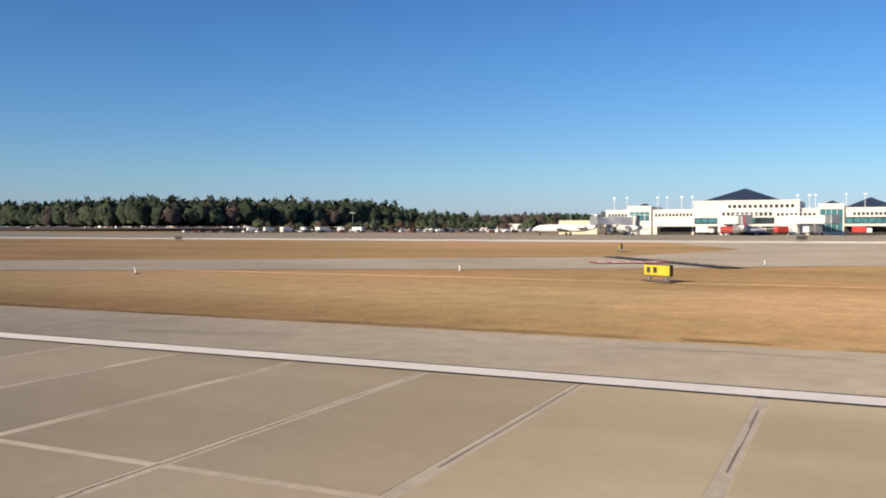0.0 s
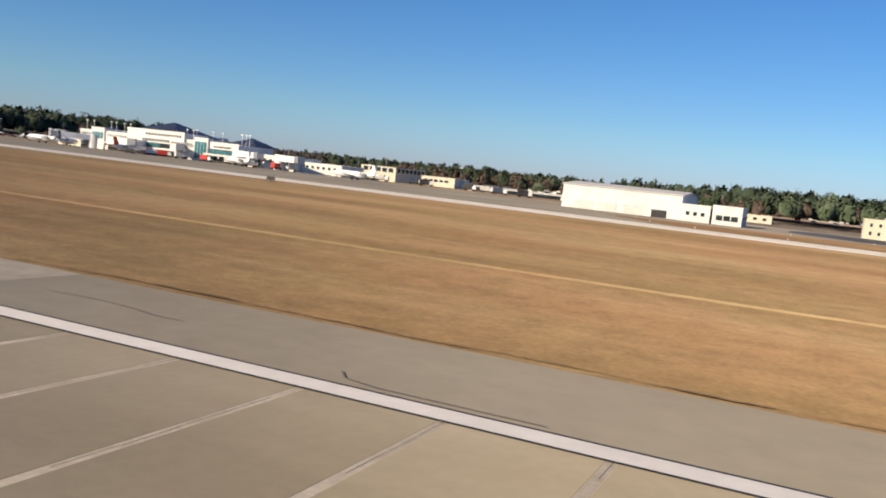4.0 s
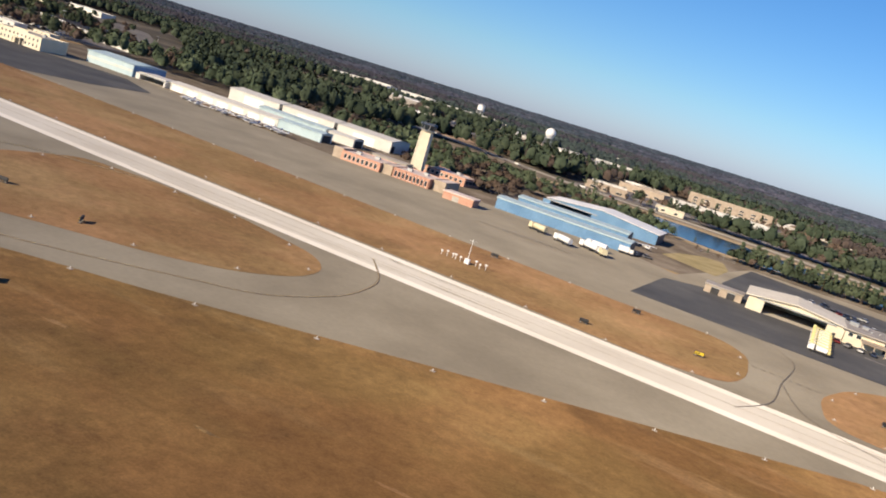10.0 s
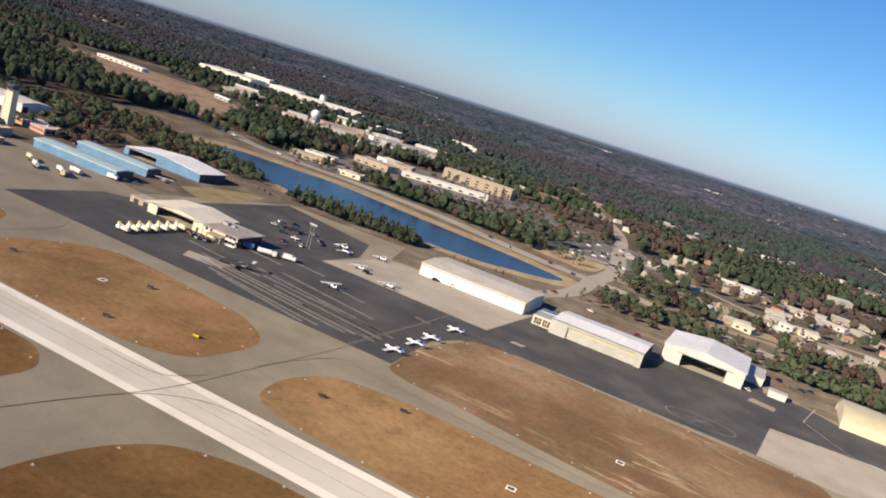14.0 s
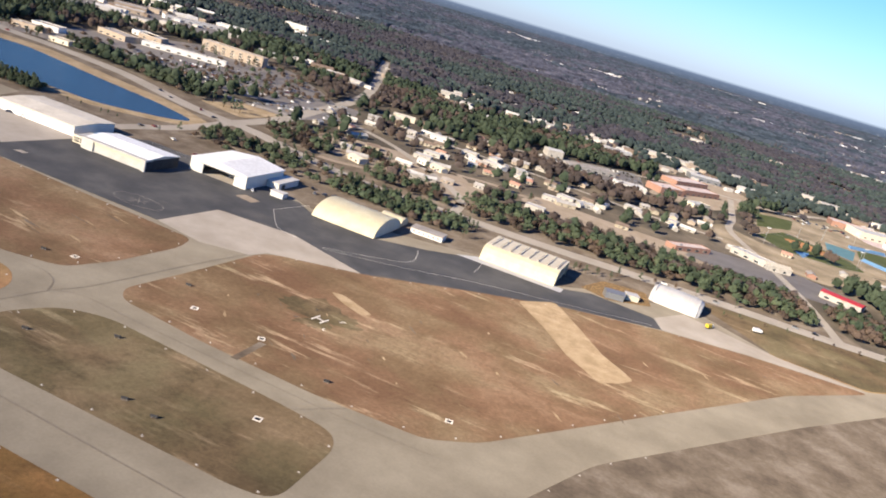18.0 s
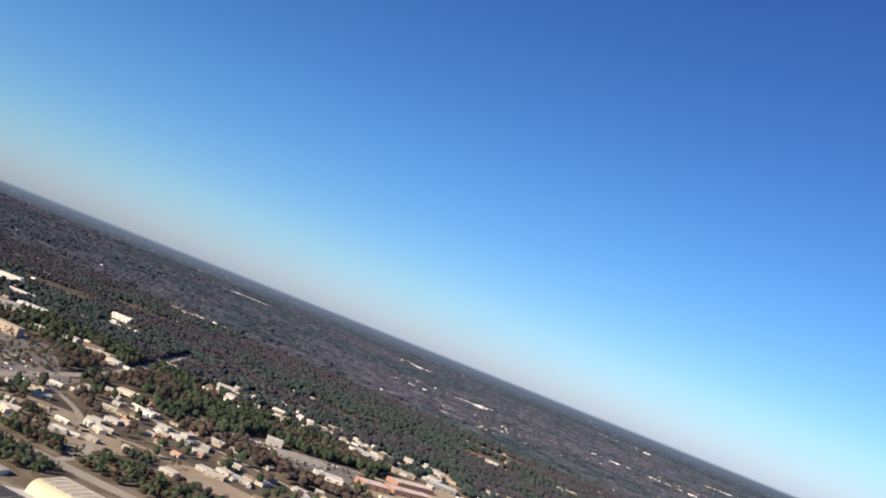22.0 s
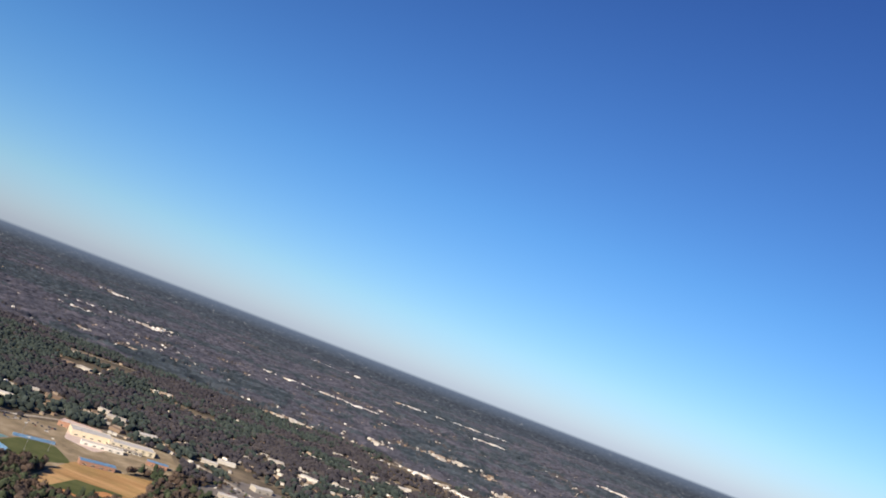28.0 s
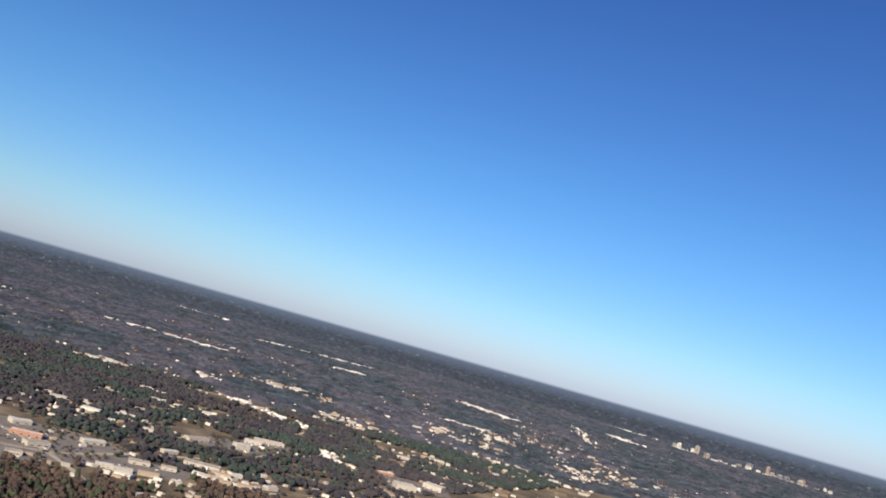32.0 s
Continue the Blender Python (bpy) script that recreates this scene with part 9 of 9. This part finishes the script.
grove("mall_grove", [(235, 690), (300, 672), (420, 690), (500, 740), (522, 860), (480, 905), (395, 985), (275, 985)], 15, 57, 0.15, (7, 11), (5, 9))
grove("tower_back_grove", [(96, 455), (200, 470), (268, 468), (320, 486), (262, 526), (214, 556), (110, 562)], 8.4, 61, 0.5, (7, 11), (6, 10))
grove("roadside_grove", [(100, 690), (200, 690), (240, 668), (240, 740), (150, 770), (90, 740)], 10, 59, 0.4, (7, 11), (6, 10))
grove("mall_back_grove", [(150, 1050), (215, 944), (270, 972), (345, 960), (300, 1040), (263, 1060)], 8.5, 63, 0.05, (8, 12), (8, 12))
grove("landside_grove", [(-330, 540), (-200, 452), (-60, 430), (-50, 505), (-290, 640)], 8.6, 65, 0.5, (8, 12), (10, 15))
grove("east_grove", [(1040, 620), (1160, 640), (1300, 690), (1290, 730), (1130, 700), (1040, 680)], 6.8, 37, 0.3)

# ---- single trees ----
def make_tree(kind, seed):
    r = np.random.default_rng(seed)
    pine = kind == "pine_tree"
    h = r.uniform(11, 14) if pine else r.uniform(8, 11)
    top = thing(kind, "tall dark green pine beside the airfield" if pine else "leafless brown winter tree", "tree", 700, 530, 0.05, group="pines round the airfield" if pine else "bare trees round the airfield")
    wood = tube((0, 0, 0), (0.2, 0.1, h * 0.85), 0.28, 0.08, 7)
    for k in range(6):
        a, z = r.uniform(0, 6.28), h * r.uniform(0.4, 0.8)
        L = r.uniform(1.5, 3.0) * (1 if pine else 1.3)
        add_tube(wood, (0.1, 0.05, z), (L * math.cos(a), L * math.sin(a), z + L * (0.25 if pine else 0.7)), 0.09, 0.02, 5)
    part("trunk", wood, BARK, top)
    V, F = [], []
    n = 16
    base = 0
    for k in range(n):
        tv, tf = lump_template(r, 2, 0.55 if pine else 0.8)
        f = k / n
        z = h * (0.36 + 0.62 * f)
        spread = (2.9 * (1 - f) ** 0.7 + 0.3) if pine else 3.1 * math.sin(math.pi * min(1, 0.18 + f * 0.8))
        a, q = r.uniform(0, 6.28), r.uniform(0.35, 1.0) * spread
        s = r.uniform(1.4, 2.3) * (1.0 if pine else 0.8)
        V.append((tv - [0, 0, 0.55]) * s * 1.3 + [q * math.cos(a), q * math.sin(a), z])
        F.append(tf + base)
        base += len(tv)
    piece("crown", np.concatenate(V).tolist(), np.concatenate(F).tolist(), YARD_PINE if pine else YARD_BARE, top)
    return top


PINES = [make_tree("pine_tree", 40 + k) for k in range(4)]
BARES = [make_tree("bare_tree", 60 + k) for k in range(3)]
t_rng = random.Random(5)


def plant(x, y, pine=0.7, size=1.0):
    src = t_rng.choice(PINES if t_rng.random() < pine else BARES)
    ob = copy_thing(src, pose(x, y, 0.05, 0, 0, t_rng.uniform(0, 360)))
    q = size * t_rng.uniform(0.75, 1.15)
    ob.scale = (q, q, q)


def plant_row(pts, n, jitter, pine, size=1.0):
    line = smooth_line(pts, 8) if len(pts) > 2 else pts
    L = [0.0]
    for a, b in zip(line[:-1], line[1:]):
        L.append(L[-1] + (Vector(b) - Vector(a)).length)
    for k in range(n):
        d = L[-1] * (k + 0.5) / n
        i = max(0, min(len(line) - 2, sum(1 for q in L if q <= d) - 1))
        f = (d - L[i]) / max(L[i + 1] - L[i], 1e-6)
        plant(line[i][0] + (line[i + 1][0] - line[i][0]) * f + t_rng.uniform(-jitter, jitter), line[i][1] + (line[i + 1][1] - line[i][1]) * f + t_rng.uniform(-jitter, jitter), pine, size)


plant_row([(369, 481), (410, 483), (458, 484)], 30, 3.0, 1.0, 0.85)
plant_row([(372, 490), (412, 492), (452, 494)], 22, 3.0, 0.9, 0.8)
plant_row([(300, 684), (354, 690), (461, 668), (532, 646)], 46, 5.0, 0.85, 0.85)
plant_row([(600, 590), (680, 556), (770, 546)], 20, 6.0, 0.85, 0.7)
plant_row([(560, 668), (640, 640), (740, 612), (800, 600)], 26, 7.0, 0.8, 0.85)
plant_row([(230, 668), (300, 655)], 8, 4, 0.6, 0.8)
plant_row([(868, 538), (925, 582), (985, 600)], 9, 2.0, 0.5, 0.6)
plant_row([(960, 556), (1010, 580), (1090, 592), (1150, 606)], 12, 2.5, 0.4, 0.35)
plant_row([(850, 531), (895, 548)], 6, 2, 0.6, 0.55)
for x, y in ((582, 521), (598, 532), (608, 535), (658, 536), (662, 540), (690, 528), (575, 530), (684, 532), (566, 515), (700, 520)):
    plant(x, y, 0.75, 0.75)
for k in range(34):
    plant(700 + t_rng.uniform(0, 100), 515 + t_rng.uniform(0, 38), 0.8, 0.7)
for x, y in ((488, 487), (496, 492), (515, 491), (519, 494), (528, 493), (350, 470), (356, 468), (362, 466), (330, 478), (345, 505), (560, 500)):
    plant(x, y, 0.9, 0.32)
plant_row([(250, 530), (285, 520), (322, 500)], 16, 4.0, 0.95, 0.8)
for k in range(8):
    plant(250 + t_rng.uniform(0, 90), 470 + t_rng.uniform(0, 30), 0.5, 0.4)
for k in range(22):
    plant(-600 + t_rng.uniform(0, 480), 400 + t_rng.uniform(0, 160), 0.3, 0.55)
for k in range(18):
    plant(330 + t_rng.uniform(0, 160), 730 + t_rng.uniform(0, 130), 0.8, 0.6)
for k in range(20):
    plant(300 + t_rng.uniform(0, 160), 880 + t_rng.uniform(0, 90), 0.5, 0.8)
for k in range(14):
    plant(968 + t_rng.uniform(0, 24), 1035 + t_rng.uniform(0, 36), 1.0, 0.9)
for k in range(12):
    plant(430 + t_rng.uniform(-2, 10), 331 - t_rng.uniform(0, 4), 0.9, 0.22)
for k in range(30):
    plant(560 + t_rng.uniform(0, 240), 640 + t_rng.uniform(0, 200), 0.6, 0.75)



# ---- the whole plan to its size ----
for me in bpy.data.meshes:
    me.transform(Matrix.Diagonal((SIZE, SIZE, SIZE, 1)))
for ob in scene.objects:
    if ob not in (cam, sun):
        ob.location *= SIZE
